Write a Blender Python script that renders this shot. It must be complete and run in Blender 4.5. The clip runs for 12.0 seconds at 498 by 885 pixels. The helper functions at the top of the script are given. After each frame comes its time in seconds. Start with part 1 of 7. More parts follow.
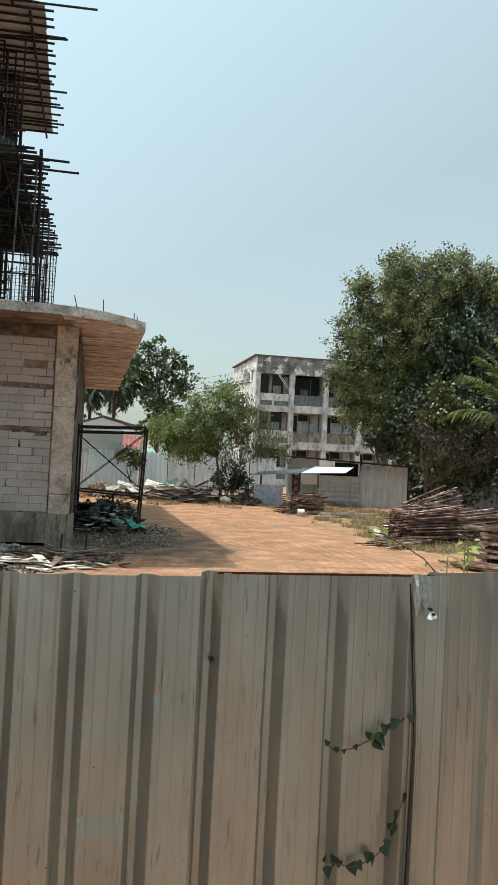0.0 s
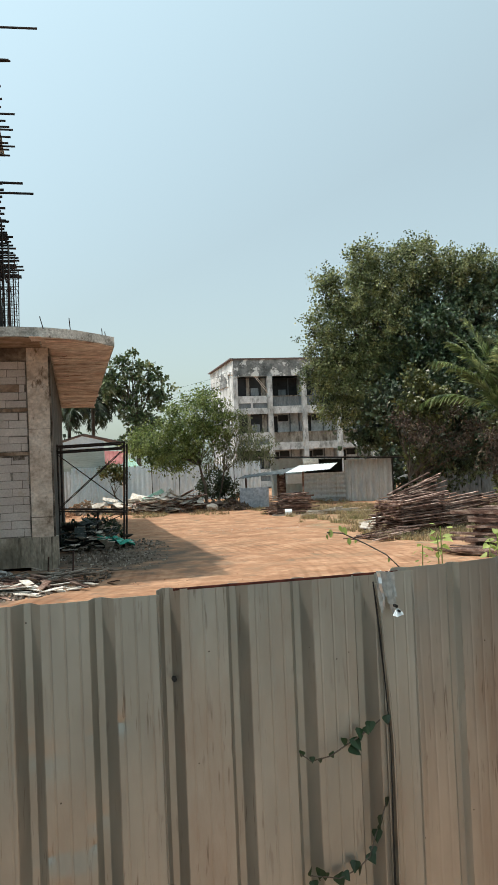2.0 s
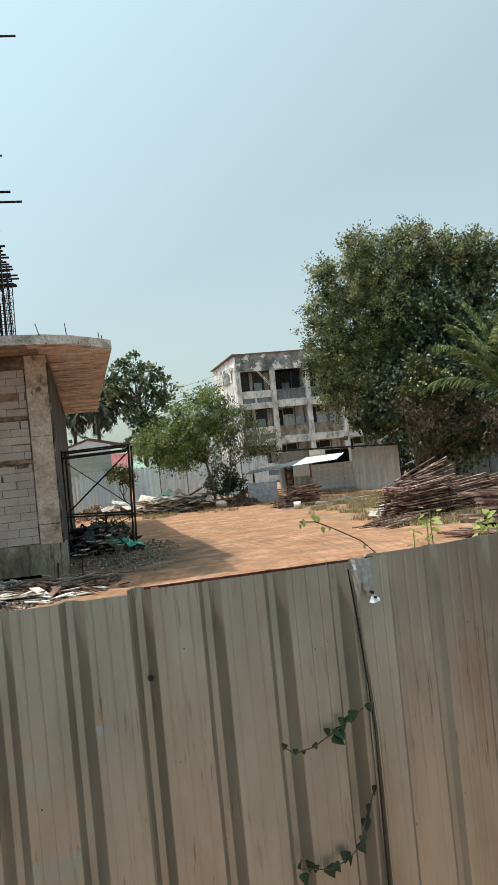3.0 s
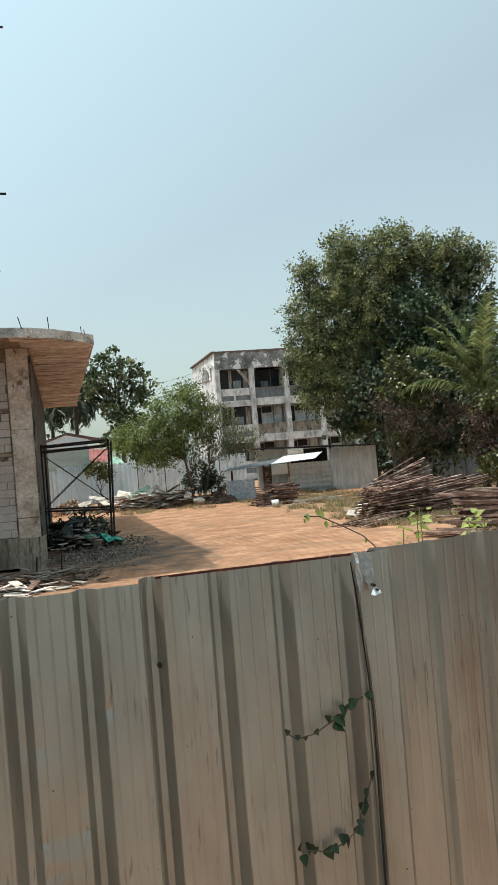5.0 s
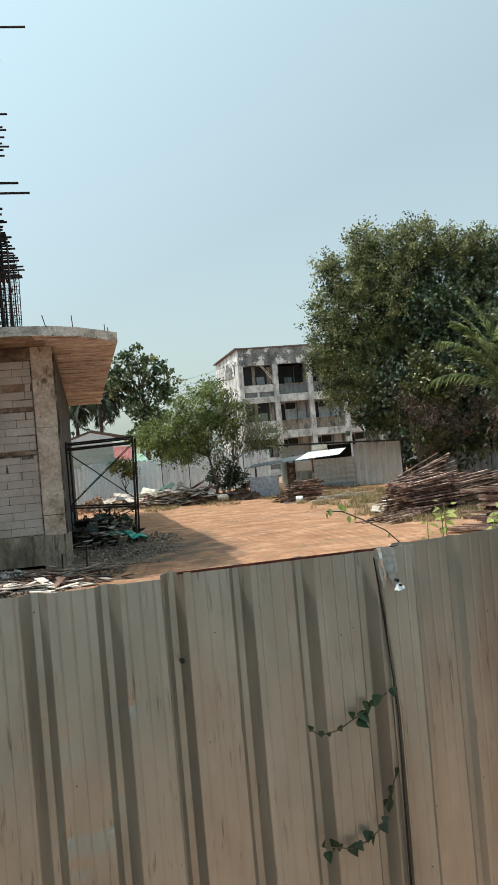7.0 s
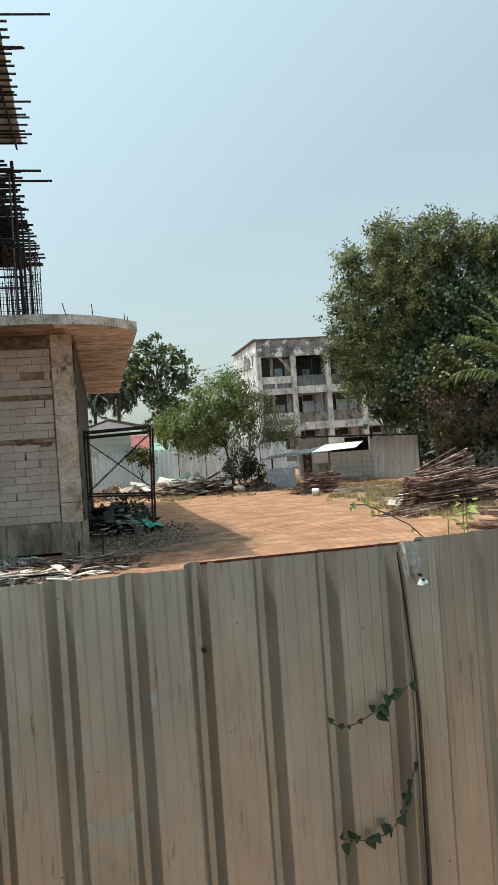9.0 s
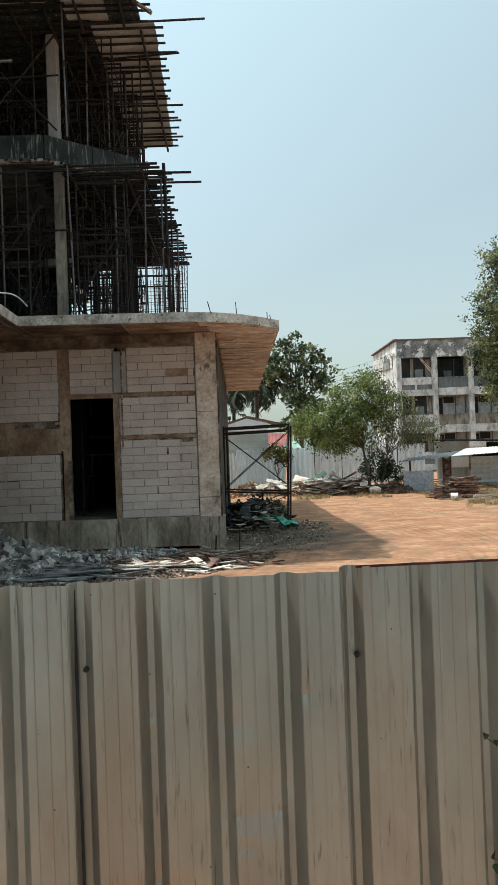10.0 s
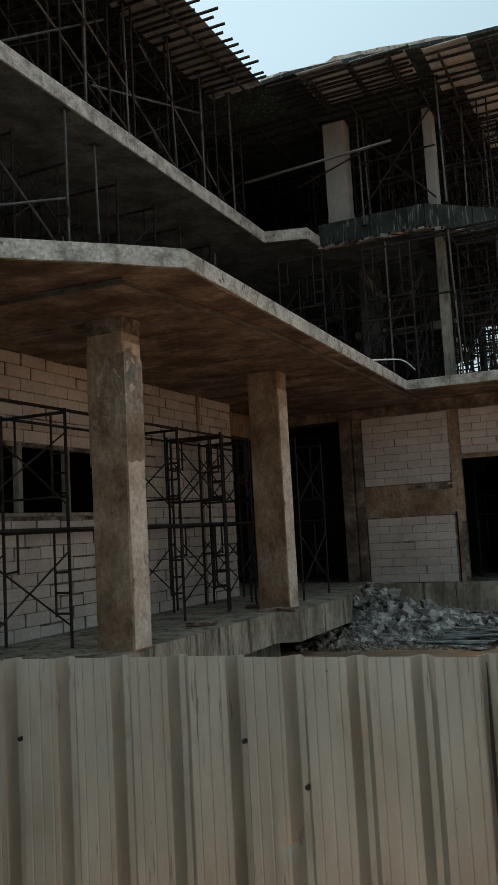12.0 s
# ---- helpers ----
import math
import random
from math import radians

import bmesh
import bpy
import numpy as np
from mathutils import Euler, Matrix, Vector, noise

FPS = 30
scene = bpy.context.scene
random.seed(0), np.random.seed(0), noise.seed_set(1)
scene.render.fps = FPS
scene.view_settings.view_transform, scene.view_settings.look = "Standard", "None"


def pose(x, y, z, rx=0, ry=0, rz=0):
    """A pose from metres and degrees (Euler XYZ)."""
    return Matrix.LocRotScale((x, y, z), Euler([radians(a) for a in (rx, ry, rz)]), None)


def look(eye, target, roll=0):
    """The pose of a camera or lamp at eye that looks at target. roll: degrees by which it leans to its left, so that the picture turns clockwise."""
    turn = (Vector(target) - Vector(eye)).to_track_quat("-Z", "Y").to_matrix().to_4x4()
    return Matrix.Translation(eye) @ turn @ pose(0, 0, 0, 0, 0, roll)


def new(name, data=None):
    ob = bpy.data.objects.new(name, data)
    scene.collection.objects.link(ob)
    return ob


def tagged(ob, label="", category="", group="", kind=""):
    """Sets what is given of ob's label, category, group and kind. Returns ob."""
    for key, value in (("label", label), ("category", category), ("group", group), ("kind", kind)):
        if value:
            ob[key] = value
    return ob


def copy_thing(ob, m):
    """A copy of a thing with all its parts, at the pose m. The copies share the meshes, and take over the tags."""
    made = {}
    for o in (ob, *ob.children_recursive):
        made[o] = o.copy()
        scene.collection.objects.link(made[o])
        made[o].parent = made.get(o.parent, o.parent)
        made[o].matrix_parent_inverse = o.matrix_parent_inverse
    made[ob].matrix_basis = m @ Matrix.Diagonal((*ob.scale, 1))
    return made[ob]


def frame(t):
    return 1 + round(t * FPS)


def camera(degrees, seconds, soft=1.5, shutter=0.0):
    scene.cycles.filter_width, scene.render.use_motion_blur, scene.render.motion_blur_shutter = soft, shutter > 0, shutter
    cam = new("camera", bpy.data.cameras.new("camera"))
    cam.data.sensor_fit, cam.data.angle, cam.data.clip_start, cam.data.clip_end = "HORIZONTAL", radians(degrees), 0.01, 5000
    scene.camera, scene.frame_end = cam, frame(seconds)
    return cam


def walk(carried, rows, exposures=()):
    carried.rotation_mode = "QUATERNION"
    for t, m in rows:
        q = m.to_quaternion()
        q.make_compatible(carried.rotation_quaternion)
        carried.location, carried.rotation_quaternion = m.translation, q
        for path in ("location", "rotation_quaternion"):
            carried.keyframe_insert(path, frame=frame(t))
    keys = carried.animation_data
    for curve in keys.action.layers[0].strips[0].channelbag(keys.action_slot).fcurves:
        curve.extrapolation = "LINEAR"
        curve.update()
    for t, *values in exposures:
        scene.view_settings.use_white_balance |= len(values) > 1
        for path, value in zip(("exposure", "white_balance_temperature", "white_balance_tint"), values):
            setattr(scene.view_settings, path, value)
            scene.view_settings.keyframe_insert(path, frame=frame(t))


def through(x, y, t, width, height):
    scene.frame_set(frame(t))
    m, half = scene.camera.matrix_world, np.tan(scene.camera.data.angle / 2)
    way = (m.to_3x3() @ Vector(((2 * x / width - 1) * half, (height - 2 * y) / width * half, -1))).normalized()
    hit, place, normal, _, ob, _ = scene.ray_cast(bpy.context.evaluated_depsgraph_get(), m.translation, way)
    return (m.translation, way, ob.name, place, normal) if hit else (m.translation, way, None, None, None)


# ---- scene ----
cam = camera(32.48, 12.0, soft=1.15)


def aim(x, y, z, yaw, pitch, roll):
    a, p = radians(yaw), radians(pitch)
    way = Vector((-math.sin(a) * math.cos(p), math.cos(a) * math.cos(p), math.sin(p)))
    eye = Vector((x, y, z))
    return look(eye, eye + 10 * way, roll)


walk(cam, [
    (0.0, aim(-0.092, -0.006, 2.326, -10.464, 1.245, 2.861)),
    (0.5, aim(-0.083, -0.014, 2.338, -11.866, 1.219, 1.409)),
    (1.0, aim(-0.094, -0.031, 2.343, -11.914, 1.189, -0.411)),
    (1.5, aim(-0.069, -0.018, 2.343, -11.973, 1.373, -0.807)),
    (2.0, aim(0.033, 0.044, 2.339, -11.557, 1.508, -2.404)),
    (2.5, aim(0.135, 0.091, 2.321, -10.384, 1.599, -5.05)),
    (3.0, aim(0.161, 0.049, 2.322, -11.009, 1.227, -5.751)),
    (3.2, aim(0.158, 0.035, 2.323, -13.2, 1.2, -4.95)),
    (4.8, aim(0.050, -0.012, 2.323, -12.6, 0.95, -4.70)),
    (5.0, aim(0.051, -0.012, 2.323, -12.533, 0.942, -4.719)),
    (5.5, aim(0.061, -0.013, 2.325, -12.499, 0.917, -4.774)),
    (6.0, aim(0.060, -0.003, 2.321, -12.078, 0.965, -4.89)),
    (6.5, aim(0.061, -0.007, 2.319, -11.269, 1.0, -4.944)),
    (7.0, aim(0.061, 0.001, 2.317, -10.915, 0.85, -5.034)),
    (7.2, aim(0.061, 0.001, 2.317, -10.75, 0.80, -5.03)),
    (8.8, aim(0.042, 0.005, 2.320, -10.1, 0.33, -4.3)),
    (9.0, aim(0.035, 0.005, 2.320, -9.772, 0.349, -3.993)),
    (9.5, aim(-0.001, 0.001, 2.330, -6.95, 0.448, -2.66)),
    (10.0, aim(-0.032, 0.015, 2.331, -0.715, 0.75, -2.046)),
    (10.5, aim(-0.055, 0.003, 2.347, 4.068, 2.598, -2.184)),
    (11.0, aim(-0.088, -0.041, 2.362, 14.508, 4.456, -2.272)),
    (11.5, aim(-0.086, -0.040, 2.360, 20.73, 5.408, -2.601)),
    (12.0, aim(-0.057, -0.025, 2.363, 24.842, 5.857, -3.155)),
], exposures=[(0.0, 0.42), (9.5, 0.42), (10.5, 0.36), (11.2, 0.2), (12.0, 0.08)])

# ---- light ----
SUN_FROM = Vector((-0.40, 0.063, 1.0)).normalized()
world = bpy.data.worlds.new("hazy_sky")
scene.world = world
world.use_nodes = True
wn = world.node_tree.nodes
sky = wn.new("ShaderNodeTexSky")
sky.sky_type = "NISHITA"
sky.sun_disc = False
sky.sun_elevation = math.asin(SUN_FROM.z)
sky.sun_rotation = math.atan2(SUN_FROM.x, SUN_FROM.y)
sky.air_density = 1.0
sky.dust_density = 3.4
sky.ozone_density = 1.0
wn["Background"].inputs["Strength"].default_value = 0.15
haze = wn.new("ShaderNodeMix")
haze.data_type = "RGBA"
haze.inputs[0].default_value = 0.5
haze.inputs[7].default_value = (3.05, 3.85, 3.38, 1)
world.node_tree.links.new(sky.outputs[0], haze.inputs[6])
# wide pale aureole of the hazy sky round the sun
to_sky = wn.new("ShaderNodeTexCoord")
near_sun = wn.new("ShaderNodeVectorMath")
near_sun.operation = "DOT_PRODUCT"
near_sun.inputs[1].default_value = SUN_FROM
glow = wn.new("ShaderNodeMapRange")
glow.inputs["From Min"].default_value, glow.inputs["From Max"].default_value = 0.22, 0.64
glow.inputs["To Min"].default_value, glow.inputs["To Max"].default_value = 0.0, 1.0
warmth = wn.new("ShaderNodeMix")
warmth.data_type = "RGBA"
warmth.inputs[6].default_value, warmth.inputs[7].default_value = (1, 1, 1, 1), (1.41, 1.49, 1.49, 1)
veil = wn.new("ShaderNodeVectorMath")
veil.operation = "MULTIPLY"
for a, b in ((to_sky.outputs["Generated"], near_sun.inputs[0]), (near_sun.outputs["Value"], glow.inputs["Value"]), (glow.outputs[0], warmth.inputs[0]), (warmth.outputs[2], veil.inputs[1]),
             (haze.outputs[2], veil.inputs[0]), (veil.outputs[0], wn["Background"].inputs["Color"])):
    world.node_tree.links.new(a, b)
sun_data = bpy.data.lights.new("sun", "SUN")
sun_data.energy, sun_data.angle, sun_data.color = 2.7, radians(0.6), (1.0, 0.94, 0.85)
sun = new("sun", sun_data)
sun.matrix_world = look(SUN_FROM * 80, (0, 0, 0))


# ---- materials ----
def mat(name, stops, scale=3.0, fine=40.0, fine_amount=0.25, rough=0.85, metal=0.0, bump=0.3, bump_scale=60.0,
        stretch=(1, 1, 1), stain_or_shade=None, stain_scale=1.2, stain_cut=(0.52, 0.66), stain_stretch=(1, 1, 1), vary=0.0, island=0.0, spec=0.3):
    """A surface with broad colour patches (stops), fine grain, optional stains or painted shading, and relief."""
    m = bpy.data.materials.new(name)
    m.use_nodes = True
    n, l = m.node_tree.nodes, m.node_tree.links
    b = n["Principled BSDF"]
    b.inputs["Roughness"].default_value, b.inputs["Metallic"].default_value = rough, metal
    b.inputs["Specular IOR Level"].default_value = spec
    co = n.new("ShaderNodeTexCoord")
    geo = n.new("ShaderNodeNewGeometry")
    mp = n.new("ShaderNodeMapping")
    mp.inputs["Scale"].default_value = stretch
    l.new(geo.outputs["Position"], mp.inputs["Vector"])
    a = n.new("ShaderNodeTexNoise")
    a.inputs["Scale"].default_value, a.inputs["Detail"].default_value = scale, 6.0
    a.inputs["Roughness"].default_value = 0.62
    l.new(mp.outputs[0], a.inputs["Vector"])
    ramp = n.new("ShaderNodeValToRGB")
    e = ramp.color_ramp.elements
    for k, c in enumerate(stops):
        p = 0.36 + 0.28 * k / max(1, len(stops) - 1)
        el = e[k] if k < 2 else e.new(p)
        el.position, el.color = p, (*c, 1)
    l.new(a.outputs["Fac"], ramp.inputs[0])
    col = ramp.outputs[0]
    f = n.new("ShaderNodeTexNoise")
    f.inputs["Scale"].default_value, f.inputs["Detail"].default_value = fine, 3.0
    l.new(mp.outputs[0], f.inputs["Vector"])
    fr = n.new("ShaderNodeMapRange")
    fr.inputs["From Min"].default_value, fr.inputs["From Max"].default_value = 0.3, 0.7
    fr.inputs["To Min"].default_value, fr.inputs["To Max"].default_value = 1 - fine_amount, 1 + fine_amount
    l.new(f.outputs["Fac"], fr.inputs["Value"])
    mul = n.new("ShaderNodeVectorMath")
    mul.operation = "MULTIPLY"
    l.new(col, mul.inputs[0]), l.new(fr.outputs[0], mul.inputs[1])
    col = mul.outputs[0]
    if vary or island:
        src = n.new("ShaderNodeObjectInfo").outputs["Random"] if vary else geo.outputs["Random Per Island"]
        vr = n.new("ShaderNodeMapRange")
        vr.inputs["To Min"].default_value, vr.inputs["To Max"].default_value = 1 - max(vary, island), 1 + max(vary, island)
        l.new(src, vr.inputs["Value"])
        mv = n.new("ShaderNodeVectorMath")
        mv.operation = "MULTIPLY"
        l.new(col, mv.inputs[0]), l.new(vr.outputs[0], mv.inputs[1])
        col = mv.outputs[0]
    if stain_or_shade:
        sm = n.new("ShaderNodeMapping")
        sm.inputs["Scale"].default_value = stain_stretch
        l.new(geo.outputs["Position"], sm.inputs["Vector"])
        s = n.new("ShaderNodeTexNoise")
        s.inputs["Scale"].default_value, s.inputs["Detail"].default_value = stain_scale, 8.0
        s.inputs["Roughness"].default_value = 0.68
        l.new(sm.outputs[0], s.inputs["Vector"])
        sr = n.new("ShaderNodeMapRange")
        sr.inputs["From Min"].default_value, sr.inputs["From Max"].default_value = stain_cut
        l.new(s.outputs["Fac"], sr.inputs["Value"])
        mx = n.new("ShaderNodeMix")
        mx.data_type = "RGBA"
        l.new(sr.outputs[0], mx.inputs[0])
        l.new(col, mx.inputs[6])
        mx.inputs[7].default_value = (*stain_or_shade, 1)
        col = mx.outputs[2]
    l.new(col, b.inputs["Base Color"])
    if bump:
        bn = n.new("ShaderNodeTexNoise")
        bn.inputs["Scale"].default_value, bn.inputs["Detail"].default_value = bump_scale, 5.0
        l.new(mp.outputs[0], bn.inputs["Vector"])
        bu = n.new("ShaderNodeBump")
        bu.inputs["Strength"].default_value, bu.inputs["Distance"].default_value = bump, 0.02 if bump_scale > 8 else 0.06
        l.new(bn.outputs["Fac"], bu.inputs["Height"])
        l.new(bu.outputs[0], b.inputs["Normal"])
    return m


def leaf_mat(name, stops, rough=0.38, through=0.35):
    m = mat(name, stops, scale=1.6, fine=14.0, fine_amount=0.35, rough=rough, bump=0.0, island=0.5, spec=0.6)
    n, l = m.node_tree.nodes, m.node_tree.links
    b = n["Principled BSDF"]
    t = n.new("ShaderNodeBsdfTranslucent")
    l.new(b.inputs["Base Color"].links[0].from_socket, t.inputs["Color"])
    mix = n.new("ShaderNodeMixShader")
    mix.inputs[0].default_value = through
    l.new(b.outputs[0], mix.inputs[1]), l.new(t.outputs[0], mix.inputs[2])
    l.new(mix.outputs[0], n["Material Output"].inputs["Surface"])
    return m


M_SOIL = mat("red_soil", [(0.28, 0.15, 0.088), (0.37, 0.207, 0.124), (0.47, 0.285, 0.178)], scale=1.1, fine=5.5, fine_amount=0.17, rough=0.95,
             bump=0.35, bump_scale=8.5, stain_or_shade=(0.285, 0.185, 0.118), stain_scale=0.9, stain_cut=(0.50, 0.68), spec=0.1)


def wheel_tracks(m, centre, pitch):
    """Curved bands of pressed soil round a far centre, broken up by noise."""
    n, l = m.node_tree.nodes, m.node_tree.links
    b = n["Principled BSDF"]
    geo = n.new("ShaderNodeNewGeometry")
    mp = n.new("ShaderNodeMapping")
    mp.inputs["Location"].default_value = (-centre[0], -centre[1], 0)
    l.new(geo.outputs["Position"], mp.inputs["Vector"])
    w = n.new("ShaderNodeTexWave")
    w.wave_type, w.rings_direction = "RINGS", "Z"
    w.inputs["Scale"].default_value, w.inputs["Distortion"].default_value = 0.314 / pitch, 1.8
    w.inputs["Detail"].default_value, w.inputs["Detail Scale"].default_value = 3.0, 0.8
    l.new(mp.outputs[0], w.inputs["Vector"])
    k = n.new("ShaderNodeTexNoise")
    k.inputs["Scale"].default_value, k.inputs["Detail"].default_value = 0.25, 3.0
    l.new(mp.outputs[0], k.inputs["Vector"])
    kr = n.new("ShaderNodeMapRange")
    kr.inputs["From Min"].default_value, kr.inputs["From Max"].default_value = 0.46, 0.60
    l.new(k.outputs["Fac"], kr.inputs["Value"])
    wr = n.new("ShaderNodeMapRange")
    wr.inputs["From Min"].default_value, wr.inputs["From Max"].default_value = 0.55, 0.95
    l.new(w.outputs["Fac"], wr.inputs["Value"])
    both = n.new("ShaderNodeMath")
    both.operation = "MULTIPLY"
    l.new(kr.outputs[0], both.inputs[0]), l.new(wr.outputs[0], both.inputs[1])
    mx = n.new("ShaderNodeMix")
    mx.data_type, mx.blend_type = "RGBA", "MULTIPLY"
    l.new(both.outputs[0], mx.inputs[0])
    l.new(b.inputs["Base Color"].links[0].from_socket, mx.inputs[6])
    mx.inputs[7].default_value = (0.84, 0.80, 0.77, 1)
    l.new(mx.outputs[2], b.inputs["Base Color"])
    press = n.new("ShaderNodeBump")
    press.invert = True
    press.inputs["Strength"].default_value, press.inputs["Distance"].default_value = 0.25, 0.02
    l.new(both.outputs[0], press.inputs["Height"])
    l.new(b.inputs["Normal"].links[0].from_socket, press.inputs["Normal"])
    l.new(press.outputs[0], b.inputs["Normal"])


wheel_tracks(M_SOIL, (-16.0, 22.0), 0.27)


def soil_tone_patch(m, centre, size, colour):
    """Tones the soil round a place, as by dust and litter, with a ragged outline."""
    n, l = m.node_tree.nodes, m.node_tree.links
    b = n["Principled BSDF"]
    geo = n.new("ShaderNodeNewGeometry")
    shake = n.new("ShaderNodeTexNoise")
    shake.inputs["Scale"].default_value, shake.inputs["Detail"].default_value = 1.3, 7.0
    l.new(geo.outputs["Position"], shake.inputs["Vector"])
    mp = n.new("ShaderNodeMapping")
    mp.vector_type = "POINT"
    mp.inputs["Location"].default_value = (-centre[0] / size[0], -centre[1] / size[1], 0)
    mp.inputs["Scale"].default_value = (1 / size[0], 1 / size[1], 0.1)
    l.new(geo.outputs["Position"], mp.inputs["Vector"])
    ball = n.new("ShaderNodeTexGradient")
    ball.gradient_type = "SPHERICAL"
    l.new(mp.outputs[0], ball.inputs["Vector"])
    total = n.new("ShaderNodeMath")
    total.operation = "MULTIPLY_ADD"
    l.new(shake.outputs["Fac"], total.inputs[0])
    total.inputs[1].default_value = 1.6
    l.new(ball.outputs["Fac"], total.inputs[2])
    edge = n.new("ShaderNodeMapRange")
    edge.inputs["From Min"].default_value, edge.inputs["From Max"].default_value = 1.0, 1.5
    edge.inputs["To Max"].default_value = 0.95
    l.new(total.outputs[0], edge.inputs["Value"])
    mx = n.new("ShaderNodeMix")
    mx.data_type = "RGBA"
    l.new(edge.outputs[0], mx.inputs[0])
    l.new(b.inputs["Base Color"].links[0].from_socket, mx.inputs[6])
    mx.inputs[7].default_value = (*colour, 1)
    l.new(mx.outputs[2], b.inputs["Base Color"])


# unseen verge, toned down to take orange out of the fence's reflection
soil_tone_patch(M_SOIL, (1.5, 0.8), (8.0, 2.4), (0.30, 0.195, 0.135))
# dark litter by the building; part of its shade is in these colours
soil_tone_patch(M_SOIL, (1.0, 23.8), (4.0, 7.2), (0.112, 0.092, 0.073))
soil_tone_patch(M_SOIL, (-4.5, 17.2), (5.0, 3.2), (0.13, 0.118, 0.10))
soil_tone_patch(M_SOIL, (12.5, 29.0), (5.0, 13.0), (0.24, 0.20, 0.12))
soil_tone_patch(M_SOIL, (5.0, 46.0), (9.0, 3.0), (0.20, 0.165, 0.12))
M_CONC = mat("raw_concrete", [(0.16, 0.143, 0.115), (0.245, 0.222, 0.185), (0.335, 0.31, 0.265)], scale=1.5, fine=14, fine_amount=0.18, rough=0.88,
             stretch=(1, 1, 0.6), stain_or_shade=(0.058, 0.05, 0.038), stain_scale=1.8, stain_cut=(0.50, 0.66), stain_stretch=(2.0, 2.0, 0.45), bump=0.35, bump_scale=25)
M_EDGE = mat("slab_edge_concrete", [(0.25, 0.242, 0.215), (0.45, 0.442, 0.405), (0.58, 0.573, 0.535)], scale=3.5, fine=26, fine_amount=0.28, rough=0.9,
             stain_or_shade=(0.13, 0.12, 0.10), stain_scale=6.5, stain_cut=(0.59, 0.70), stain_stretch=(1.2, 1.2, 0.8), bump=0.9, bump_scale=16)
# streaks mix real stains with the shading of the board ridges
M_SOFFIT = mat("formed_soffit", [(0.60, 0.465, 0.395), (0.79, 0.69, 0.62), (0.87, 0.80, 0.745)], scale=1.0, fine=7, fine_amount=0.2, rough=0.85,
               stretch=(0.8, 0.9, 1), stain_or_shade=(0.34, 0.225, 0.17), stain_scale=2.2, stain_cut=(0.53, 0.64), stain_stretch=(0.45, 1.3, 1), vary=0.2, bump=0.9, bump_scale=5)
M_COLUMN = mat("column_concrete", [(0.165, 0.10, 0.062), (0.26, 0.172, 0.112), (0.36, 0.272, 0.20)], scale=1.8, fine=19, fine_amount=0.22, rough=0.68,
               stretch=(1, 1, 0.7), stain_or_shade=(0.105, 0.075, 0.052), stain_scale=3.6, stain_cut=(0.56, 0.68), stain_stretch=(1.3, 1.3, 0.6), bump=0.45, bump_scale=26)
M_CORNER = mat("poured_concrete", [(0.41, 0.325, 0.255), (0.57, 0.475, 0.39), (0.66, 0.58, 0.50)], scale=2.2, fine=14, fine_amount=0.2, rough=0.85,
               stretch=(1, 1, 1.1), stain_or_shade=(0.17, 0.12, 0.085), stain_scale=3.4, stain_cut=(0.56, 0.67), stain_stretch=(1.4, 1.4, 0.7), bump=0.5, bump_scale=16)
# darker copy of raw concrete, with the upper column's shade in its colour
M_SHADED = mat("shade_toned_concrete", [(0.11, 0.10, 0.08), (0.19, 0.172, 0.138), (0.29, 0.262, 0.215)], scale=1.4, fine=14, fine_amount=0.2, rough=0.88,
             stretch=(1, 1, 0.5), stain_or_shade=(0.035, 0.03, 0.023), stain_scale=1.8, stain_cut=(0.52, 0.68), stain_stretch=(2.2, 2.2, 0.4), bump=0.4, bump_scale=22)
M_SMOOTH = mat("smooth_grey_concrete", [(0.26, 0.265, 0.255), (0.34, 0.345, 0.335)], scale=1.2, fine=12, fine_amount=0.08, rough=0.85, stretch=(1, 1, 0.5),
               stain_or_shade=(0.15, 0.14, 0.125), stain_scale=1.5, stain_cut=(0.6, 0.8), bump=0.15)
M_BLOCK = mat("aerated_block", [(0.455, 0.392, 0.352), (0.52, 0.458, 0.415), (0.575, 0.515, 0.47)], scale=1.2, fine=22, fine_amount=0.10, rough=0.95,
              vary=0.08, stain_or_shade=(0.43, 0.34, 0.26), stain_scale=2.6, stain_cut=(0.60, 0.76), bump=0.25, bump_scale=70, spec=0.1)
M_MORTAR = mat("dark_mortar", [(0.04, 0.03, 0.024), (0.13, 0.105, 0.085), (0.30, 0.26, 0.22)], scale=3.0, fine=30, rough=0.95, bump=0.5)
M_JOINT = mat("pale_joint_mortar", [(0.075, 0.062, 0.052), (0.19, 0.16, 0.137), (0.38, 0.335, 0.29)], scale=3.0, fine=30, rough=0.95, bump=0.5)
M_PLINTH = mat("streaked_plinth_concrete", [(0.175, 0.153, 0.117), (0.30, 0.262, 0.205), (0.42, 0.37, 0.30)], scale=1.6, fine=15, fine_amount=0.2, rough=0.88,
               stretch=(1.3, 1.3, 0.6), stain_or_shade=(0.06, 0.048, 0.035), stain_scale=1.6, stain_cut=(0.52, 0.64), stain_stretch=(3.4, 3.4, 0.28), bump=0.4, bump_scale=20)
M_PLY = mat("formwork_plywood", [(0.34, 0.33, 0.305), (0.49, 0.475, 0.445), (0.61, 0.595, 0.56)], scale=0.9, fine=20, fine_amount=0.16, rough=0.8,
            stretch=(1.0, 0.4, 1), island=0.25, bump=0.2)
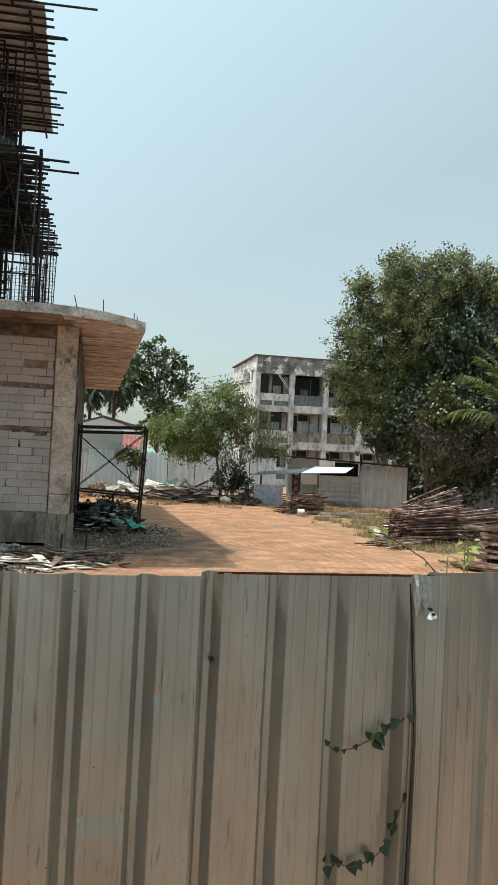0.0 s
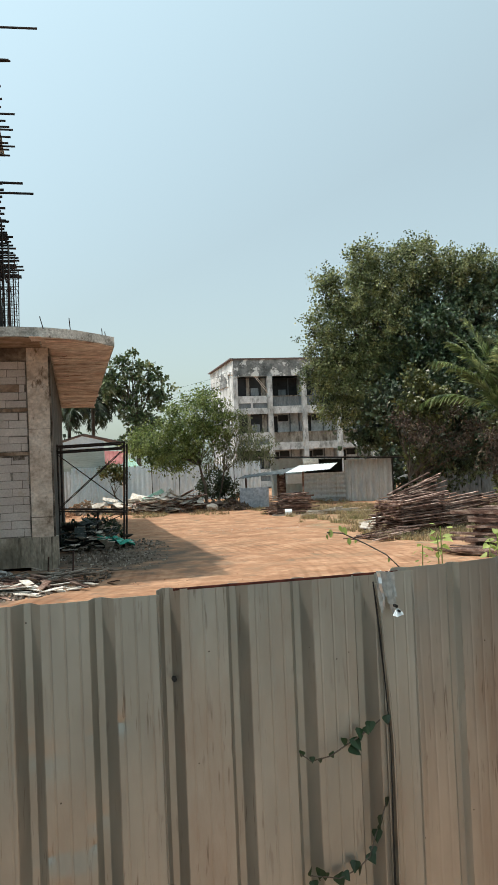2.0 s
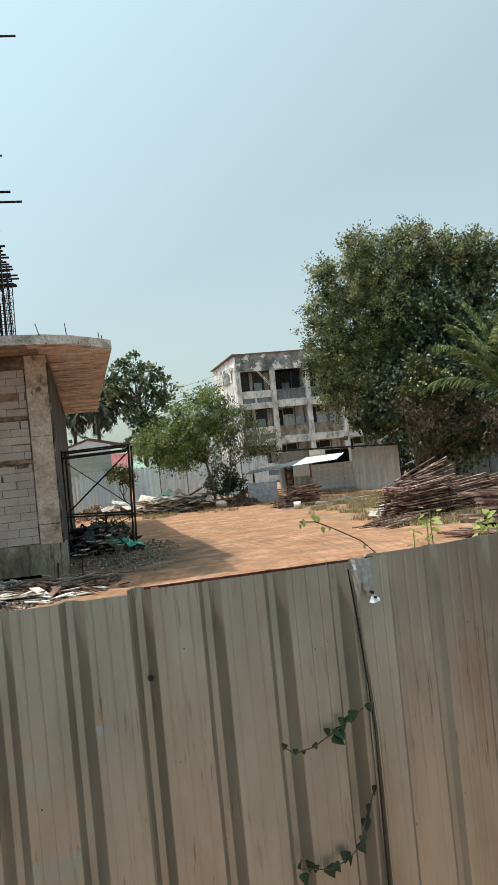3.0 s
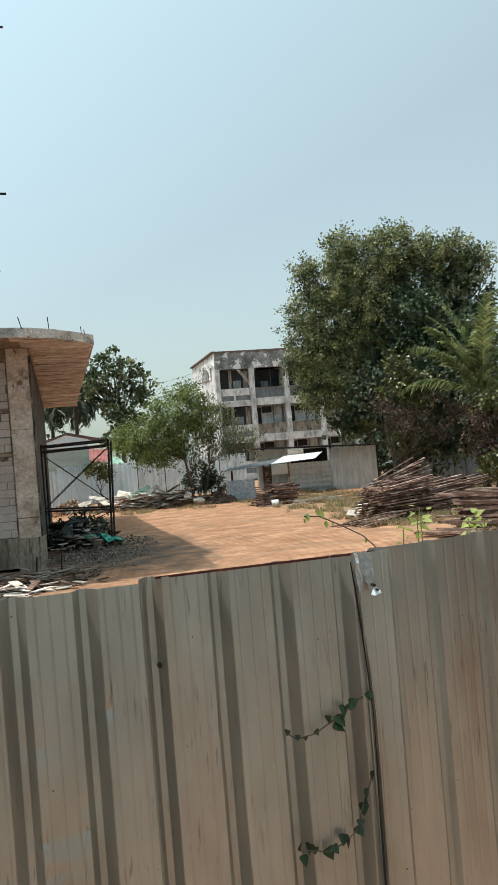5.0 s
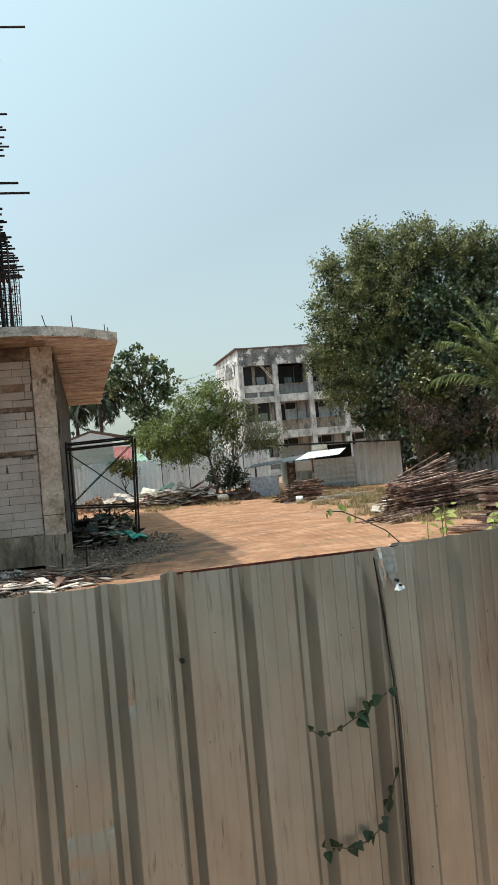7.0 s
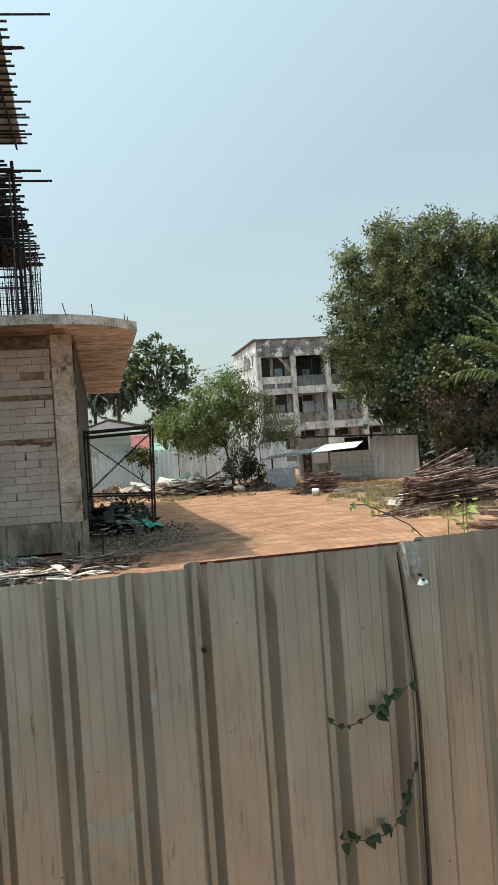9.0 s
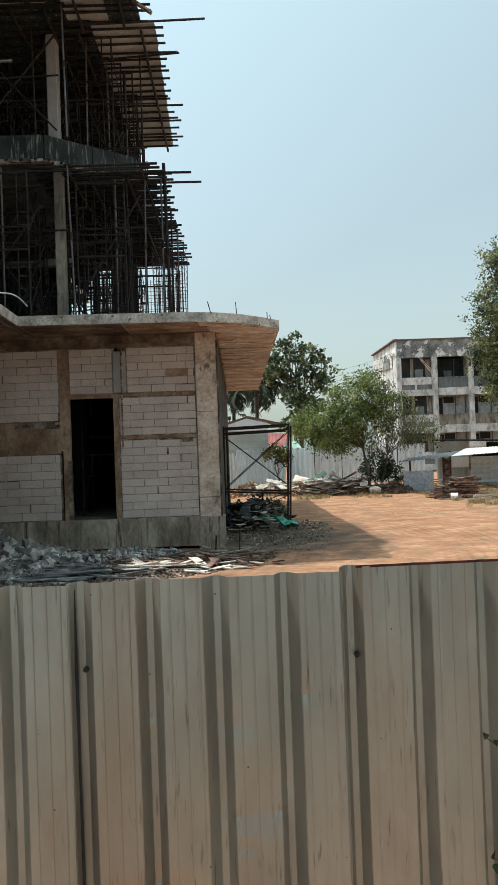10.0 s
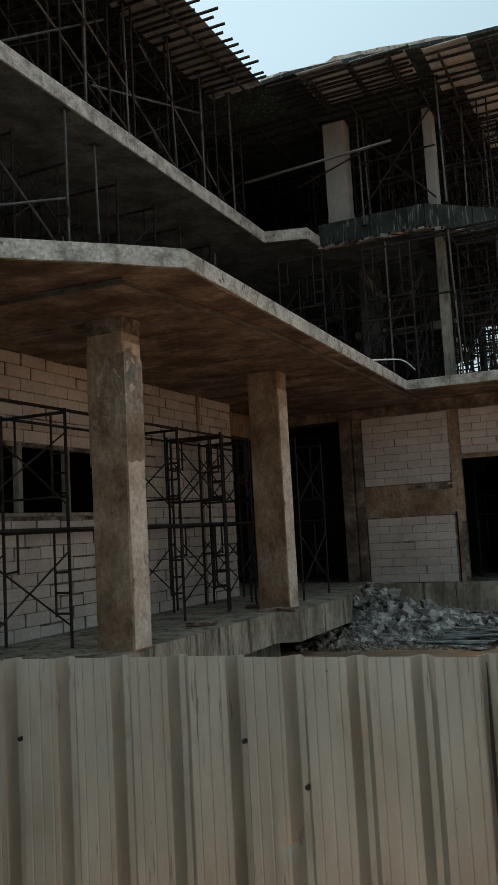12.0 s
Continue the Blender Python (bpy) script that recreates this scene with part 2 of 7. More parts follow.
# darker copy of M_PLY: the side wing's shade is put into its colour
M_PLYDIM = mat("shade_toned_plywood", [(0.17, 0.155, 0.137), (0.275, 0.255, 0.228), (0.38, 0.355, 0.32)], scale=0.9, fine=20, fine_amount=0.18, rough=0.85, stretch=(1.0, 0.4, 1), island=0.25, bump=0.2)
M_FORM = mat("stained_form_panel", [(0.012, 0.019, 0.018), (0.034, 0.046, 0.043)], scale=1.5, fine=20, rough=0.75, stain_or_shade=(0.26, 0.275, 0.255),
             stain_scale=2.2, stain_cut=(0.55, 0.68), stain_stretch=(7, 7, 0.6), bump=0.3)
M_RUST = mat("rusty_tube", [(0.014, 0.0130, 0.0130), (0.027, 0.0225, 0.021), (0.054, 0.039, 0.033)], scale=6, fine=50, rough=0.75, metal=0.3, bump=0.25, vary=0.3)
M_GALV = mat("galvanised_tube", [(0.08, 0.077, 0.074), (0.155, 0.149, 0.142)], scale=4, fine=50, rough=0.5, metal=0.6, stain_or_shade=(0.14, 0.09, 0.06), stain_scale=6, bump=0.1, vary=0.2)
M_REBAR = mat("rebar_steel", [(0.03, 0.02, 0.018), (0.08, 0.045, 0.035)], scale=9, fine=60, rough=0.8, metal=0.2, bump=0.2)
M_FENCE = mat("painted_sheet", [(0.39, 0.374, 0.325), (0.452, 0.434, 0.38), (0.505, 0.485, 0.426)], scale=2.2, fine=14, fine_amount=0.07, rough=0.40, metal=0.72,
              stretch=(1, 1, 0.35), stain_or_shade=(0.39, 0.318, 0.252), stain_scale=1.3, stain_cut=(0.50, 0.74), stain_stretch=(2.6, 2.6, 0.7), bump=0.05, bump_scale=7, spec=0.5)


def specks(m, scale, share, colour, size):
    """Small scattered dark spots of dirt, only some cells carrying one."""
    n, l = m.node_tree.nodes, m.node_tree.links
    b = n["Principled BSDF"]
    geo = n.new("ShaderNodeNewGeometry")
    v = n.new("ShaderNodeTexVoronoi")
    v.inputs["Scale"].default_value = scale
    l.new(geo.outputs["Position"], v.inputs["Vector"])
    near = n.new("ShaderNodeMapRange")
    near.inputs["From Min"].default_value, near.inputs["From Max"].default_value = size, size * 0.6
    l.new(v.outputs["Distance"], near.inputs["Value"])
    pick = n.new("ShaderNodeMath")
    pick.operation = "LESS_THAN"
    pick.inputs[1].default_value = share
    sep = n.new("ShaderNodeSeparateColor")
    l.new(v.outputs["Color"], sep.inputs[0])
    l.new(sep.outputs[0], pick.inputs[0])
    both = n.new("ShaderNodeMath")
    both.operation = "MULTIPLY"
    l.new(near.outputs[0], both.inputs[0]), l.new(pick.outputs[0], both.inputs[1])
    mx = n.new("ShaderNodeMix")
    mx.data_type = "RGBA"
    l.new(both.outputs[0], mx.inputs[0])
    l.new(b.inputs["Base Color"].links[0].from_socket, mx.inputs[6])
    mx.inputs[7].default_value = (*colour, 1)
    l.new(mx.outputs[2], b.inputs["Base Color"])


def drips(m, colour, share):
    """Thin broken vertical marks of dirt run down and scraped into the paint."""
    n, l = m.node_tree.nodes, m.node_tree.links
    b = n["Principled BSDF"]
    geo = n.new("ShaderNodeNewGeometry")
    total = None
    for stretch, low, high in (((95, 95, 8.0), 0.60, 0.70), ((2.6, 2.6, 3.4), 0.50, 0.62)):
        mp = n.new("ShaderNodeMapping")
        mp.inputs["Scale"].default_value = stretch
        l.new(geo.outputs["Position"], mp.inputs["Vector"])
        k = n.new("ShaderNodeTexNoise")
        k.inputs["Scale"].default_value, k.inputs["Detail"].default_value = 1.0, 4.0
        l.new(mp.outputs[0], k.inputs["Vector"])
        r = n.new("ShaderNodeMapRange")
        r.inputs["From Min"].default_value, r.inputs["From Max"].default_value = low, high
        r.inputs["To Max"].default_value = share if total is None else 1.0
        l.new(k.outputs["Fac"], r.inputs["Value"])
        if total is None:
            total = r.outputs[0]
        else:
            both = n.new("ShaderNodeMath")
            both.operation = "MULTIPLY"
            l.new(total, both.inputs[0]), l.new(r.outputs[0], both.inputs[1])
            total = both.outputs[0]
    mx = n.new("ShaderNodeMix")
    mx.data_type = "RGBA"
    l.new(total, mx.inputs[0])
    l.new(b.inputs["Base Color"].links[0].from_socket, mx.inputs[6])
    mx.inputs[7].default_value = (*colour, 1)
    l.new(mx.outputs[2], b.inputs["Base Color"])


specks(M_EDGE, 7.0, 0.3, (0.13, 0.115, 0.095), 0.24)
specks(M_FENCE, 26.0, 0.10, (0.10, 0.085, 0.07), 0.085)
drips(M_FENCE, (0.17, 0.135, 0.105), 0.7)
M_TORN = mat("scuffed_torn_sheet", [(0.34, 0.35, 0.33), (0.52, 0.53, 0.51)], scale=14, fine=60, fine_amount=0.2, rough=0.5, metal=0.25, bump=0.3, bump_scale=40)
M_BARE = mat("torn_bare_metal", [(0.62, 0.64, 0.64), (0.78, 0.80, 0.80)], scale=8, fine=40, fine_amount=0.15, rough=0.28, metal=0.8, bump=0.3, bump_scale=30)
M_FILM = mat("plastic_wrap", [(0.13, 0.088, 0.055), (0.25, 0.165, 0.104), (0.33, 0.245, 0.17)], scale=2.6, fine=15, rough=0.14, bump=0.75, bump_scale=13, stretch=(1, 1, 0.8), spec=0.8)
M_FILM.node_tree.nodes["Principled BSDF"].inputs["Coat Weight"].default_value = 0.6
# the upright streaks paint the shading of the ribs
M_ZINC = mat("zinc_sheet", [(0.54, 0.64, 0.70), (0.74, 0.83, 0.88)], scale=2.2, fine=10, fine_amount=0.08, rough=0.45, metal=0.15, stretch=(2, 2, 0.5), bump=0.3, bump_scale=9, spec=0.5,
             stain_or_shade=(0.27, 0.29, 0.29), stain_scale=1.2, stain_cut=(0.55, 0.74), stain_stretch=(5, 5, 0.15))
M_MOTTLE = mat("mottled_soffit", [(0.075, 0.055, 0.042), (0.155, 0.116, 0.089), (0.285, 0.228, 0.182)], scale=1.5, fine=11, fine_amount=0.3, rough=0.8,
               stretch=(0.8, 1.0, 1), stain_or_shade=(0.065, 0.048, 0.038), stain_scale=1.9, stain_cut=(0.53, 0.68), stain_stretch=(0.7, 1.1, 1), bump=0.6, bump_scale=9)
# middle tone between the bright corner soffit and the dark porch soffit
M_STRIP = mat("mid_brown_soffit", [(0.19, 0.125, 0.085), (0.33, 0.23, 0.165), (0.46, 0.35, 0.27)], scale=1.5, fine=11, fine_amount=0.25, rough=0.8,
              stretch=(0.8, 1.0, 1), stain_or_shade=(0.11, 0.078, 0.058), stain_scale=1.9, stain_cut=(0.54, 0.68), bump=0.6, bump_scale=9)
# darker concrete copy: shade on undersides and inner faces is in the colour
M_UNDER = mat("shade_dark_concrete", [(0.046, 0.046, 0.043), (0.092, 0.089, 0.08), (0.145, 0.138, 0.122)], scale=1.3, fine=12, fine_amount=0.28, rough=0.9,
              stain_or_shade=(0.06, 0.05, 0.042), stain_scale=1.5, stain_cut=(0.54, 0.68), bump=0.5, bump_scale=10)
M_RUBBER = mat("black_rubber", [(0.012, 0.012, 0.012), (0.025, 0.024, 0.022)], rough=0.6, bump=0.1)
M_RUBBLE = mat("broken_block", [(0.105, 0.099, 0.09), (0.24, 0.229, 0.212), (0.47, 0.451, 0.422)], scale=3, fine=30, fine_amount=0.15, rough=0.95, island=0.55, bump=0.5, bump_scale=30, spec=0.1)
M_DEBRIS = mat("dusty_debris", [(0.11, 0.088, 0.07), (0.20, 0.165, 0.135), (0.37, 0.33, 0.28)], scale=2, fine=20, fine_amount=0.25, rough=0.95, island=0.28, bump=0.5, spec=0.1)
M_SCRAP = mat("pale_scrap_boards", [(0.45, 0.40, 0.34), (0.62, 0.57, 0.50), (0.72, 0.68, 0.62)], scale=3, fine=25, rough=0.85, vary=0.25, island=0.3, bump=0.2)
M_TIMBER = mat("old_timber", [(0.05, 0.028, 0.022), (0.165, 0.097, 0.075), (0.42, 0.32, 0.265)], scale=3, fine=30, fine_amount=0.3, rough=0.88,
               stretch=(1, 1, 3), vary=0.6, island=0.4, bump=0.4)
M_BEAM = mat("reddish_beams", [(0.085, 0.048, 0.038), (0.19, 0.12, 0.095), (0.38, 0.29, 0.24)], scale=3, fine=30, fine_amount=0.3, rough=0.88, stretch=(1, 1, 3), vary=0.35, bump=0.4)
M_SLATE = mat("weathered_grey_boards", [(0.06, 0.065, 0.064), (0.14, 0.15, 0.147), (0.30, 0.31, 0.30)], scale=3, fine=25, rough=0.85, vary=0.5, bump=0.3)
# near-black base colour carries the shade of rooms, gaps and openings
M_DARK = mat("shade_black_plaster", [(0.022, 0.025, 0.026), (0.04, 0.043, 0.044)], scale=1.5, rough=0.95, bump=0.2)
M_PLASTER = mat("mildewed_plaster", [(0.44, 0.46, 0.455), (0.58, 0.60, 0.595), (0.70, 0.72, 0.715)], scale=0.9, fine=6, fine_amount=0.10, rough=0.9,
                stain_or_shade=(0.17, 0.18, 0.17), stain_scale=1.2, stain_cut=(0.50, 0.68), stain_stretch=(1.5, 1.5, 0.7), bump=0.2)
M_PARAPET = mat("blackened_parapet", [(0.09, 0.10, 0.10), (0.19, 0.205, 0.205), (0.31, 0.325, 0.32)], scale=1.2, fine=5, rough=0.9, stain_or_shade=(0.66, 0.68, 0.67),
                stain_scale=0.95, stain_cut=(0.545, 0.575), bump=0.2)
M_DARKZINC = mat("dark_zinc", [(0.13, 0.15, 0.16), (0.21, 0.24, 0.25)], scale=1.5, fine=8, fine_amount=0.2, rough=0.6, metal=0.2, stretch=(2, 2, 0.5), bump=0.2)
M_BOUNCE = mat("bounce_ground_grey", [(0.15, 0.14, 0.125), (0.20, 0.19, 0.17), (0.26, 0.24, 0.21)], scale=0.7, fine=20, fine_amount=0.2, rough=0.9, bump=0.2)
M_WHITE = mat("white_sheet", [(0.68, 0.76, 0.79), (0.80, 0.87, 0.90)], scale=1.0, fine=8, fine_amount=0.05, rough=0.5, bump=0.1)
M_PALEWALL = mat("pale_cladding", [(0.64, 0.75, 0.76), (0.76, 0.86, 0.87)], scale=0.8, fine=8, fine_amount=0.08, rough=0.7, bump=0.1)
# rib shading is painted in as narrow upright streaks
M_PALERIB = mat("pale_ribbed_sheet", [(0.76, 0.85, 0.89), (0.84, 0.91, 0.94)], scale=1.0, fine=8, fine_amount=0.06, rough=0.45, stain_or_shade=(0.52, 0.58, 0.60), stain_scale=1.0, stain_cut=(0.60, 0.75), stain_stretch=(7, 7, 0.12), bump=0.1)
def translucent(m, share):
    """Lets part of the daylight behind a thin plastic sheet through."""
    n, l = m.node_tree.nodes, m.node_tree.links
    b = n["Principled BSDF"]
    t = n.new("ShaderNodeBsdfTranslucent")
    l.new(b.inputs["Base Color"].links[0].from_socket, t.inputs["Color"])
    mix = n.new("ShaderNodeMixShader")
    mix.inputs[0].default_value = share
    l.new(b.outputs[0], mix.inputs[1]), l.new(t.outputs[0], mix.inputs[2])
    l.new(mix.outputs[0], n["Material Output"].inputs["Surface"])


translucent(M_PALERIB, 0.6)
M_CLAP = mat("greyed_green_clapboard", [(0.36, 0.44, 0.42), (0.47, 0.54, 0.52)], scale=0.8, fine=8, fine_amount=0.12, rough=0.75, stretch=(0.4, 1, 3), bump=0.1)
M_RIM = mat("rusted_cut_edge", [(0.06, 0.02, 0.015), (0.14, 0.04, 0.028)], scale=20, fine=60, rough=0.9, bump=0.2)
M_BLUE = mat("faded_blue_sheet", [(0.30, 0.38, 0.46), (0.40, 0.48, 0.56)], scale=1.0, fine=8, rough=0.6, bump=0.1)
M_REDROOF = mat("red_roof_sheet", [(0.26, 0.09, 0.085), (0.36, 0.15, 0.14)], scale=1.5, rough=0.6, bump=0.1)
M_MINT = mat("pale_green_sheet", [(0.22, 0.40, 0.32), (0.36, 0.54, 0.44)], scale=1.5, rough=0.6, bump=0.1)
M_ROOF = mat("brown_roof_sheet", [(0.10, 0.075, 0.07), (0.17, 0.13, 0.12)], scale=1.5, rough=0.6, bump=0.1)
M_GREEN = mat("green_tarp", [(0.03, 0.30, 0.22), (0.06, 0.42, 0.32)], scale=5, rough=0.55, bump=0.4, bump_scale=20)
M_BARK = mat("bark", [(0.07, 0.055, 0.045), (0.14, 0.115, 0.095)], scale=4, fine=30, rough=0.95, stretch=(1, 1, 0.3), bump=0.6)
M_LEAF_BIG = leaf_mat("tree_leaves", [(0.012, 0.024, 0.012), (0.078, 0.126, 0.06), (0.26, 0.325, 0.18)], rough=0.28, through=0.15)
M_LEAF_FEATHER = leaf_mat("feathery_leaves", [(0.028, 0.044, 0.015), (0.15, 0.182, 0.066), (0.36, 0.37, 0.16)], rough=0.38, through=0.28)
# the pale stop paints top-lit leaf highlights into the colour
M_LEAF_LITTIP = leaf_mat("lit_tip_leaves", [(0.03, 0.055, 0.02), (0.085, 0.125, 0.045), (0.26, 0.28, 0.15)], rough=0.4, through=0.2)
M_LEAF_PODS = leaf_mat("pods_and_leaves", [(0.055, 0.075, 0.028), (0.12, 0.145, 0.055), (0.21, 0.215, 0.12)], rough=0.5, through=0.25)
M_LEAF_OLIVE = leaf_mat("olive_leaves", [(0.03, 0.044, 0.012), (0.078, 0.092, 0.027), (0.18, 0.18, 0.06)], through=0.25)
M_LEAF_YOUNG = leaf_mat("young_leaves", [(0.055, 0.09, 0.022), (0.165, 0.22, 0.058), (0.30, 0.35, 0.12)], through=0.45)
M_LEAF_DARK = leaf_mat("dark_leaves", [(0.012, 0.023, 0.010), (0.026, 0.046, 0.018), (0.055, 0.083, 0.034)], rough=0.6, through=0.12)
M_LEAF_PALM = leaf_mat("palm_leaves", [(0.06, 0.095, 0.03), (0.16, 0.205, 0.073), (0.33, 0.37, 0.175)], rough=0.33)
M_LEAF_DRY = leaf_mat("dry_creeper", [(0.030, 0.020, 0.015), (0.12, 0.081, 0.061), (0.08, 0.068, 0.034)], rough=0.8, through=0.2)
M_LEAF_VINE = leaf_mat("ivy_leaves", [(0.010, 0.026, 0.007), (0.018, 0.045, 0.012)], rough=0.6, through=0.15)
M_LEAF_WEED = leaf_mat("weed_leaves", [(0.22, 0.31, 0.07), (0.36, 0.44, 0.13)], rough=0.5, through=0.45)
M_GRASS = leaf_mat("dry_grass", [(0.29, 0.225, 0.12), (0.44, 0.35, 0.21), (0.25, 0.25, 0.11)], rough=0.9)


# ---- building helpers ----
def mesh_from(bm, name, material):
    me = bpy.data.meshes.new(name)
    bm.to_mesh(me)
    bm.free()
    me.materials.append(material)
    return me


def attach(ob, parent=None, label=""):
    if parent is not None:
        ob.parent = parent
        if parent.type == "EMPTY":
            ob.matrix_parent_inverse = Matrix.Translation(-parent.location)
    return tagged(ob, label) if label else ob


def part(name, bm, material, parent=None, label=""):
    ob = new(name, mesh_from(bm, name, material))
    return attach(ob, parent, label)


def raw(name, verts, faces, material, parent=None, label="", smooth=False):
    me = bpy.data.meshes.new(name)
    me.from_pydata(verts, [], faces)
    me.materials.append(material)
    if smooth:
        me.polygons.foreach_set("use_smooth", [True] * len(me.polygons))
    ob = new(name, me)
    return attach(ob, parent, label)


def thing(name, label, category, group="", kind="", at=(0, 0, 0)):
    ob = new(name)
    ob.empty_display_size = 0.2
    ob.location = at
    return tagged(ob, label, category, group, kind)


def box(bm, x0, x1, y0, y1, z0, z1, bevel=0.0):
    vs = [bm.verts.new(p) for p in ((x0, y0, z0), (x1, y0, z0), (x1, y1, z0), (x0, y1, z0), (x0, y0, z1), (x1, y0, z1), (x1, y1, z1), (x0, y1, z1))]
    fs = [bm.faces.new([vs[i] for i in f]) for f in ((0, 3, 2, 1), (4, 5, 6, 7), (0, 1, 5, 4), (1, 2, 6, 5), (2, 3, 7, 6), (3, 0, 4, 7))]
    if bevel:
        edges = list({e for f in fs for e in f.edges})
        bmesh.ops.bevel(bm, geom=edges, offset=bevel, segments=1, affect="EDGES", profile=0.5)
    return bm


def boxes(*dims, bevel=0.0):
    bm = bmesh.new()
    for d in dims:
        box(bm, *d, bevel=bevel)
    return bm


def rod(bm, p, q, r, n=6, r2=None):
    """A round bar from p to q, tapering to r2."""
    p, q = Vector(p), Vector(q)
    d = (q - p).normalized()
    u = d.orthogonal().normalized()
    w = d.cross(u)
    r2 = r if r2 is None else r2
    rings = []
    for c, rr in ((p, r), (q, r2)):
        rings.append([bm.verts.new(c + rr * (math.cos(2 * math.pi * k / n) * u + math.sin(2 * math.pi * k / n) * w)) for k in range(n)])
    for k in range(n):
        bm.faces.new((rings[0][k], rings[0][(k + 1) % n], rings[1][(k + 1) % n], rings[1][k]))
    bm.faces.new(rings[0][::-1]), bm.faces.new(rings[1])
    return bm


def rods(lines, r, n=6):
    bm = bmesh.new()
    for p, q in lines:
        rod(bm, p, q, r, n)
    return bm


def beam(bm, p, q, w, h):
    """A squared bar from p to q, w across and h high."""
    p, q = Vector(p), Vector(q)
    d = (q - p).normalized()
    up = Vector((0, 0, 1)) if abs(d.z) < 0.95 else Vector((0, 1, 0))
    s = d.cross(up).normalized()
    t = s.cross(d)
    vs = [bm.verts.new(c + a * s * w / 2 + b * t * h / 2) for c in (p, q) for a, b in ((-1, -1), (1, -1), (1, 1), (-1, 1))]
    for f in ((3, 2, 1, 0), (4, 5, 6, 7), (0, 1, 5, 4), (1, 2, 6, 5), (2, 3, 7, 6), (3, 0, 4, 7)):
        bm.faces.new([vs[i] for i in f])
    return bm


def prism(points, z0, z1, bm=None):
    """A flat plate with the given outline (anticlockwise from above)."""
    bm = bm or bmesh.new()
    lo = [bm.verts.new((x, y, z0)) for x, y in points]
    hi = [bm.verts.new((x, y, z1)) for x, y in points]
    bm.faces.new(lo[::-1]), bm.faces.new(hi)
    for k in range(len(points)):
        j = (k + 1) % len(points)
        bm.faces.new((lo[k], lo[j], hi[j], hi[k]))
    return bm


def rough_edges(bm, cuts, amount, seed):
    """Splits the long edges and shakes the points a little, as cast and chipped concrete."""
    long = [e for e in bm.edges if e.calc_length() > 0.8]
    bmesh.ops.subdivide_edges(bm, edges=long, cuts=cuts, use_grid_fill=True)
    for v in bm.verts:
        v.co += amount * noise.noise_vector(v.co * 3.1 + Vector((seed, 0, 0)))
    return bm

# ---- ground ----
def ground_height(x, y):
    h = 0.05 * noise.noise(Vector((x * 0.35, y * 0.35, 0))) + 0.02 * noise.noise(Vector((x * 1.7, y * 1.7, 3)))
    bank = max(0.0, min(1.0, (y - 42) / 10)) * max(0.0, min(1.0, (16 - abs(x - 4)) / 8))
    far = math.exp(-((y - 46.5) / 2.2) ** 2) * max(0.0, min(1.0, (11 - abs(x - 5)) / 4))
    r = 0.014 * sum(math.exp(-((x - 5.2 - 0.06 * (y - 26) + o + 0.5 * math.sin(y * 0.12)) / 0.13) ** 2) for o in (-2.4, -1.6, -0.5, 0.3, 1.2, 2.3)) * (0.6 + 0.6 * noise.noise(Vector((y * 0.3, x, 4)))) if 14 < y < 44 else 0
    fine = 0.004 * noise.noise(Vector((x * 2.9, y * 2.6, 7))) + 0.004 * noise.noise(Vector((x * 9.0, y * 5.0, 11))) if -2 < x < 15 and 15 < y < 45 else 0
    return h - r + fine + 0.22 * bank + 0.35 * far * (0.6 + 0.4 * noise.noise(Vector((x * 0.8, y * 0.8, 9))))


def spaced(centre, near, step, far):
    v, s, p = [], step, 0.0
    while p < far:
        v.append(p)
        s = step if p < near else s * 1.22
        p += s
    v.append(far)
    return [centre - q for q in v[:0:-1]] + [centre + q for q in v]


gx, gy = spaced(5, 10, 0.13, 2500), spaced(30, 15.5, 0.16, 2500)
gv = [(x, y, ground_height(x, y)) for y in gy for x in gx]
gf = [(j * len(gx) + i, j * len(gx) + i + 1, (j + 1) * len(gx) + i + 1, (j + 1) * len(gx) + i) for j in range(len(gy) - 1) for i in range(len(gx) - 1)]
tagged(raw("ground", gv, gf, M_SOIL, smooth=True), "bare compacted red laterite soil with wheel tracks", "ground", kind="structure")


# ---- building under construction: structure ----
F = 21.36
slab_outline = [(-4.95, 19.5), (-1.2, 19.72), (-0.5, 19.86), (0.1, 20.2), (0.6, 20.75), (1.1, 21.42), (1.0, 41.7), (-22, 41.7), (-22, 6.5), (-6.9, 6.6), (-6.2, 6.95), (-4.66, 8.45)]


def slab(name, outline, z0, z1, label, soffit):
    """Concrete slab with rough cast edges and a plank-marked underside."""
    core = part(name, rough_edges(prism(outline, z0, z1), 9, 0.012, 2.0), M_EDGE)
    for outline_part, material in soffit:
        part("soffit", prism(outline_part, z0 - 0.018, z0 - 0.004), material, core, "brown board-marked concrete underside")
    return tagged(core, label, "concrete slab", kind="structure")


# underside steps from light to dark: its fall of light is in the colours
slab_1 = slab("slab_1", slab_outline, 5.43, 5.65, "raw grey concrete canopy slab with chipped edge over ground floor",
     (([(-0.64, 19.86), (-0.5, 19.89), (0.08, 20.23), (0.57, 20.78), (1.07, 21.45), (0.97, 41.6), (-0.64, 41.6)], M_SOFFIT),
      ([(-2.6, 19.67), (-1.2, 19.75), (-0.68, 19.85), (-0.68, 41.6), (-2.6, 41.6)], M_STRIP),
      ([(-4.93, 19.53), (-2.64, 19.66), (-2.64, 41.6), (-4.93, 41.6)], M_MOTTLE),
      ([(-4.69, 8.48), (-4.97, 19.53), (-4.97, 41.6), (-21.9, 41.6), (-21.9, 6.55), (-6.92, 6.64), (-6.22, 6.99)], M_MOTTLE)))
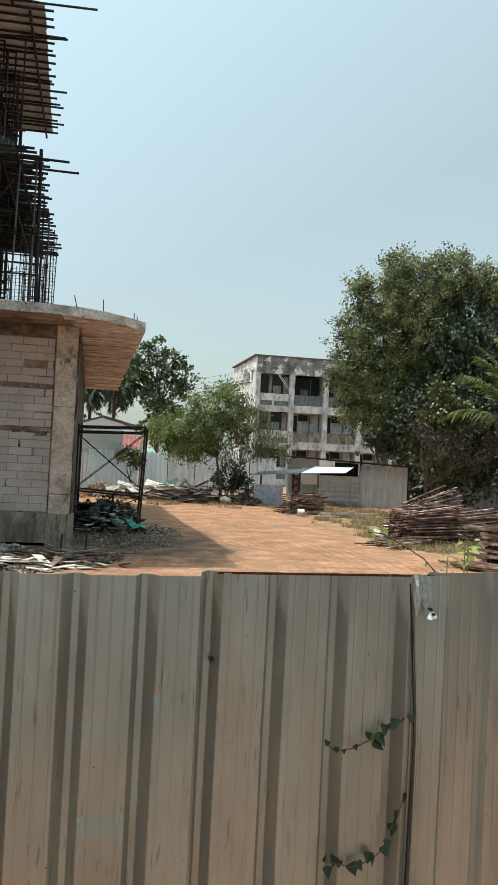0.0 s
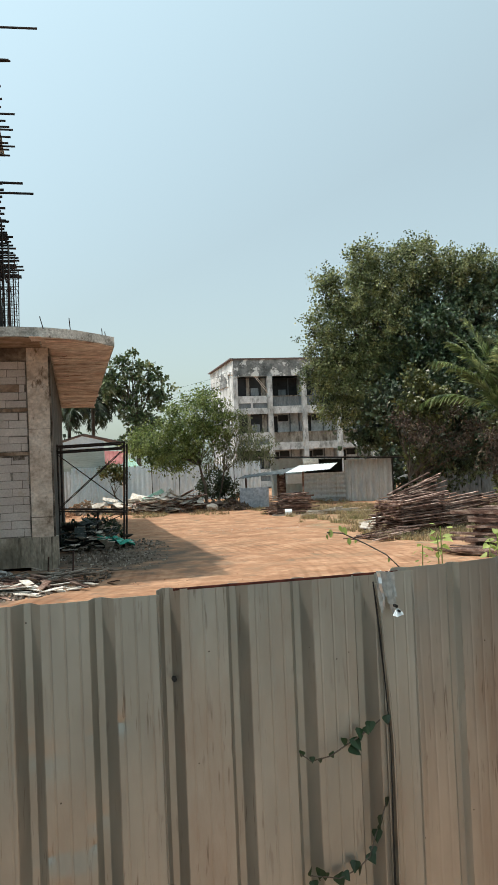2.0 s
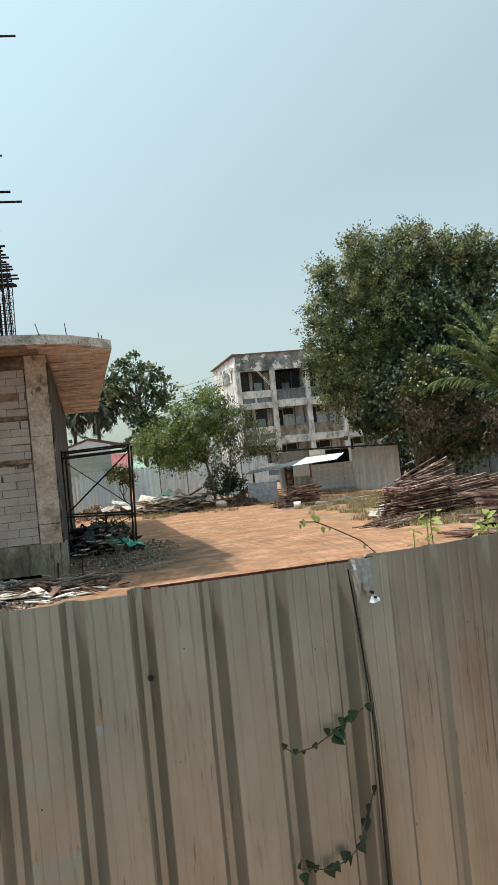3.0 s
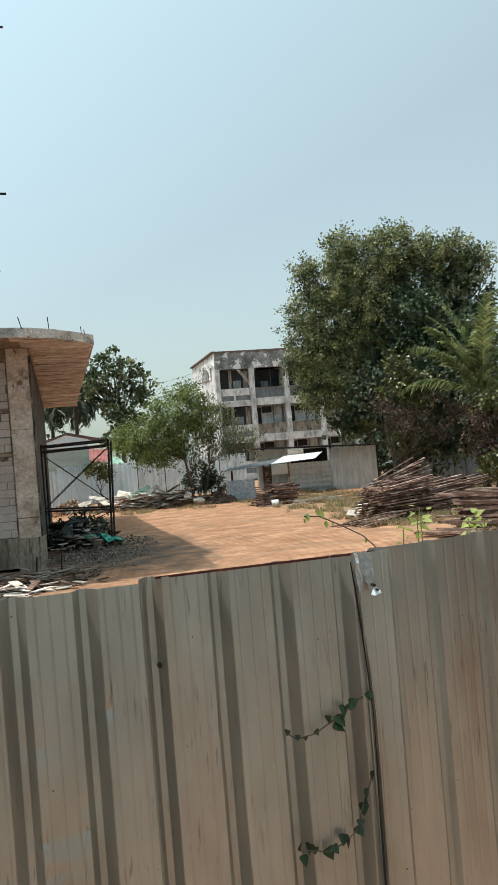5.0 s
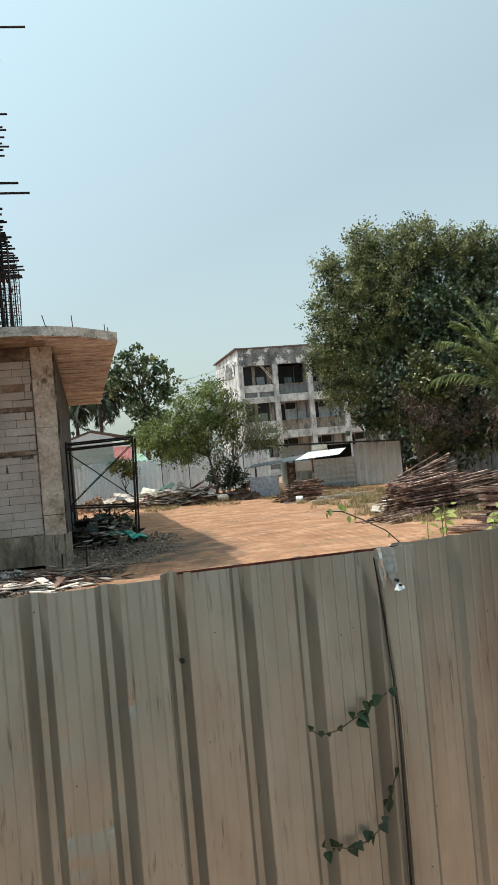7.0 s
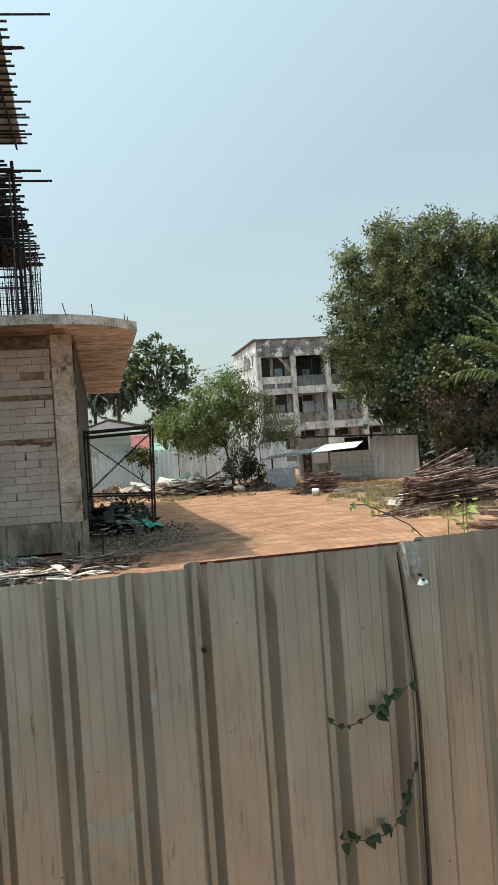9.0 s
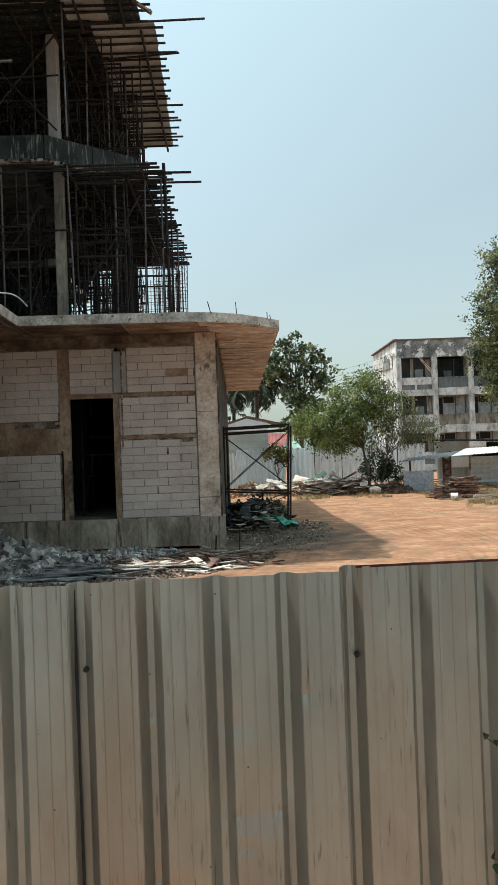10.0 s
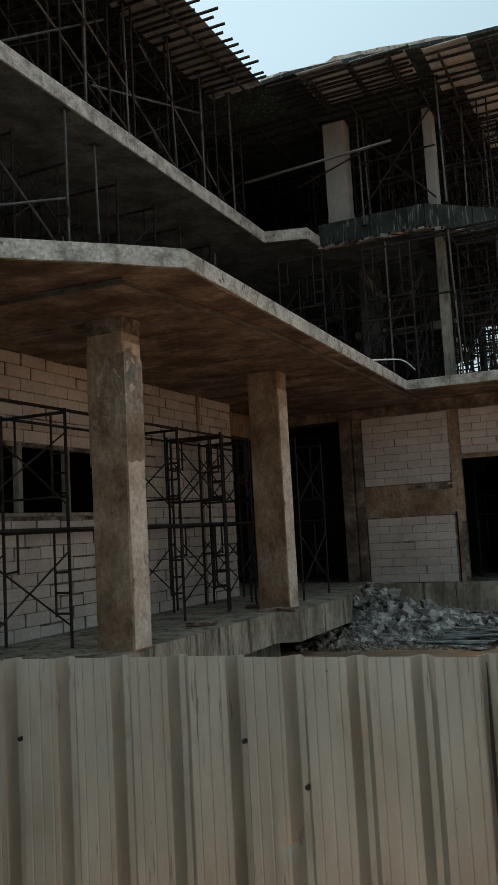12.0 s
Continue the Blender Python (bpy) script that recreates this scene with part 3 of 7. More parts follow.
# dark strips draw the shadow line round the drop panel
shadow_line = [(-22, 7.73), (-7.19, 8.20), (-5.43, 8.29), (-5.08, 11.9), (-5.06, 21.0)]
for (xa, ya), (xb, yb) in zip(shadow_line, shadow_line[1:]):
    part("shadow_line", beam(bmesh.new(), (xa, ya, 5.352), (xb, yb, 5.352), 0.035, 0.05), M_UNDER, slab_1, "dark strip for the shadow line at the thickened soffit's edge")
rng = random.Random(41)
y = 19.62
while y < 41:
    w = rng.uniform(0.16, 0.5) * (1 + (y - 19) * 0.03)
    right = 1.02 if y > 21.5 else -0.5 + 1.15 * math.sqrt((y - 19.9) / 1.6) if y > 20 else -0.9
    left = -0.58 + rng.uniform(-0.06, 0.06) if y < F - 0.3 else -0.46
    cut = rng.uniform(-0.25, 0.9) if rng.random() < 0.45 else None
    low = rng.uniform(0.006, 0.04) if y > F - 0.3 else rng.uniform(0.003, 0.008)
    for a, b in ((left, right + rng.uniform(-0.05, 0.05)),) if cut is None or cut > right - 0.2 else ((left, cut), (cut + 0.02, right + rng.uniform(-0.06, 0.04))):
        part("board_mark", rough_edges(boxes((a, b, y, y + w - rng.uniform(0.008, 0.03), 5.408 - low, 5.416)), 5, 0.02, y), M_SOFFIT, slab_1)
        low = rng.uniform(0.006, 0.04)
    y += w
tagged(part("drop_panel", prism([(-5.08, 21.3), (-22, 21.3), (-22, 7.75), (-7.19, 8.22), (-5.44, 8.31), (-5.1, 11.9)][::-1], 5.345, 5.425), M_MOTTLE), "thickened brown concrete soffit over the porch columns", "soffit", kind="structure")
slab2_outline = [(-8.62, 20.2), (-7.56, 20.55), (-7.5, 21.7), (-4.75, 21.7), (-2.8, 23.5), (-2.8, 32.5), (-7.0, 32.5), (-7.0, 41.5), (-22, 41.5), (-22, -3), (-8.55, -3)]
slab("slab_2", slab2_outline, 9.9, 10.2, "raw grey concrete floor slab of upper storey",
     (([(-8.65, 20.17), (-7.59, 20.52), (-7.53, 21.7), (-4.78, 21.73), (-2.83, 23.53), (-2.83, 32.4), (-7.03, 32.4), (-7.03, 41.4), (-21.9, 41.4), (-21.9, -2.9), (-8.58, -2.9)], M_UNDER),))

floor_outline = [(-22, 4), (-6.3, 4), (-6.3, 14.2), (-5.92, 14.4), (-5.95, 17.3), (-6.6, 19.6), (-6.75, F + 0.1), (-22, F + 0.1)]
tagged(part("floor", rough_edges(prism(floor_outline, 0.34, 0.88), 7, 0.012, 5.0), M_PLINTH), "raw concrete raised porch floor slab with stained edge", "floor", kind="structure")
tagged(part("foundation_wall", boxes((-21.8, -6.6, 4.2, 15.0, -0.2, 0.34)), M_CONC), "dark concrete foundation under the porch floor", "wall", kind="structure")
tagged(part("floor_inner", boxes((-22, -0.6, F + 0.2, 41.4, 0.6, 0.8)), M_CONC), "dusty concrete ground floor inside", "floor", kind="structure")


def block_mesh(length, height, depth):
    bm = box(bmesh.new(), 0, length, 0, depth, 0, height)
    bmesh.ops.bevel(bm, geom=list(bm.edges), offset=0.008, segments=1, affect="EDGES", profile=0.5)
    return mesh_from(bm, "block", M_BLOCK)


BLOCKS = {}


def lay_blocks(wall, a0, a1, z0, z1, at, along="x", course=0.2, length=0.6, seed=0, skip=None, gap=0.0095, wild=0.17):
    """Courses of aerated blocks in running bond between a0 and a1, z0 and z1, their faces on the plane `at`."""
    rng = random.Random(seed)
    rows = max(1, round((z1 - z0) / course))
    h = (z1 - z0) / rows
    for r in range(rows):
        a = a0
        first = length * (0.5 if r % 2 else 1.0) * rng.uniform(0.85, 1.1)
        while a < a1 - 0.03:
            w = min(first, a1 - a)
            if a1 - a - w < 0.12:
                w = a1 - a
            first = length
            mid, zc = a + w / 2, z0 + (r + 0.5) * h
            if not (skip and skip(mid, zc)):
                key = (round(w * 20) / 20, round(h, 3), along)
                if key not in BLOCKS:
                    BLOCKS[key] = block_mesh(1.0, h - gap, 0.1)
                ob = new("block", BLOCKS[key])
                ob.parent = wall
                d = rng.uniform(-0.005, 0.004)
                shy = rng.uniform(0.012, 0.045) if rng.random() < wild else rng.uniform(0, 0.006)
                low = rng.uniform(0.86, 0.97) if rng.random() < wild * 0.7 else 1.0
                if along == "x":
                    ob.matrix_basis = pose(a + gap / 2, at + d, z0 + r * h + rng.uniform(0, 0.002), 0, rng.uniform(-0.25, 0.25), 0) @ Matrix.Diagonal((w - gap - shy, 1, low, 1))
                else:
                    ob.matrix_basis = pose(at + d, a + gap / 2, z0 + r * h, 0, 0, 90) @ Matrix.Diagonal((w - gap - shy, 1, low, 1))
            a += w


# facade of the projecting wing
facade = tagged(part("wall_facade", boxes((-6.72, -4.44, F + 0.012, F + 0.1, 0.8, 2.5), (-6.72, -4.44, F + 0.012, F + 0.1, 3.3, 5.1),
                                          (-4.22, -2.96, F + 0.012, F + 0.1, 3.93, 5.1), (-3.05, -1.02, F + 0.012, F + 0.1, 0.8, 5.1)), M_JOINT),
                "unplastered wall of pale aerated concrete blocks between concrete frame", "wall", kind="structure")
part("plinth", rough_edges(boxes((-7.8, -0.42, F - 0.05, F + 0.3, 0.1, 0.82)), 5, 0.012, 1.0), M_PLINTH, facade, "stained grey concrete plinth beam")
part("column", rough_edges(boxes((-1.04, -0.5, F - 0.03, F + 0.5, -0.1, 5.41), bevel=0.012), 9, 0.012, 8.0), M_CORNER, facade, "raw concrete corner column")
for zz, dz in ((1.28, 0.02), (3.42, 0.008)):
    part("pour_line", rough_edges(boxes((-1.045, -0.495, F - 0.036, F + 0.5, zz, zz + dz)), 5, 0.008, zz), M_MOTTLE, facade)
part("footing", rough_edges(boxes((-1.07, -0.46, F - 0.08, F + 0.52, -0.1, 0.80)), 5, 0.014, 8.5), M_PLINTH, facade, "rough cast base of the corner column")
part("cracked_edge", rough_edges(boxes((-0.52, -0.475, F - 0.045, F + 0.02, 0.2, 5.2)), 14, 0.022, 12.0), M_MORTAR, facade, "dark crumbled edge of the corner column")
part("column", boxes((-7.32, -7.02, F - 0.03, F + 0.4, 0.6, 5.1), (-6.98, -6.74, F + 0.02, F + 0.4, 0.6, 5.1), (-7.02, -6.98, F + 0.08, F + 0.3, 0.6, 5.1), bevel=0.012), M_MOTTLE, facade, "grooved raw concrete column")
part("stiffener", rough_edges(boxes((-4.45, -4.2, F - 0.012, F + 0.15, 2.55, 5.1)), 6, 0.014, 2.2), M_COLUMN, facade)
part("stiffener", rough_edges(boxes((-4.39, -4.21, F - 0.010, F + 0.15, 0.82, 2.56)), 6, 0.014, 2.9), M_COLUMN, facade)
part("cracked_edge", rough_edges(boxes((-4.29, -4.195, F - 0.016, F + 0.15, 0.85, 2.3)), 6, 0.02, 3.7), M_MORTAR, facade, "dark crumbled concrete edge")
part("stiffener", rough_edges(boxes((-3.12, -2.99, F - 0.01, F + 0.12, 0.82, 3.93)), 6, 0.012, 5.2), M_COLUMN, facade)
part("stub", boxes((-3.1, -2.78, F - 0.03, F + 0.1, 3.96, 5.0), bevel=0.012), M_SMOOTH, facade, "smooth grey concrete stub over the door")
part("beam", rough_edges(boxes((-9.0, -0.5, F - 0.02, F + 0.4, 5.1, 5.40)), 6, 0.008, 3.0), M_MOTTLE, facade, "brown concrete edge beam")
part("band", rough_edges(boxes((-6.74, -4.44, F - 0.008, F + 0.12, 2.5, 3.28)), 5, 0.01, 4.0), M_COLUMN, facade, "rough concrete infill band")
part("recess", rough_edges(boxes((-5.68, -4.47, F - 0.014, F + 0.05, 3.13, 3.31)), 5, 0.035, 6.0), M_MORTAR, facade, "dark crumbling joint over the infill band")
part("ledge", rough_edges(boxes((-6.74, -5.2, F - 0.03, F + 0.05, 3.24, 3.29)), 5, 0.008, 6.5), M_COLUMN, facade)
part("lintel", rough_edges(boxes((-4.25, -3.0, F - 0.02, F + 0.12, 3.84, 3.94)), 4, 0.008, 4.4), M_COLUMN, facade)
part("lintel", boxes((-2.98, -1.04, F - 0.006, F + 0.12, 3.86, 3.94), bevel=0.006), M_COLUMN, facade)
part("lintel", boxes((-2.98, -1.04, F - 0.006, F + 0.12, 2.80, 2.88), bevel=0.006), M_COLUMN, facade)
part("patch", rough_edges(boxes((-1.80, -1.22, F - 0.009, F + 0.05, 4.34, 4.52)), 3, 0.012, 9.1), M_STRIP, facade, "brown mortar-smeared block")
part("broken_joint", rough_edges(boxes((-2.0, -1.12, F - 0.010, F + 0.05, 2.755, 2.79)), 12, 0.022, 9.6), M_MORTAR, facade, "dark crumbled joint under the lintel")
part("broken_joint", rough_edges(boxes((-1.42, -1.14, F - 0.012, F + 0.05, 2.68, 2.78)), 12, 0.03, 9.9), M_MORTAR, facade, "dark crumbled joint under the lintel")
part("strut", rods([((-2.9, F - 0.03, 2.55), (-2.88, F - 0.03, 5.05))], 0.02, 6), M_TIMBER, facade, "thin reddish vertical batten")

# wall behind the porch columns
W = -8.8
rear = tagged(part("wall_rear", boxes((W - 0.1, W - 0.012, 4, 9.4, 0.85, 5.35), (W - 0.1, W - 0.012, 9.4, 12.7, 0.85, 2.8), (W - 0.1, W - 0.012, 9.4, 12.7, 3.85, 5.35),
                                      (W - 0.1, W - 0.012, 12.7, 17.9, 0.85, 5.35)), M_MORTAR),
              "unplastered aerated block wall with window openings behind porch", "wall", kind="structure")
part("sill", boxes((W - 0.12, W + 0.03, 9.4, 12.7, 2.76, 2.82), bevel=0.008), M_CONC, rear)
for yy in (10.35, 11.55):
    part("mullion", boxes((W - 0.1, W + 0.01, yy, yy + 0.11, 2.82, 3.86), bevel=0.008), M_CONC, rear, "bare concrete mullion")
part("column", boxes((W - 0.3, W + 0.03, 16.2, 16.34, 0.88, 5.35), bevel=0.01), M_COLUMN, rear)
part("column", boxes((W - 1.0, W - 0.5, 18.3, 18.9, 0.88, 5.38), bevel=0.012), M_COLUMN, rear, "raw concrete column set back at the wall end")
part("beam", boxes((W - 1.0, W - 0.6, 18.9, F, 4.75, 5.38), bevel=0.012), M_COLUMN, rear)

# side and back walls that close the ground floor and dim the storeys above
# dark material puts the shade beneath the canopy into this wall
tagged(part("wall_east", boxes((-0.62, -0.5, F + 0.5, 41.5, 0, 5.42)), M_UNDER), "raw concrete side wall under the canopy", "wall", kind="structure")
# added walls: the dark of the storeys is put into their colour
tagged(part("wall_back", boxes((-22, -0.6, 41.5, 41.7, 0, 5.35), (-22, -9.0, 41.4, 41.6, 5.65, 9.9), (-22, -7.0, 41.4, 41.6, 10.2, 13.3)), M_DARK), "added back wall, storey shade put into its near-black colour", "wall", kind="structure")
tagged(part("wall_west", boxes((-22.2, -22, -3, 41.7, 0, 13.4)), M_DARK), "added end wall, storey shade put into its near-black colour", "wall", kind="structure")
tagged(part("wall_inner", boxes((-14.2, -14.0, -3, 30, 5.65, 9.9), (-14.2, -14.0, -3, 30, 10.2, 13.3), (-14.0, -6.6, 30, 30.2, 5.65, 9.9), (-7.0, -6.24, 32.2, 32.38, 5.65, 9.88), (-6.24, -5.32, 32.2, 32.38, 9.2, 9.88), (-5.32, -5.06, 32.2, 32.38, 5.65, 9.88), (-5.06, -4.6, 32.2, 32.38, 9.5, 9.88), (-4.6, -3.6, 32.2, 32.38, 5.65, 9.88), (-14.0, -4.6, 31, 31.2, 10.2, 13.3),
                                (-12.2, -12.0, 4, 41, 0.8, 5.3), (-12.0, -4.5, 25.4, 25.6, 0.8, 5.3)), M_DARK), "added bare inner walls, storey shade put into their near-black colour", "wall", kind="structure")


def column(x0, x1, y0, y1, z0, z1, label, material=M_COLUMN, seed=0):
    bm = boxes((x0, x1, y0, y1, z0, z1), bevel=0.018)
    ups = [e for e in bm.edges if abs(e.verts[0].co.z - e.verts[1].co.z) > 1]
    bmesh.ops.subdivide_edges(bm, edges=ups, cuts=16)
    for v in bm.verts:
        v.co += Vector((1, 1, 0)) * 0.008 * noise.noise(v.co * 2.3 + Vector((seed, 0, 0)))
    return tagged(part("column", bm, material), label, "column", "porch columns" if z0 < 2 else "upper columns", "structure")


porch_a = column(-6.86, -6.28, 9.54, 9.98, 0.86, 5.40, "stained raw concrete porch column, patched grey at its top", seed=1)
porch_b = column(-6.86, -6.24, 14.72, 15.17, 0.86, 5.40, "stained raw concrete porch column beside the rubble", seed=2)
column(-4.51, -4.28, 21.75, 22.1, 5.6, 9.9, "slim bare concrete column on the canopy slab", M_SHADED, 3)
column(-4.67, -4.40, 22.1, 22.5, 10.1, 13.4, "pale bare concrete column under roof formwork", M_SMOOTH, 4)
column(-7.28, -6.68, 21.5, 22.0, 10.1, 13.4, "broad bare concrete column under roof formwork", M_SMOOTH, 5)
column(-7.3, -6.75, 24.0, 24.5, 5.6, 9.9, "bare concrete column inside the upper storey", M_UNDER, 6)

for col, x0, x1, y0, y1 in ((porch_a, -6.86, -6.28, 9.54, 9.98), (porch_b, -6.86, -6.24, 14.72, 15.17)):
    part("head", rough_edges(boxes((x0 - 0.006, x1 + 0.006, y0 - 0.006, y1 + 0.006, 5.12, 5.344)), 5, 0.012, x0 + y0), M_MORTAR if col is porch_a else M_COLUMN, col, "rough crumbling cast head of the column")
    # pale skin paints the daylight on the column's yard side
    part("pale_face", rough_edges(boxes((x1 - 0.002, x1 + 0.010, y0 + 0.02, y1 - 0.02, 0.9, 5.0)), 9, 0.006, y0), M_CORNER, col, "paler grey side of the column, yard daylight put into its colour")
    for zz in (2.0, 3.25):
        part("joint", boxes((x0 - 0.006, x1 + 0.006, y0 - 0.006, y1 + 0.006, zz, zz + 0.01)), M_COLUMN, col)
wrap = boxes((-6.866, -6.266, 9.534, 9.986, 3.35, 4.85))
bmesh.ops.subdivide_edges(wrap, edges=list(wrap.edges), cuts=15, use_grid_fill=True)
for v in wrap.verts:
    v.co += Vector((0, 0, 0.14)) * noise.noise(v.co * 5.0) + 0.007 * noise.noise_vector(v.co * 9.0)
part("plastic_wrap", wrap, M_FILM, porch_a, "wrinkled clear plastic film round the column")
slab_1_fins = thing("form_joints", "thin raised concrete fins left by formwork joints", "soffit", kind="structure", at=(-7, 12, 5.41))
for k in range(9):
    y = 7.9 + 1.22 * k
    part("fin", beam(bmesh.new(), (-5.8, y + 1.7, 5.342), (-13, y + 1.72, 5.342), 0.012, 0.010), M_MOTTLE, slab_1_fins)
for x in (-7.2, -8.42):
    part("fin", beam(bmesh.new(), (x, 8.6, 5.342), (x, 21, 5.342), 0.012, 0.010), M_MOTTLE, slab_1_fins)
offcut = thing("offcuts", "small boards and block pieces lying on the porch floor", "scrap wood", at=(-6.6, 14.5, 0.88))
for x, y, a, w in ((-6.7, 14.35, 0.3, 0.5), (-6.35, 14.45, -0.2, 0.4), (-7.2, 14.9, 0.9, 0.6), (-7.0, 12.2, 0.2, 0.5)):
    part("board", beam(bmesh.new(), (x, y, 0.915), (x + w * math.cos(a), y + w * math.sin(a), 0.92), 0.12, 0.05), M_TIMBER, offcut)

# form panels round the upper floor edge
edge_form = thing("edge_formwork", "dark stained plywood edge formwork of the upper floor", "formwork", at=(-6, 21.4, 9.9))
panel_line = [(-7.55, 21.42), (-6.1, 21.42), (-4.65, 21.42), (-3.6, 22.36), (-2.57, 23.3), (-2.57, 27.0), (-2.57, 31.0)]
for (xa, ya), (xb, yb) in zip(panel_line, panel_line[1:]):
    d = Vector((xb - xa, yb - ya, 0)).normalized()
    part("panel", beam(bmesh.new(), Vector((xa, ya, 10.2)) + d * 0.01, Vector((xb, yb, 10.2)) - d * 0.01, 0.05, 0.62), M_FORM, edge_form)
    for k in range(5):
        p, q = (Vector((xa, ya - 0.08, 9.84)).lerp(Vector((xb, yb - 0.08, 9.84)), f) for f in (k / 5, (k + 0.96) / 5))
        drop = Vector((0, 0, 0.03 * math.sin(7 * k + 3 * xa)))
        part("waler", beam(bmesh.new(), p + drop, q - drop, 0.09, 0.06 + 0.03 * (k % 2)), (M_TIMBER, M_PLYDIM, M_TIMBER)[k % 3], edge_form)
    for k in range(4):
        p = Vector((xa, ya, 0)).lerp(Vector((xb, yb, 0)), (k + 0.5) / 4)
        part("cleat", beam(bmesh.new(), (p.x + 0.02, p.y - 0.30, 9.80), (p.x, p.y - 0.02, 9.92), 0.05, 0.06), M_RUST, edge_form)


# ---- roof and floor shuttering ----
def shutter(name, label, panels, z, joist_spans, seed, every=0.42, ply=M_PLY, skew=0.0):
    """Plywood sheets on steel tubes; panels (x0, x1, y0, y1), joist spans (x0, x1, y0, y1, reach past x1); skew draws the edge in along y."""
    rng = random.Random(seed)
    t = thing(name, label, "formwork", at=(panels[0][0], panels[0][2], z))
    for x0, x1, y0, y1 in panels:
        n = max(1, round((y1 - y0) / 1.22))
        for k in range(n):
            a, b = y0 + (y1 - y0) * k / n, y0 + (y1 - y0) * (k + 1) / n
            part("sheet", boxes((x0, x1 - skew * (a - y0), a + 0.006, b - 0.006, z + rng.uniform(0, 0.012), z + 0.03)), ply, t)
    for x0, x1, y0, y1, reach in joist_spans:
        y = y0
        while y < y1:
            far = x1 - skew * (y - y0) + rng.choice((0.12, 0.2, 0.28, 0.3, 0.42, 0.55, 0.7)) * reach
            dz = rng.uniform(-0.02, 0.02)
            part("joist", rods([((x0, y + rng.uniform(-0.04, 0.04), z - 0.06 + dz), (far, y + rng.uniform(-0.05, 0.05), z - 0.06 + dz))], 0.034, 7), M_RUST, t)
            y += every * rng.uniform(0.65, 1.25)
        for xb in (x0 + (x1 - x0) * 0.3, x1 - 0.35):
            part("bearer", rods([((xb, y0, z - 0.15), (xb + rng.uniform(-0.05, 0.05), y1, z - 0.15))], 0.036, 7), M_RUST, t)
    return t


shutter("roof_formwork", "beige plywood roof formwork on protruding steel tubes", [(-3.95, -2.9, 19.25, 21.65), (-3.43, -1.80, 21.72, 30.5)],
        13.40, [(-4.2, -2.15, 19.4, 21.65, 0.9), (-4.6, -1.80, 21.8, 30.5, 0.75)], 3, skew=0.022)
shutter("roof_formwork", "old grey-brown plywood roof formwork with steel joists", [(-6.95, -5.78, 18.75, 20.6), (-5.62, -4.32, 18.9, 20.6)],
        13.40, [(-7.8, -4.3, 18.85, 20.6, 0.2), (-7.6, -4.4, 19.05, 20.5, 0.2)], 13)
shutter("wing_roof_formwork", "plywood roof formwork on steel tubes over side wing", [(-9.3, -7.88, -3, 18.8)], 13.42, [(-11, -7.88, -2.5, 18.7, 0.75)], 4, 0.3, M_PLYDIM)
# M_FORM replaces ply here to put the shade below the floor into the sheets
shutter("floor_formwork", "steel tube floor formwork stepping past the slab", [(-4.6, -2.6, 23.6, 31)], 9.70, [(-5.0, -1.88, 21.3, 33, 0.55), (-4.2, -2.3, 21.9, 32, 0.6)], 5, 0.30, M_FORM)
roof = tagged(part("roof_deck", prism([(-8.0, 18.85), (-6.95, 18.75), (-2.9, 19.35), (-2.15, 19.4), (-2.15, 21.7), (-3.35, 21.75), (-3.35, 30.8), (-3.35, 41.5), (-22, 41.5), (-22, -3), (-9.3, -3), (-9.3, 18.85)], 13.44, 13.53), M_FORM),
              "dark steel-sheet roof deck of the unfinished top storey", "roof deck", kind="structure")
part("sheeting", rough_edges(prism([(-7.95, 18.86), (-5.7, 18.95), (-3.6, 19.3), (-3.0, 19.5), (-3.0, 20.4), (-7.95, 20.4)], 13.55, 13.64), 7, 0.07, 7.0), M_EDGE, roof, "crumpled grey sheeting laid on the roof edge")
rj = random.Random(77)
for x0, x1, y0, y1 in ((-13.5, -3.4, 20.7, 30.5), (-13.8, -9.3, 0.0, 19.0)):
    y = y0
    while y < y1:
        part("joist", rods([((x0, y, 13.37), (x1, y + rj.uniform(-0.06, 0.06), 13.37))], 0.034, 6), M_RUST, roof)
        y += rj.uniform(0.3, 0.5)
for x in (-12.4, -11.2, -10.0, -8.8, -7.4, -6.2, -5.2, -4.4):
    part("bearer", rods([((x, 20.7, 13.28), (x + 0.05, 30.5, 13.28))], 0.036, 6), M_RUST, roof)
loose = thing("loose_tubes", "long loose scaffold tubes sticking out of the formwork", "scaffold tube", at=(-2.2, 21.6, 13.4))
part("tube", rods([((-4.5, 21.65, 13.36), (-0.5, 21.6, 13.42))], 0.03, 7), M_RUST, loose)
part("tube", rods([((-3.5, 23.4, 13.28), (-1.27, 23.36, 13.40))], 0.03, 7), M_RUST, loose)
part("tube", rods([((-4.0, 21.9, 9.66), (-0.99, 21.8, 9.58))], 0.032, 7), M_RUST, loose)
part("tube", rods([((-4.2, 23.1, 9.78), (-0.78, 23.0, 9.71))], 0.032, 7), M_RUST, loose)
part("tube", rods([((-8.6, 19.1, 11.14), (-4.82, 19.2, 11.36))], 0.035, 7), M_GALV, loose, "pale steel tube")
part("plank", beam(bmesh.new(), (-2.2, 20.4, 13.30), (-1.75, 20.5, 13.02), 0.12, 0.05), M_TIMBER, loose, "short hanging plank")


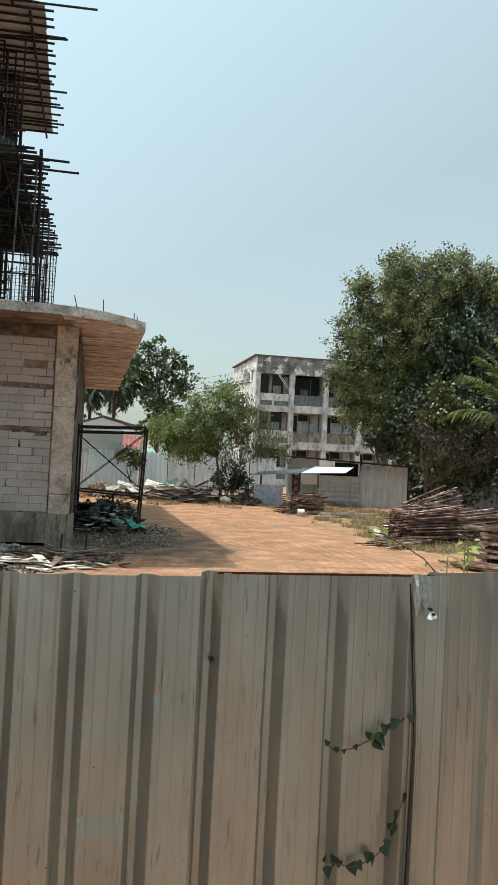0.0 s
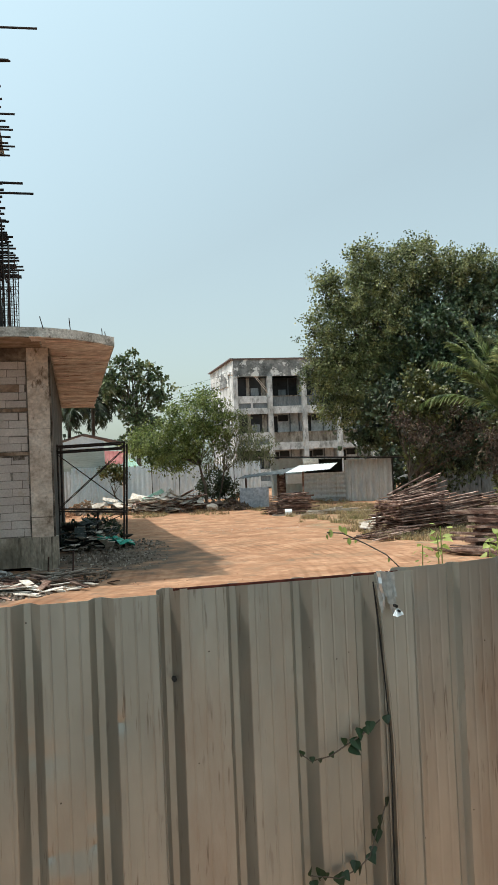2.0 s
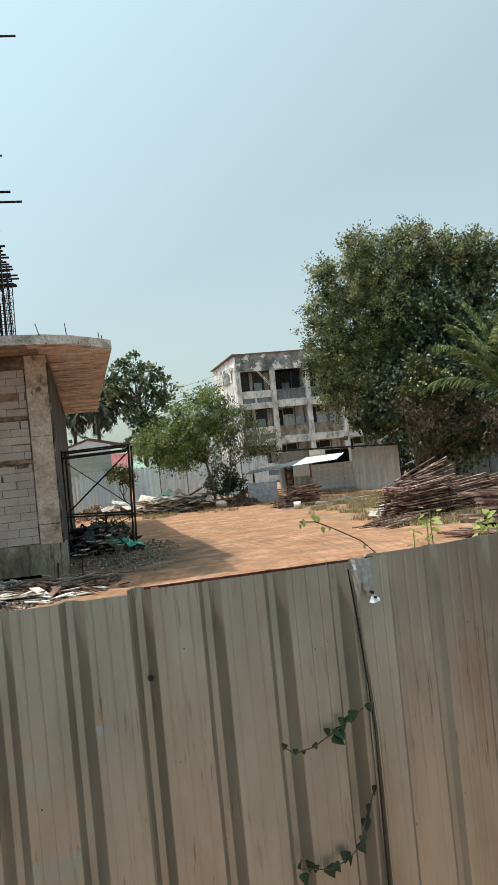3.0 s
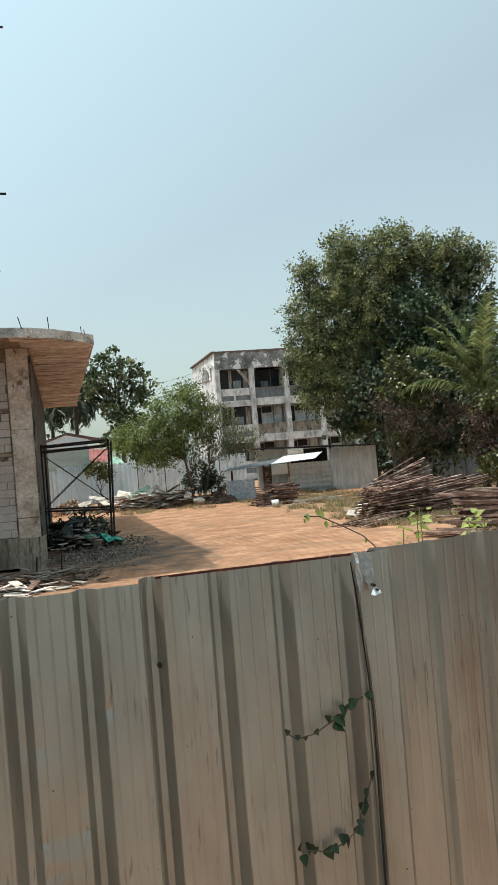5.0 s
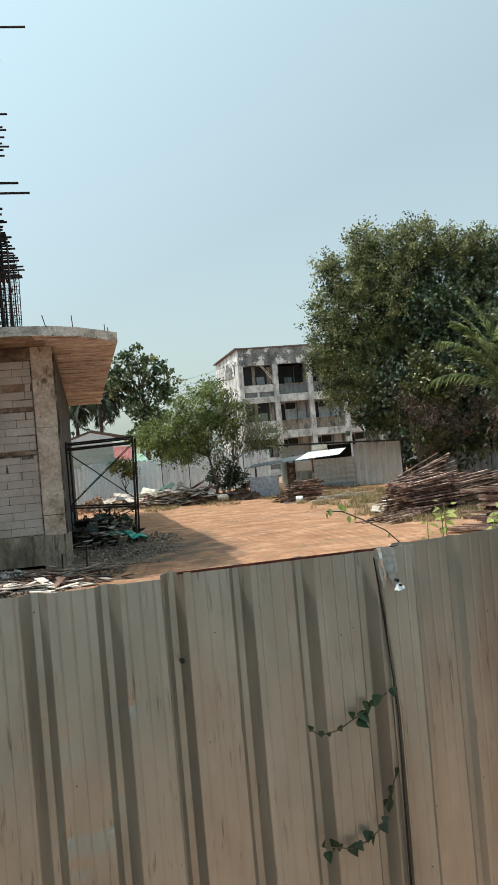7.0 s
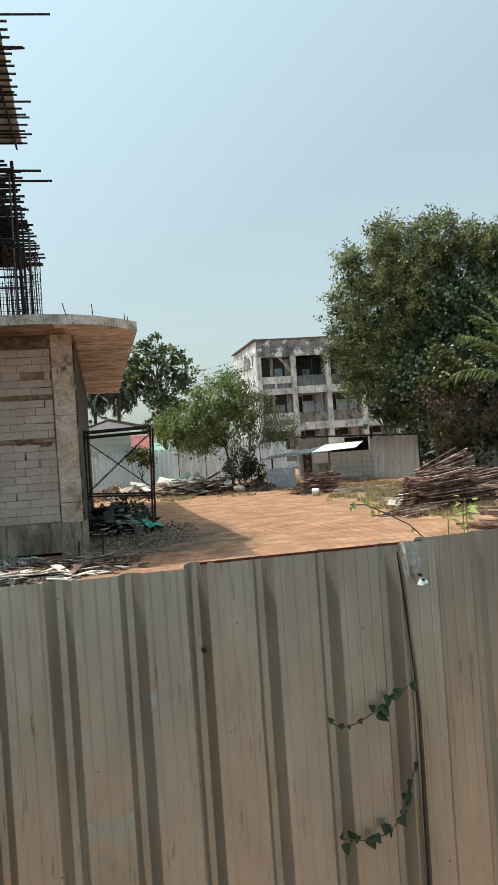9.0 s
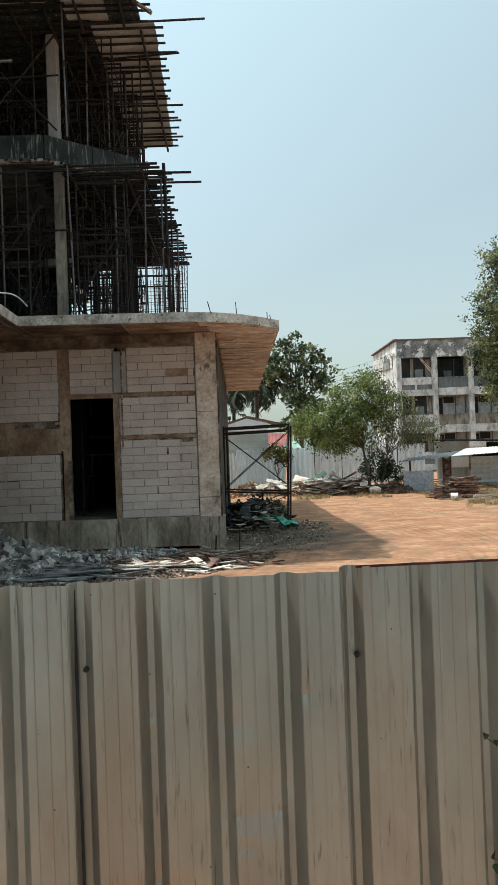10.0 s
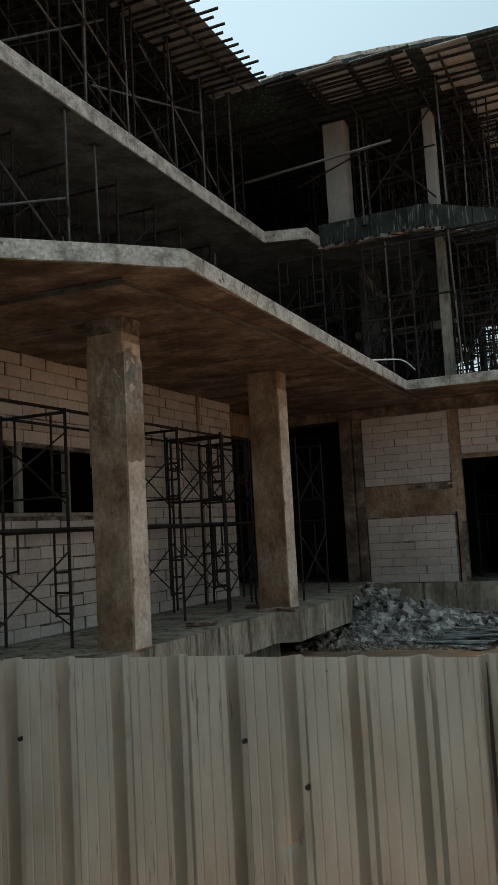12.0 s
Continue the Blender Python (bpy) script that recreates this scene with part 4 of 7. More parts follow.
# ---- scaffolding ----
def scaffold_bay(name, label, group, tiers, width, length, height, braces=True, r=0.024):
    """Welded ladder frames, tier on tier, joined by crossed braces; base at the origin, frames across x, bays along y."""
    t = thing(name, label, "scaffold", group)
    for k in range(tiers):
        z = k * height
        for y in (0.0, length):
            fr = bmesh.new()
            for x in (0, width):
                rod(fr, (x, y, z), (x, y, z + height), r, 6)
            rod(fr, (0, y, z + height - 0.06), (width, y, z + height - 0.06), r, 6)
            rod(fr, (0.25, y, z + height * 0.62), (0.25, y, z + height - 0.06), r * 0.8, 5)
            rod(fr, (width - 0.25, y, z + height * 0.25), (width - 0.25, y, z + height - 0.06), r * 0.8, 5)
            for s in (0.28, 0.45, 0.62):
                rod(fr, (width - 0.25, y, z + height * s), (width, y, z + height * s), r * 0.75, 5)
                rod(fr, (0, y, z + height * s), (0.25, y, z + height * (s + 0.02)), r * 0.75, 5) if s > 0.5 else None
            rod(fr, (0, y, z + 0.42), (width, y, z + 0.42), r * 0.8, 5) if k else None
            part("frame", fr, M_RUST, t)
        if braces:
            for x in (0, width):
                part("brace", rods([((x, 0, z + 0.3), (x, length, z + height - 0.35)), ((x, length, z + 0.3), (x, 0, z + height - 0.35))], r * 0.6, 5), M_RUST, t)
    return t


porch = scaffold_bay("scaffold_tower", "two-tier rusty tubular scaffold frames standing on porch floor", "porch scaffolds", 2, 1.15, 1.75, 1.68)
porch.matrix_basis = pose(-8.6, 12.95, 0.88)
copy_thing(porch, pose(-8.6, 8.05, 0.88, 0, 0, 0.8))
copy_thing(porch, pose(-8.55, 15.8, 0.88, 0, 0, -1))
copy_thing(porch, pose(-7.75, 16.3, 0.88, 0, 0, 3))
copy_thing(porch, pose(-8.45, 14.3, 0.88, 0, 0, 1.5))
copy_thing(porch, pose(-4.2, 22.9, 0.82, 0, 0, 2))
copy_thing(porch, pose(-8.4, 22.6, 0.82, 0, 0, -2))
stage = thing("scaffold_boards", "rusty steel scaffold walkway tubes across the towers", "scaffold", at=(-8.0, 12, 4.2))
for zz in (2.52, 4.2):
    for xx in (-8.6, -7.45):
        part("ledger", rods([((xx, 6.5, zz), (xx + 0.02, 17.5, zz))], 0.026, 6), M_RUST, stage)

yard = thing("scaffold_tower", "single rusty scaffold bay standing beside the building", "scaffold", at=(0.5, 27.2, 0))
for x, y in ((-0.50, 26.5), (1.42, 26.5), (-0.42, 28.3), (1.60, 28.3)):
    part("standard", rods([((x, y, 0), (x + 0.02 + 0.1 * (x > 0), y, 3.2))], 0.034, 7), M_RUST, yard)
for y in (26.5, 28.3):
    for z in (2.98, 3.14, 1.12):
        part("ledger", rods([((-0.5, y, z + (0.06 if z < 2 else 0)), (1.55, y, z - (0.06 if z < 2 else -0.06)))], 0.028, 6), M_RUST, yard)
    part("brace", rods([((-0.48, y, 0.25), (1.45, y, 1.0))], 0.014, 5), M_RUST, yard)
    part("brace", rods([((-0.48, y, 1.25), (1.5, y, 2.95))], 0.014, 5), M_RUST, yard)
    part("brace", rods([((-0.48, y, 2.9), (1.5, y, 1.3))], 0.014, 5), M_RUST, yard)
for x in (-0.45, 1.5):
    part("transom", rods([((x, 26.5, 3.1), (x, 28.3, 3.1))], 0.028, 6), M_RUST, yard)
    part("transom", rods([((x, 26.5, 1.1), (x, 28.3, 1.1))], 0.028, 6), M_RUST, yard)
part("rail", rods([((0.65, 26.5, 0.5), (0.66, 26.5, 1.1))], 0.03, 6), M_RUST, yard)

shore = scaffold_bay("shoring_tower", "rusty shoring scaffold frames packed under the formwork", "shoring scaffolds", 2, 1.2, 1.5, 1.62)
shore.matrix_basis = pose(-6.0, 22.3, 10.2)
rng = random.Random(21)
for z, xs, ys, sx in ((10.2, (-9.9, -7.9, -6.0, -4.1), range(22, 31, 2), 1), (5.65, (-8.4, -6.4, -4.6), range(22, 32, 2), 1.16),
                      (10.2, (-10.3, -12.2), range(0, 20, 2), 1), (5.65, (-10.6, -12.6), range(2, 20, 3), 1.22)):
    for x in xs:
        for y in ys:
            if (z, x, y) == (10.2, -6.0, 22) or (x == -9.9 and y < 23):
                continue
            o = copy_thing(shore, pose(x + rng.uniform(-0.2, 0.2), y + 0.3 + rng.uniform(-0.2, 0.2), z, 0, 0, rng.uniform(-3, 3)))
            o.scale.z = sx
prop = thing("steel_prop", "pale slim steel prop standing on a slab edge", "steel prop", "steel props")
part("tube", rods([((0, 0, 0), (0, 0, 3.2))], 0.025, 7), M_GALV, prop)
part("base_plate", boxes((-0.07, 0.07, -0.07, 0.07, 0, 0.012)), M_RUST, prop)
part("head_plate", boxes((-0.08, 0.08, -0.08, 0.08, 3.19, 3.205)), M_RUST, prop)
part("collar", rods([((0, 0, 1.7), (0, 0, 1.85))], 0.042, 8), M_RUST, prop)
prop.matrix_basis = pose(-8.85, 18.9, 10.2, 3, 1)
for k, (x, y, z, s) in enumerate(((-8.9, 17.4, 10.2, 1), (-8.8, 15.9, 10.2, 1), (-8.95, 14.2, 10.2, 1), (-8.85, 12.6, 10.2, 1), (-9.4, 16.6, 10.2, 1), (-9.5, 13.5, 10.2, 1), (-9.3, 18.2, 10.2, 1),
                                  (-6.22, 21.3, 10.2, 0.99), (-6.12, 21.6, 10.3, 0.95), (-3.9, 20.6, 10.1, 1.02), (-3.75, 22.6, 10.2, 1), (-3.3, 23.6, 10.2, 1), (-2.9, 24.4, 10.2, 1),
                                  (-3.0, 22.0, 5.65, 1.22), (-3.9, 21.0, 5.65, 1.22), (-5.6, 20.9, 5.65, 1.22), (-2.3, 22.2, 5.65, 1.22), (-1.85, 22.5, 5.65, 1.28), (-1.52, 23.4, 5.65, 0.9),
                                  (-8.6, 11.6, 5.65, 1.28), (-9.4, 10.6, 5.65, 1.28), (-8.9, 13.0, 5.65, 1.28))):
    o = copy_thing(prop, pose(x, y, z, rng.uniform(-1.5, 1.5), rng.uniform(-1.5, 1.5), 0))
    o.scale.z = s
for x, y in ((-8.3, 20.2), (-6.1, 20.5), (-3.9, 21.5), (-2.9, 24.0)):
    o = copy_thing(shore, pose(x, y, 5.65, 0, 0, rng.uniform(-4, 4)))
    o.scale.z = 1.14
flight = thing("stair_flight", "bare concrete stair flight inside the upper storey", "stairs", at=(-6.8, 24, 9.2))
part("waist_slab", beam(bmesh.new(), (-7.15, 24.2, 9.72), (-6.58, 24.2, 8.9), 1.0, 0.16), M_CONC, flight)
part("landing_beam", beam(bmesh.new(), (-7.6, 24.4, 7.98), (-4.6, 24.4, 7.96), 0.25, 0.2), M_CONC, flight)
raker = thing("diagonal_tubes", "long pale diagonal bracing tubes in the shoring", "scaffold tube", at=(-9, 14, 11))
for p, q in (((-9.0, 11.0, 13.2), (-9.0, 16.5, 10.4)), ((-9.1, 9.0, 13.0), (-9.0, 14.5, 10.5)), ((-9.0, 13.0, 11.0), (-9.0, 17.5, 12.4)), ((-9.05, 10.5, 10.6), (-9.0, 13.5, 12.6)),
             ((-9.1, 15.0, 12.9), (-9.0, 18.6, 10.6)), ((-8.9, 9.5, 8.9), (-9.3, 12.6, 7.4)), ((-9.2, 12.4, 8.6), (-9.0, 10.0, 7.6)), ((-9.1, 9.4, 7.2), (-9.2, 12.2, 6.3)),
             ((-8.0, 21.2, 11.6), (-5.7, 21.2, 12.3)), ((-6.4, 21.4, 10.5), (-4.3, 21.4, 13.0)), ((-6.4, 21.4, 12.9), (-4.3, 21.4, 10.6)), ((-6.2, 21.3, 11.9), (-4.2, 21.3, 11.95)),
             ((-6.9, 21.6, 6.0), (-4.8, 21.6, 8.8)), ((-6.9, 21.6, 8.8), (-4.8, 21.6, 6.0)), ((-7.2, 21.5, 8.1), (-2.2, 21.6, 8.15)), ((-4.0, 21.6, 6.2), (-2.3, 21.7, 9.0)), ((-6.9, 21.2, 9.55), (-2.2, 21.2, 9.5))):
    part("tube", rods([(p, q)], 0.024, 6), M_GALV if p[0] < -8.5 else M_RUST, raker)


lattice = thing("tube_lattice", "dense rusty scaffold tubes filling the unfinished storeys", "scaffold tube", at=(-4.5, 21.5, 5.65))
rng = random.Random(63)
for k in range(46):
    up = k % 2
    z0, z1 = (10.25, 13.3) if up else (5.68, 9.7)
    y = rng.uniform(21.3, 25.5)
    if k % 3 == 0:
        x = rng.uniform(-7.4, -2.2)
        p, q = (x, y, z0), (x + rng.uniform(-0.15, 0.15), y, z1)
    elif k % 3 == 1:
        x, z = rng.uniform(-8.0, -5.0), rng.uniform(z0 + 0.4, z1 - 0.2)
        p, q = (x, y, z), (min(x + rng.uniform(1.8, 4.2), -1.9), y + rng.uniform(-0.1, 0.1), z + rng.uniform(-0.08, 0.08))
    else:
        x = rng.uniform(-7.4, -3.4)
        p, q = (x, y, z0 + rng.uniform(0.1, 0.8)), (x + rng.choice((-1, 1)) * rng.uniform(0.9, 1.5), y, z1 - rng.uniform(0.2, 1.0))
    part("tube", rods([(p, q)], 0.024, 6), M_RUST, lattice)


def rebar_cage(x, y, z, w, d, h, bars, ties, seed):
    rng = random.Random(seed)
    t = thing("rebar_cage", "rusty column reinforcement cage rising from the slab", "rebar", "rebar cages", at=(x, y, z))
    for k in range(bars):
        for px, py in ((x + w * k / (bars - 1), y), (x + w * k / (bars - 1), y + d)):
            part("bar", rods([((px, py, z), (px + rng.uniform(-0.05, 0.05), py, z + h * rng.uniform(0.9, 1.05)))], 0.012, 5), M_REBAR, t)
    for k in range(ties):
        zz = z + h * (k + 0.5) / ties
        tie = bmesh.new()
        c = [(x - 0.02, y - 0.02), (x + w + 0.02, y - 0.02), (x + w + 0.02, y + d + 0.02), (x - 0.02, y + d + 0.02)]
        for (ax, ay), (bx, by) in zip(c, c[1:] + c[:1]):
            rod(tie, (ax, ay, zz), (bx, by, zz), 0.007, 4)
        part("tie", tie, M_REBAR, t)


pole = part("standard", rods([((-1.66, 22.3, 5.65), (-1.73, 22.3, 10.0))], 0.045, 7), M_RUST)
tagged(pole, "stout rusty scaffold standard at the slab edge", "scaffold tube")
rebar_cage(-2.1, 22.6, 5.65, 0.82, 0.5, 2.3, 5, 12, 1)
rebar_cage(-3.6, 23.2, 5.65, 0.5, 0.4, 2.2, 4, 11, 2)
rebar_cage(-4.0, 24.6, 5.65, 1.3, 0.4, 2.3, 8, 13, 8)
rebar_cage(-2.3, 26.4, 5.65, 0.7, 0.4, 2.9, 5, 14, 3)
rebar_cage(-2.9, 27.4, 5.65, 0.5, 0.4, 2.4, 4, 11, 4)
rebar_cage(-2.55, 31.0, 5.65, 0.6, 0.4, 3.4, 5, 14, 5)
for k, (x, y, h, lean) in enumerate(((-0.55, 20.4, 0.35, 0.1), (0.05, 20.9, 0.4, 0.03), (0.55, 21.6, 0.15, 0.05), (0.85, 22.2, 0.35, 0.02), (0.93, 21.9, 0.22, 0.04), (-6.0, 8.0, 0.28, 0.05), (-4.75, 9.4, 0.22, 0.0), (-5.0, 11.0, 0.2, 0.02))):
    s = part("starter_bar", rods([((x, y, 5.6), (x - lean, y, 5.65 + h))], 0.011, 5), M_REBAR)
    tagged(s, "short rusty starter bar sticking out of the slab", "rebar", "starter bars")
hose = bmesh.new()
pts = [Vector(p) for p in ((-5.30, 18.00, 5.94), (-5.26, 18.60, 6.04), (-5.19, 19.30, 6.15), (-5.15, 19.80, 6.22), (-5.12, 20.20, 6.23), (-5.07, 20.50, 6.17), (-5.02, 20.70, 6.09))]
for a, b in zip(pts, pts[1:]):
    rod(hose, a, b, 0.018, 6)
tagged(part("plastic_pipe", hose, M_WHITE), "bent white plastic pipe lying on the canopy slab", "pipe")

# added unseen grey ground under and behind the camera, for the fence's reflection
tagged(part("road", boxes((-24, 24, -13.0, -0.7, -0.05, 0.09), bevel=0.02), M_BOUNCE), "added grey ground out of view, reflected in the fence", "road", kind="structure")

# added unseen walls: dark ones darken the fence ribs, a pale one brightens it
tagged(part("shade_wall_west", boxes((-9.2, -9.0, -13, -0.5, 0, 6.0)), M_UNDER), "added dark grey wall out of view that darkens the fence ribs", "wall", kind="structure")
tagged(part("shade_wall_east", boxes((8.0, 8.2, -13, -0.5, 0, 6.0), (4.4, 4.6, 1.45, 3.42, 0, 2.4)), M_DARK), "added dark walls out of view that darken the fence ribs", "wall", kind="structure")
tagged(part("bounce_wall", boxes((-24, 24, -13.2, -13.0, 0, 5.0)), M_PALEWALL), "added pale wall out of view that brightens the fence", "wall", kind="structure")


# ---- sheet metal fence beside the camera ----
PITCH = 0.19


def rib_profile(n, line=0.0013, slopes=()):
    """Offsets along a sheet and back from its face, over n grooves that start at the groove's middle; line is the depth of the fine creases, slopes the breadth of each groove's two flanks."""
    p = []
    for k in range(n):
        u = k * PITCH
        right = slopes[k][1] if k < len(slopes) else 1.0
        left = slopes[k + 1][0] if k + 1 < len(slopes) else 1.0
        p += [(u, 0.034), (u + 0.009, 0.034)] + [(u + 0.009 + (o - 0.009) * right, d) for o, d in ((0.011, 0.0326), (0.021, 0.0175), (0.031, 0.0020), (0.0335, 0.0))]
        start, end = 0.009 + 0.0245 * right, PITCH - 0.009 - 0.0245 * left
        for s in (0.056, 0.095, 0.134):
            p += [(u + o, d) for o, d in ((s - 0.011, 0.0), (s - 0.0040, 0.0), (s - 0.0008, line), (s + 0.0008, line), (s + 0.0040, 0.0), (s + 0.013, 0.0)) if start + 0.002 < o < end - 0.002]
        p += [(u + PITCH - 0.009 - (o - 0.009) * left, d) for o, d in ((0.0335, 0.0), (0.031, 0.0020), (0.021, 0.0175), (0.011, 0.0326))] + [(u + 0.181, 0.034)]
    cut = [q for q in p if q[0] < n * PITCH - 0.036]
    return cut + [(n * PITCH - 0.034, -0.001), (n * PITCH - 0.031, -0.007), (n * PITCH - 0.0295, -0.008)]


def fence_sheet(fence, start, along, base, top, seed, lead=0.02, dents=(), small=7, stretch=1.0, line=0.0013, creases=(), deep=1.0, slopes=()):
    """One ribbed steel sheet from start along a level way, with slight buckling, dents (u, z, width, height, depth) and sharp folds (u0, u1, z, reach, depth)."""
    rng = random.Random(seed)
    dents = list(dents)
    for _ in range(small):
        dents.append((rng.uniform(0.02, 0.72), rng.uniform(1.0, 1.9), rng.uniform(0.010, 0.026), rng.uniform(0.008, 0.02), rng.uniform(0.0004, 0.0012)))
    for _ in range(2):
        dents.append((rng.choice((0.19, 0.38, 0.57)) + rng.uniform(-0.01, 0.01), rng.uniform(1.1, 1.8), 0.02, 0.014, -rng.uniform(0.001, 0.002)))
    along = Vector((*along, 0)).normalized()
    out = Vector((along.y, -along.x, 0))
    prof = [(-0.0335, 0.0), (-0.031, 0.0020), (-0.011, 0.0326), (-0.009, 0.034)] + rib_profile(4, line, slopes)
    prof = [(u, d * (deep if d > 0.0025 else 1)) for u, d in prof]
    fine = [prof[0]]
    for u, d in prof[1:]:
        u0, d0 = fine[-1]
        steps = max(1, math.ceil((u - u0) / 0.008)) if d == d0 else 1
        fine += [(u0 + (u - u0) * j / steps, d0 + (d - d0) * j / steps) for j in range(1, steps + 1)]
    prof = fine
    zs = [base + (0.95 - base) * k / 12 for k in range(12)] + [0.95 + (top - 0.95) * k / 120 for k in range(121)]
    verts, faces = [], []
    for z in zs:
        row = [(du, size, press * math.exp(-((z - dz) / high) ** 2)) for du, dz, size, high, press in dents if abs(z - dz) < 3 * high]
        for u, d in prof:
            w = 0.0045 * noise.noise(Vector((u * 2.2 + seed * 7, z * 1.3, seed))) + 0.0010 * noise.noise(Vector((u * 9 + seed * 3, z * 4.5, seed)))
            for du, size, press in row:
                w -= press * math.exp(-((u - du) / size) ** 2)
            for u0, u1, zc, reach, push in creases:
                q = (z - zc - 0.012 * noise.noise(Vector((u * 30, zc, 2)))) / reach
                q = 0 if q > 1 or q < -0.3 else (1 - q) ** 1.5 if q >= 0 else 1 + q / 0.3
                w -= 0.7 * push * q * max(0.0, min(1.0, (u - u0) / 0.03 + 0.5)) * max(0.0, min(1.0, (u1 - u) / 0.03 + 0.5))
            e = (0.004 * noise.noise(Vector((u * 3 + seed, 0, 5))) if z == top else 0)
            p = Vector(start) + along * u * stretch + out * (0.026 - d + w + lead)
            verts.append((p.x, p.y, z + e))
    m = len(prof)
    for j in range(len(zs) - 1):
        for i in range(m - 1):
            faces.append((j * m + i, j * m + i + 1, (j + 1) * m + i + 1, (j + 1) * m + i))
    ob = raw("sheet", verts, faces, M_FENCE, fence, smooth=True)
    ob.data.set_sharp_from_angle(angle=radians(17))
    rim = {0, m - 1}
    for e in ob.data.edges:
        a, b = e.vertices
        if max(a, b) < m or min(a, b) >= len(verts) - m or (a % m in rim and b % m in rim):
            e.use_edge_sharp = True
    so = ob.modifiers.new("thickness", "SOLIDIFY")
    so.thickness, so.offset = 0.0012, -1.0
    return ob


fence = thing("sheet_metal_fence", "beige ribbed sheet metal site fence, dented and dusty", "fence", at=(0, 2.44, 0))
for k in range(-5, 1):
    x = 0.281 + 0.76 * k
    dents = {0: ((0.30, 1.75, 0.05, 0.05, 0.0017),), -1: ((0.21, 1.13, 0.09, 0.025, 0.0088), (0.40, 1.57, 0.05, 0.03, 0.0055), (0.55, 1.38, 0.04, 0.02, 0.0044), (0.19, 1.57, 0.03, 0.016, -0.0050), (0.30, 1.30, 0.05, 0.12, 0.0033), (0.44, 1.22, 0.03, 0.016, 0.0044)),
             -2: ((0.36, 1.72, 0.035, 0.03, 0.0028), (0.38, 1.73, 0.02, 0.015, -0.0045), (0.12, 1.36, 0.03, 0.25, -0.0055), (0.16, 1.20, 0.04, 0.03, 0.0033)), -3: ((0.57, 1.73, 0.05, 0.03, 0.0044), (0.35, 1.74, 0.05, 0.03, 0.0028))}.get(k, ())
    shift = {0: -0.005, -1: -0.014, -2: -0.009}.get(k, -0.010)
    x, slope = x + shift, 0.071
    y = 2.445 + slope * x + 0.024
    if k < -2:
        # the far sheets swing slightly towards the street
        way = Vector((1, 0.1763)).normalized() * 0.76 * (-2 - k)
        x, y, slope = -1.248 - way.x, 2.380 - way.y, 0.1763
    # folds and knuckles, by the place along the whole fence
    folds = [(a - x, b - x, z, reach, deep) for a, b, z, reach, deep in ((-0.085, 0.045, 1.312, 0.20, 0.010), (0.09, 0.14, 1.63, 0.08, 0.006), (-1.12, -1.06, 1.44, 0.14, 0.009), (-0.89, -0.85, 1.73, 0.07, 0.006)) if -0.04 < (a + b) / 2 - x < 0.76]
    for a, z, deep in ((-0.083, 1.306, 0.007), (0.046, 1.319, 0.006), (0.123, 1.644, 0.005), (0.244, 1.524, 0.005), (0.044, 1.622, 0.003), (-1.10, 1.437, 0.006), (-0.87, 1.742, 0.004), (-1.63, 1.731, 0.005), (-0.12, 1.622, 0.003)):
        if -0.03 < a - x < 0.74:
            dents += ((a - x, z, 0.014, 0.012, deep),)
    # how far each groove's flanks are pressed open
    slopes = {0: ((1, 0.9), (0.8, 1.1), (0.9, 1.15), (0.8, 1.25)), -1: ((1, 1.0), (1.2, 0.95), (1.5, 0.95), (0.9, 1.25)), -2: ((1, 0.8), (1.45, 0.9), (1.0, 1.0), (1.1, 1.0))}.get(k, ((1, 0.9), (1.2, 1.05), (1.25, 1.0), (1.15, 1.1)))
    fence_sheet(fence, (x, y, 0), (1, slope), 0.02, 1.982 + (0.016 if k == 0 else 0.0) + 0.004 * (k % 2), 10 + k, 0.0 + 0.0012 * (k % 2), dents, 7, 1.03 if k == 0 else 1.015 if k == -1 else 1.0, 0.0013 if k > -3 else 0.0019, folds, 1.25, slopes)
    for zz in (1.728 if k < -1 else 1.742, 0.9):
        bolt = bmesh.new()
        rod(bolt, (x + 0.011, y + 0.004, zz), (x + 0.011, y - 0.012, zz), 0.0075, 8)
        part("bolt", bolt, M_RUBBER, fence, "dark rubber-capped bolt")
hole = bmesh.new()
rod(hole, (-1.045, 2.40, 1.602), (-1.045, 2.385, 1.602), 0.0085, 9)
part("bolt", hole, M_RUBBER, fence, "dark rubber-capped bolt")
# the turned stretch of fence past the torn joint
xs = 0.915
for k in range(4):
    a = Vector((xs, 2.515, 0)) + Vector((1, 0.28, 0)).normalized() * (0.836 * k + 0.080)
    fence_sheet(fence, (a.x, a.y + 0.02, 0), (1, 0.28), 0.02, 2.004 - 0.003 * k, 30 + k, 0.0, ((0.06, 1.91, 0.05, 0.05, 0.003), (0.03, 1.50, 0.05, 0.30, -0.006), (0.27, 1.76, 0.02, 0.014, 0.001)) if k == 0 else (), 4, 1.1, 0.0009, (), 0.65, ((1, 0.6), (0.9, 0.45), (1.0, 0.5), (0.9, 0.45)))
flap = bmesh.new()
gr = [[flap.verts.new((0.900 + 0.006 * j + 0.012 * (i / 12) ** 2, 2.476 + 0.002 * j + 0.006 * noise.noise(Vector((j * 0.45, i * 0.22, 2.0))), 2.008 - 0.0105 * i - 0.001 * j + 0.006 * noise.noise(Vector((j * 0.8, i * 0.5, 7.0))))) for j in range(12)] for i in range(13)]
for i in range(12):
    for j in range(11):
        if i < 9 + 3 * math.cos(j * 0.9):
            flap.faces.new((gr[i][j], gr[i + 1][j], gr[i + 1][j + 1], gr[i][j + 1]))
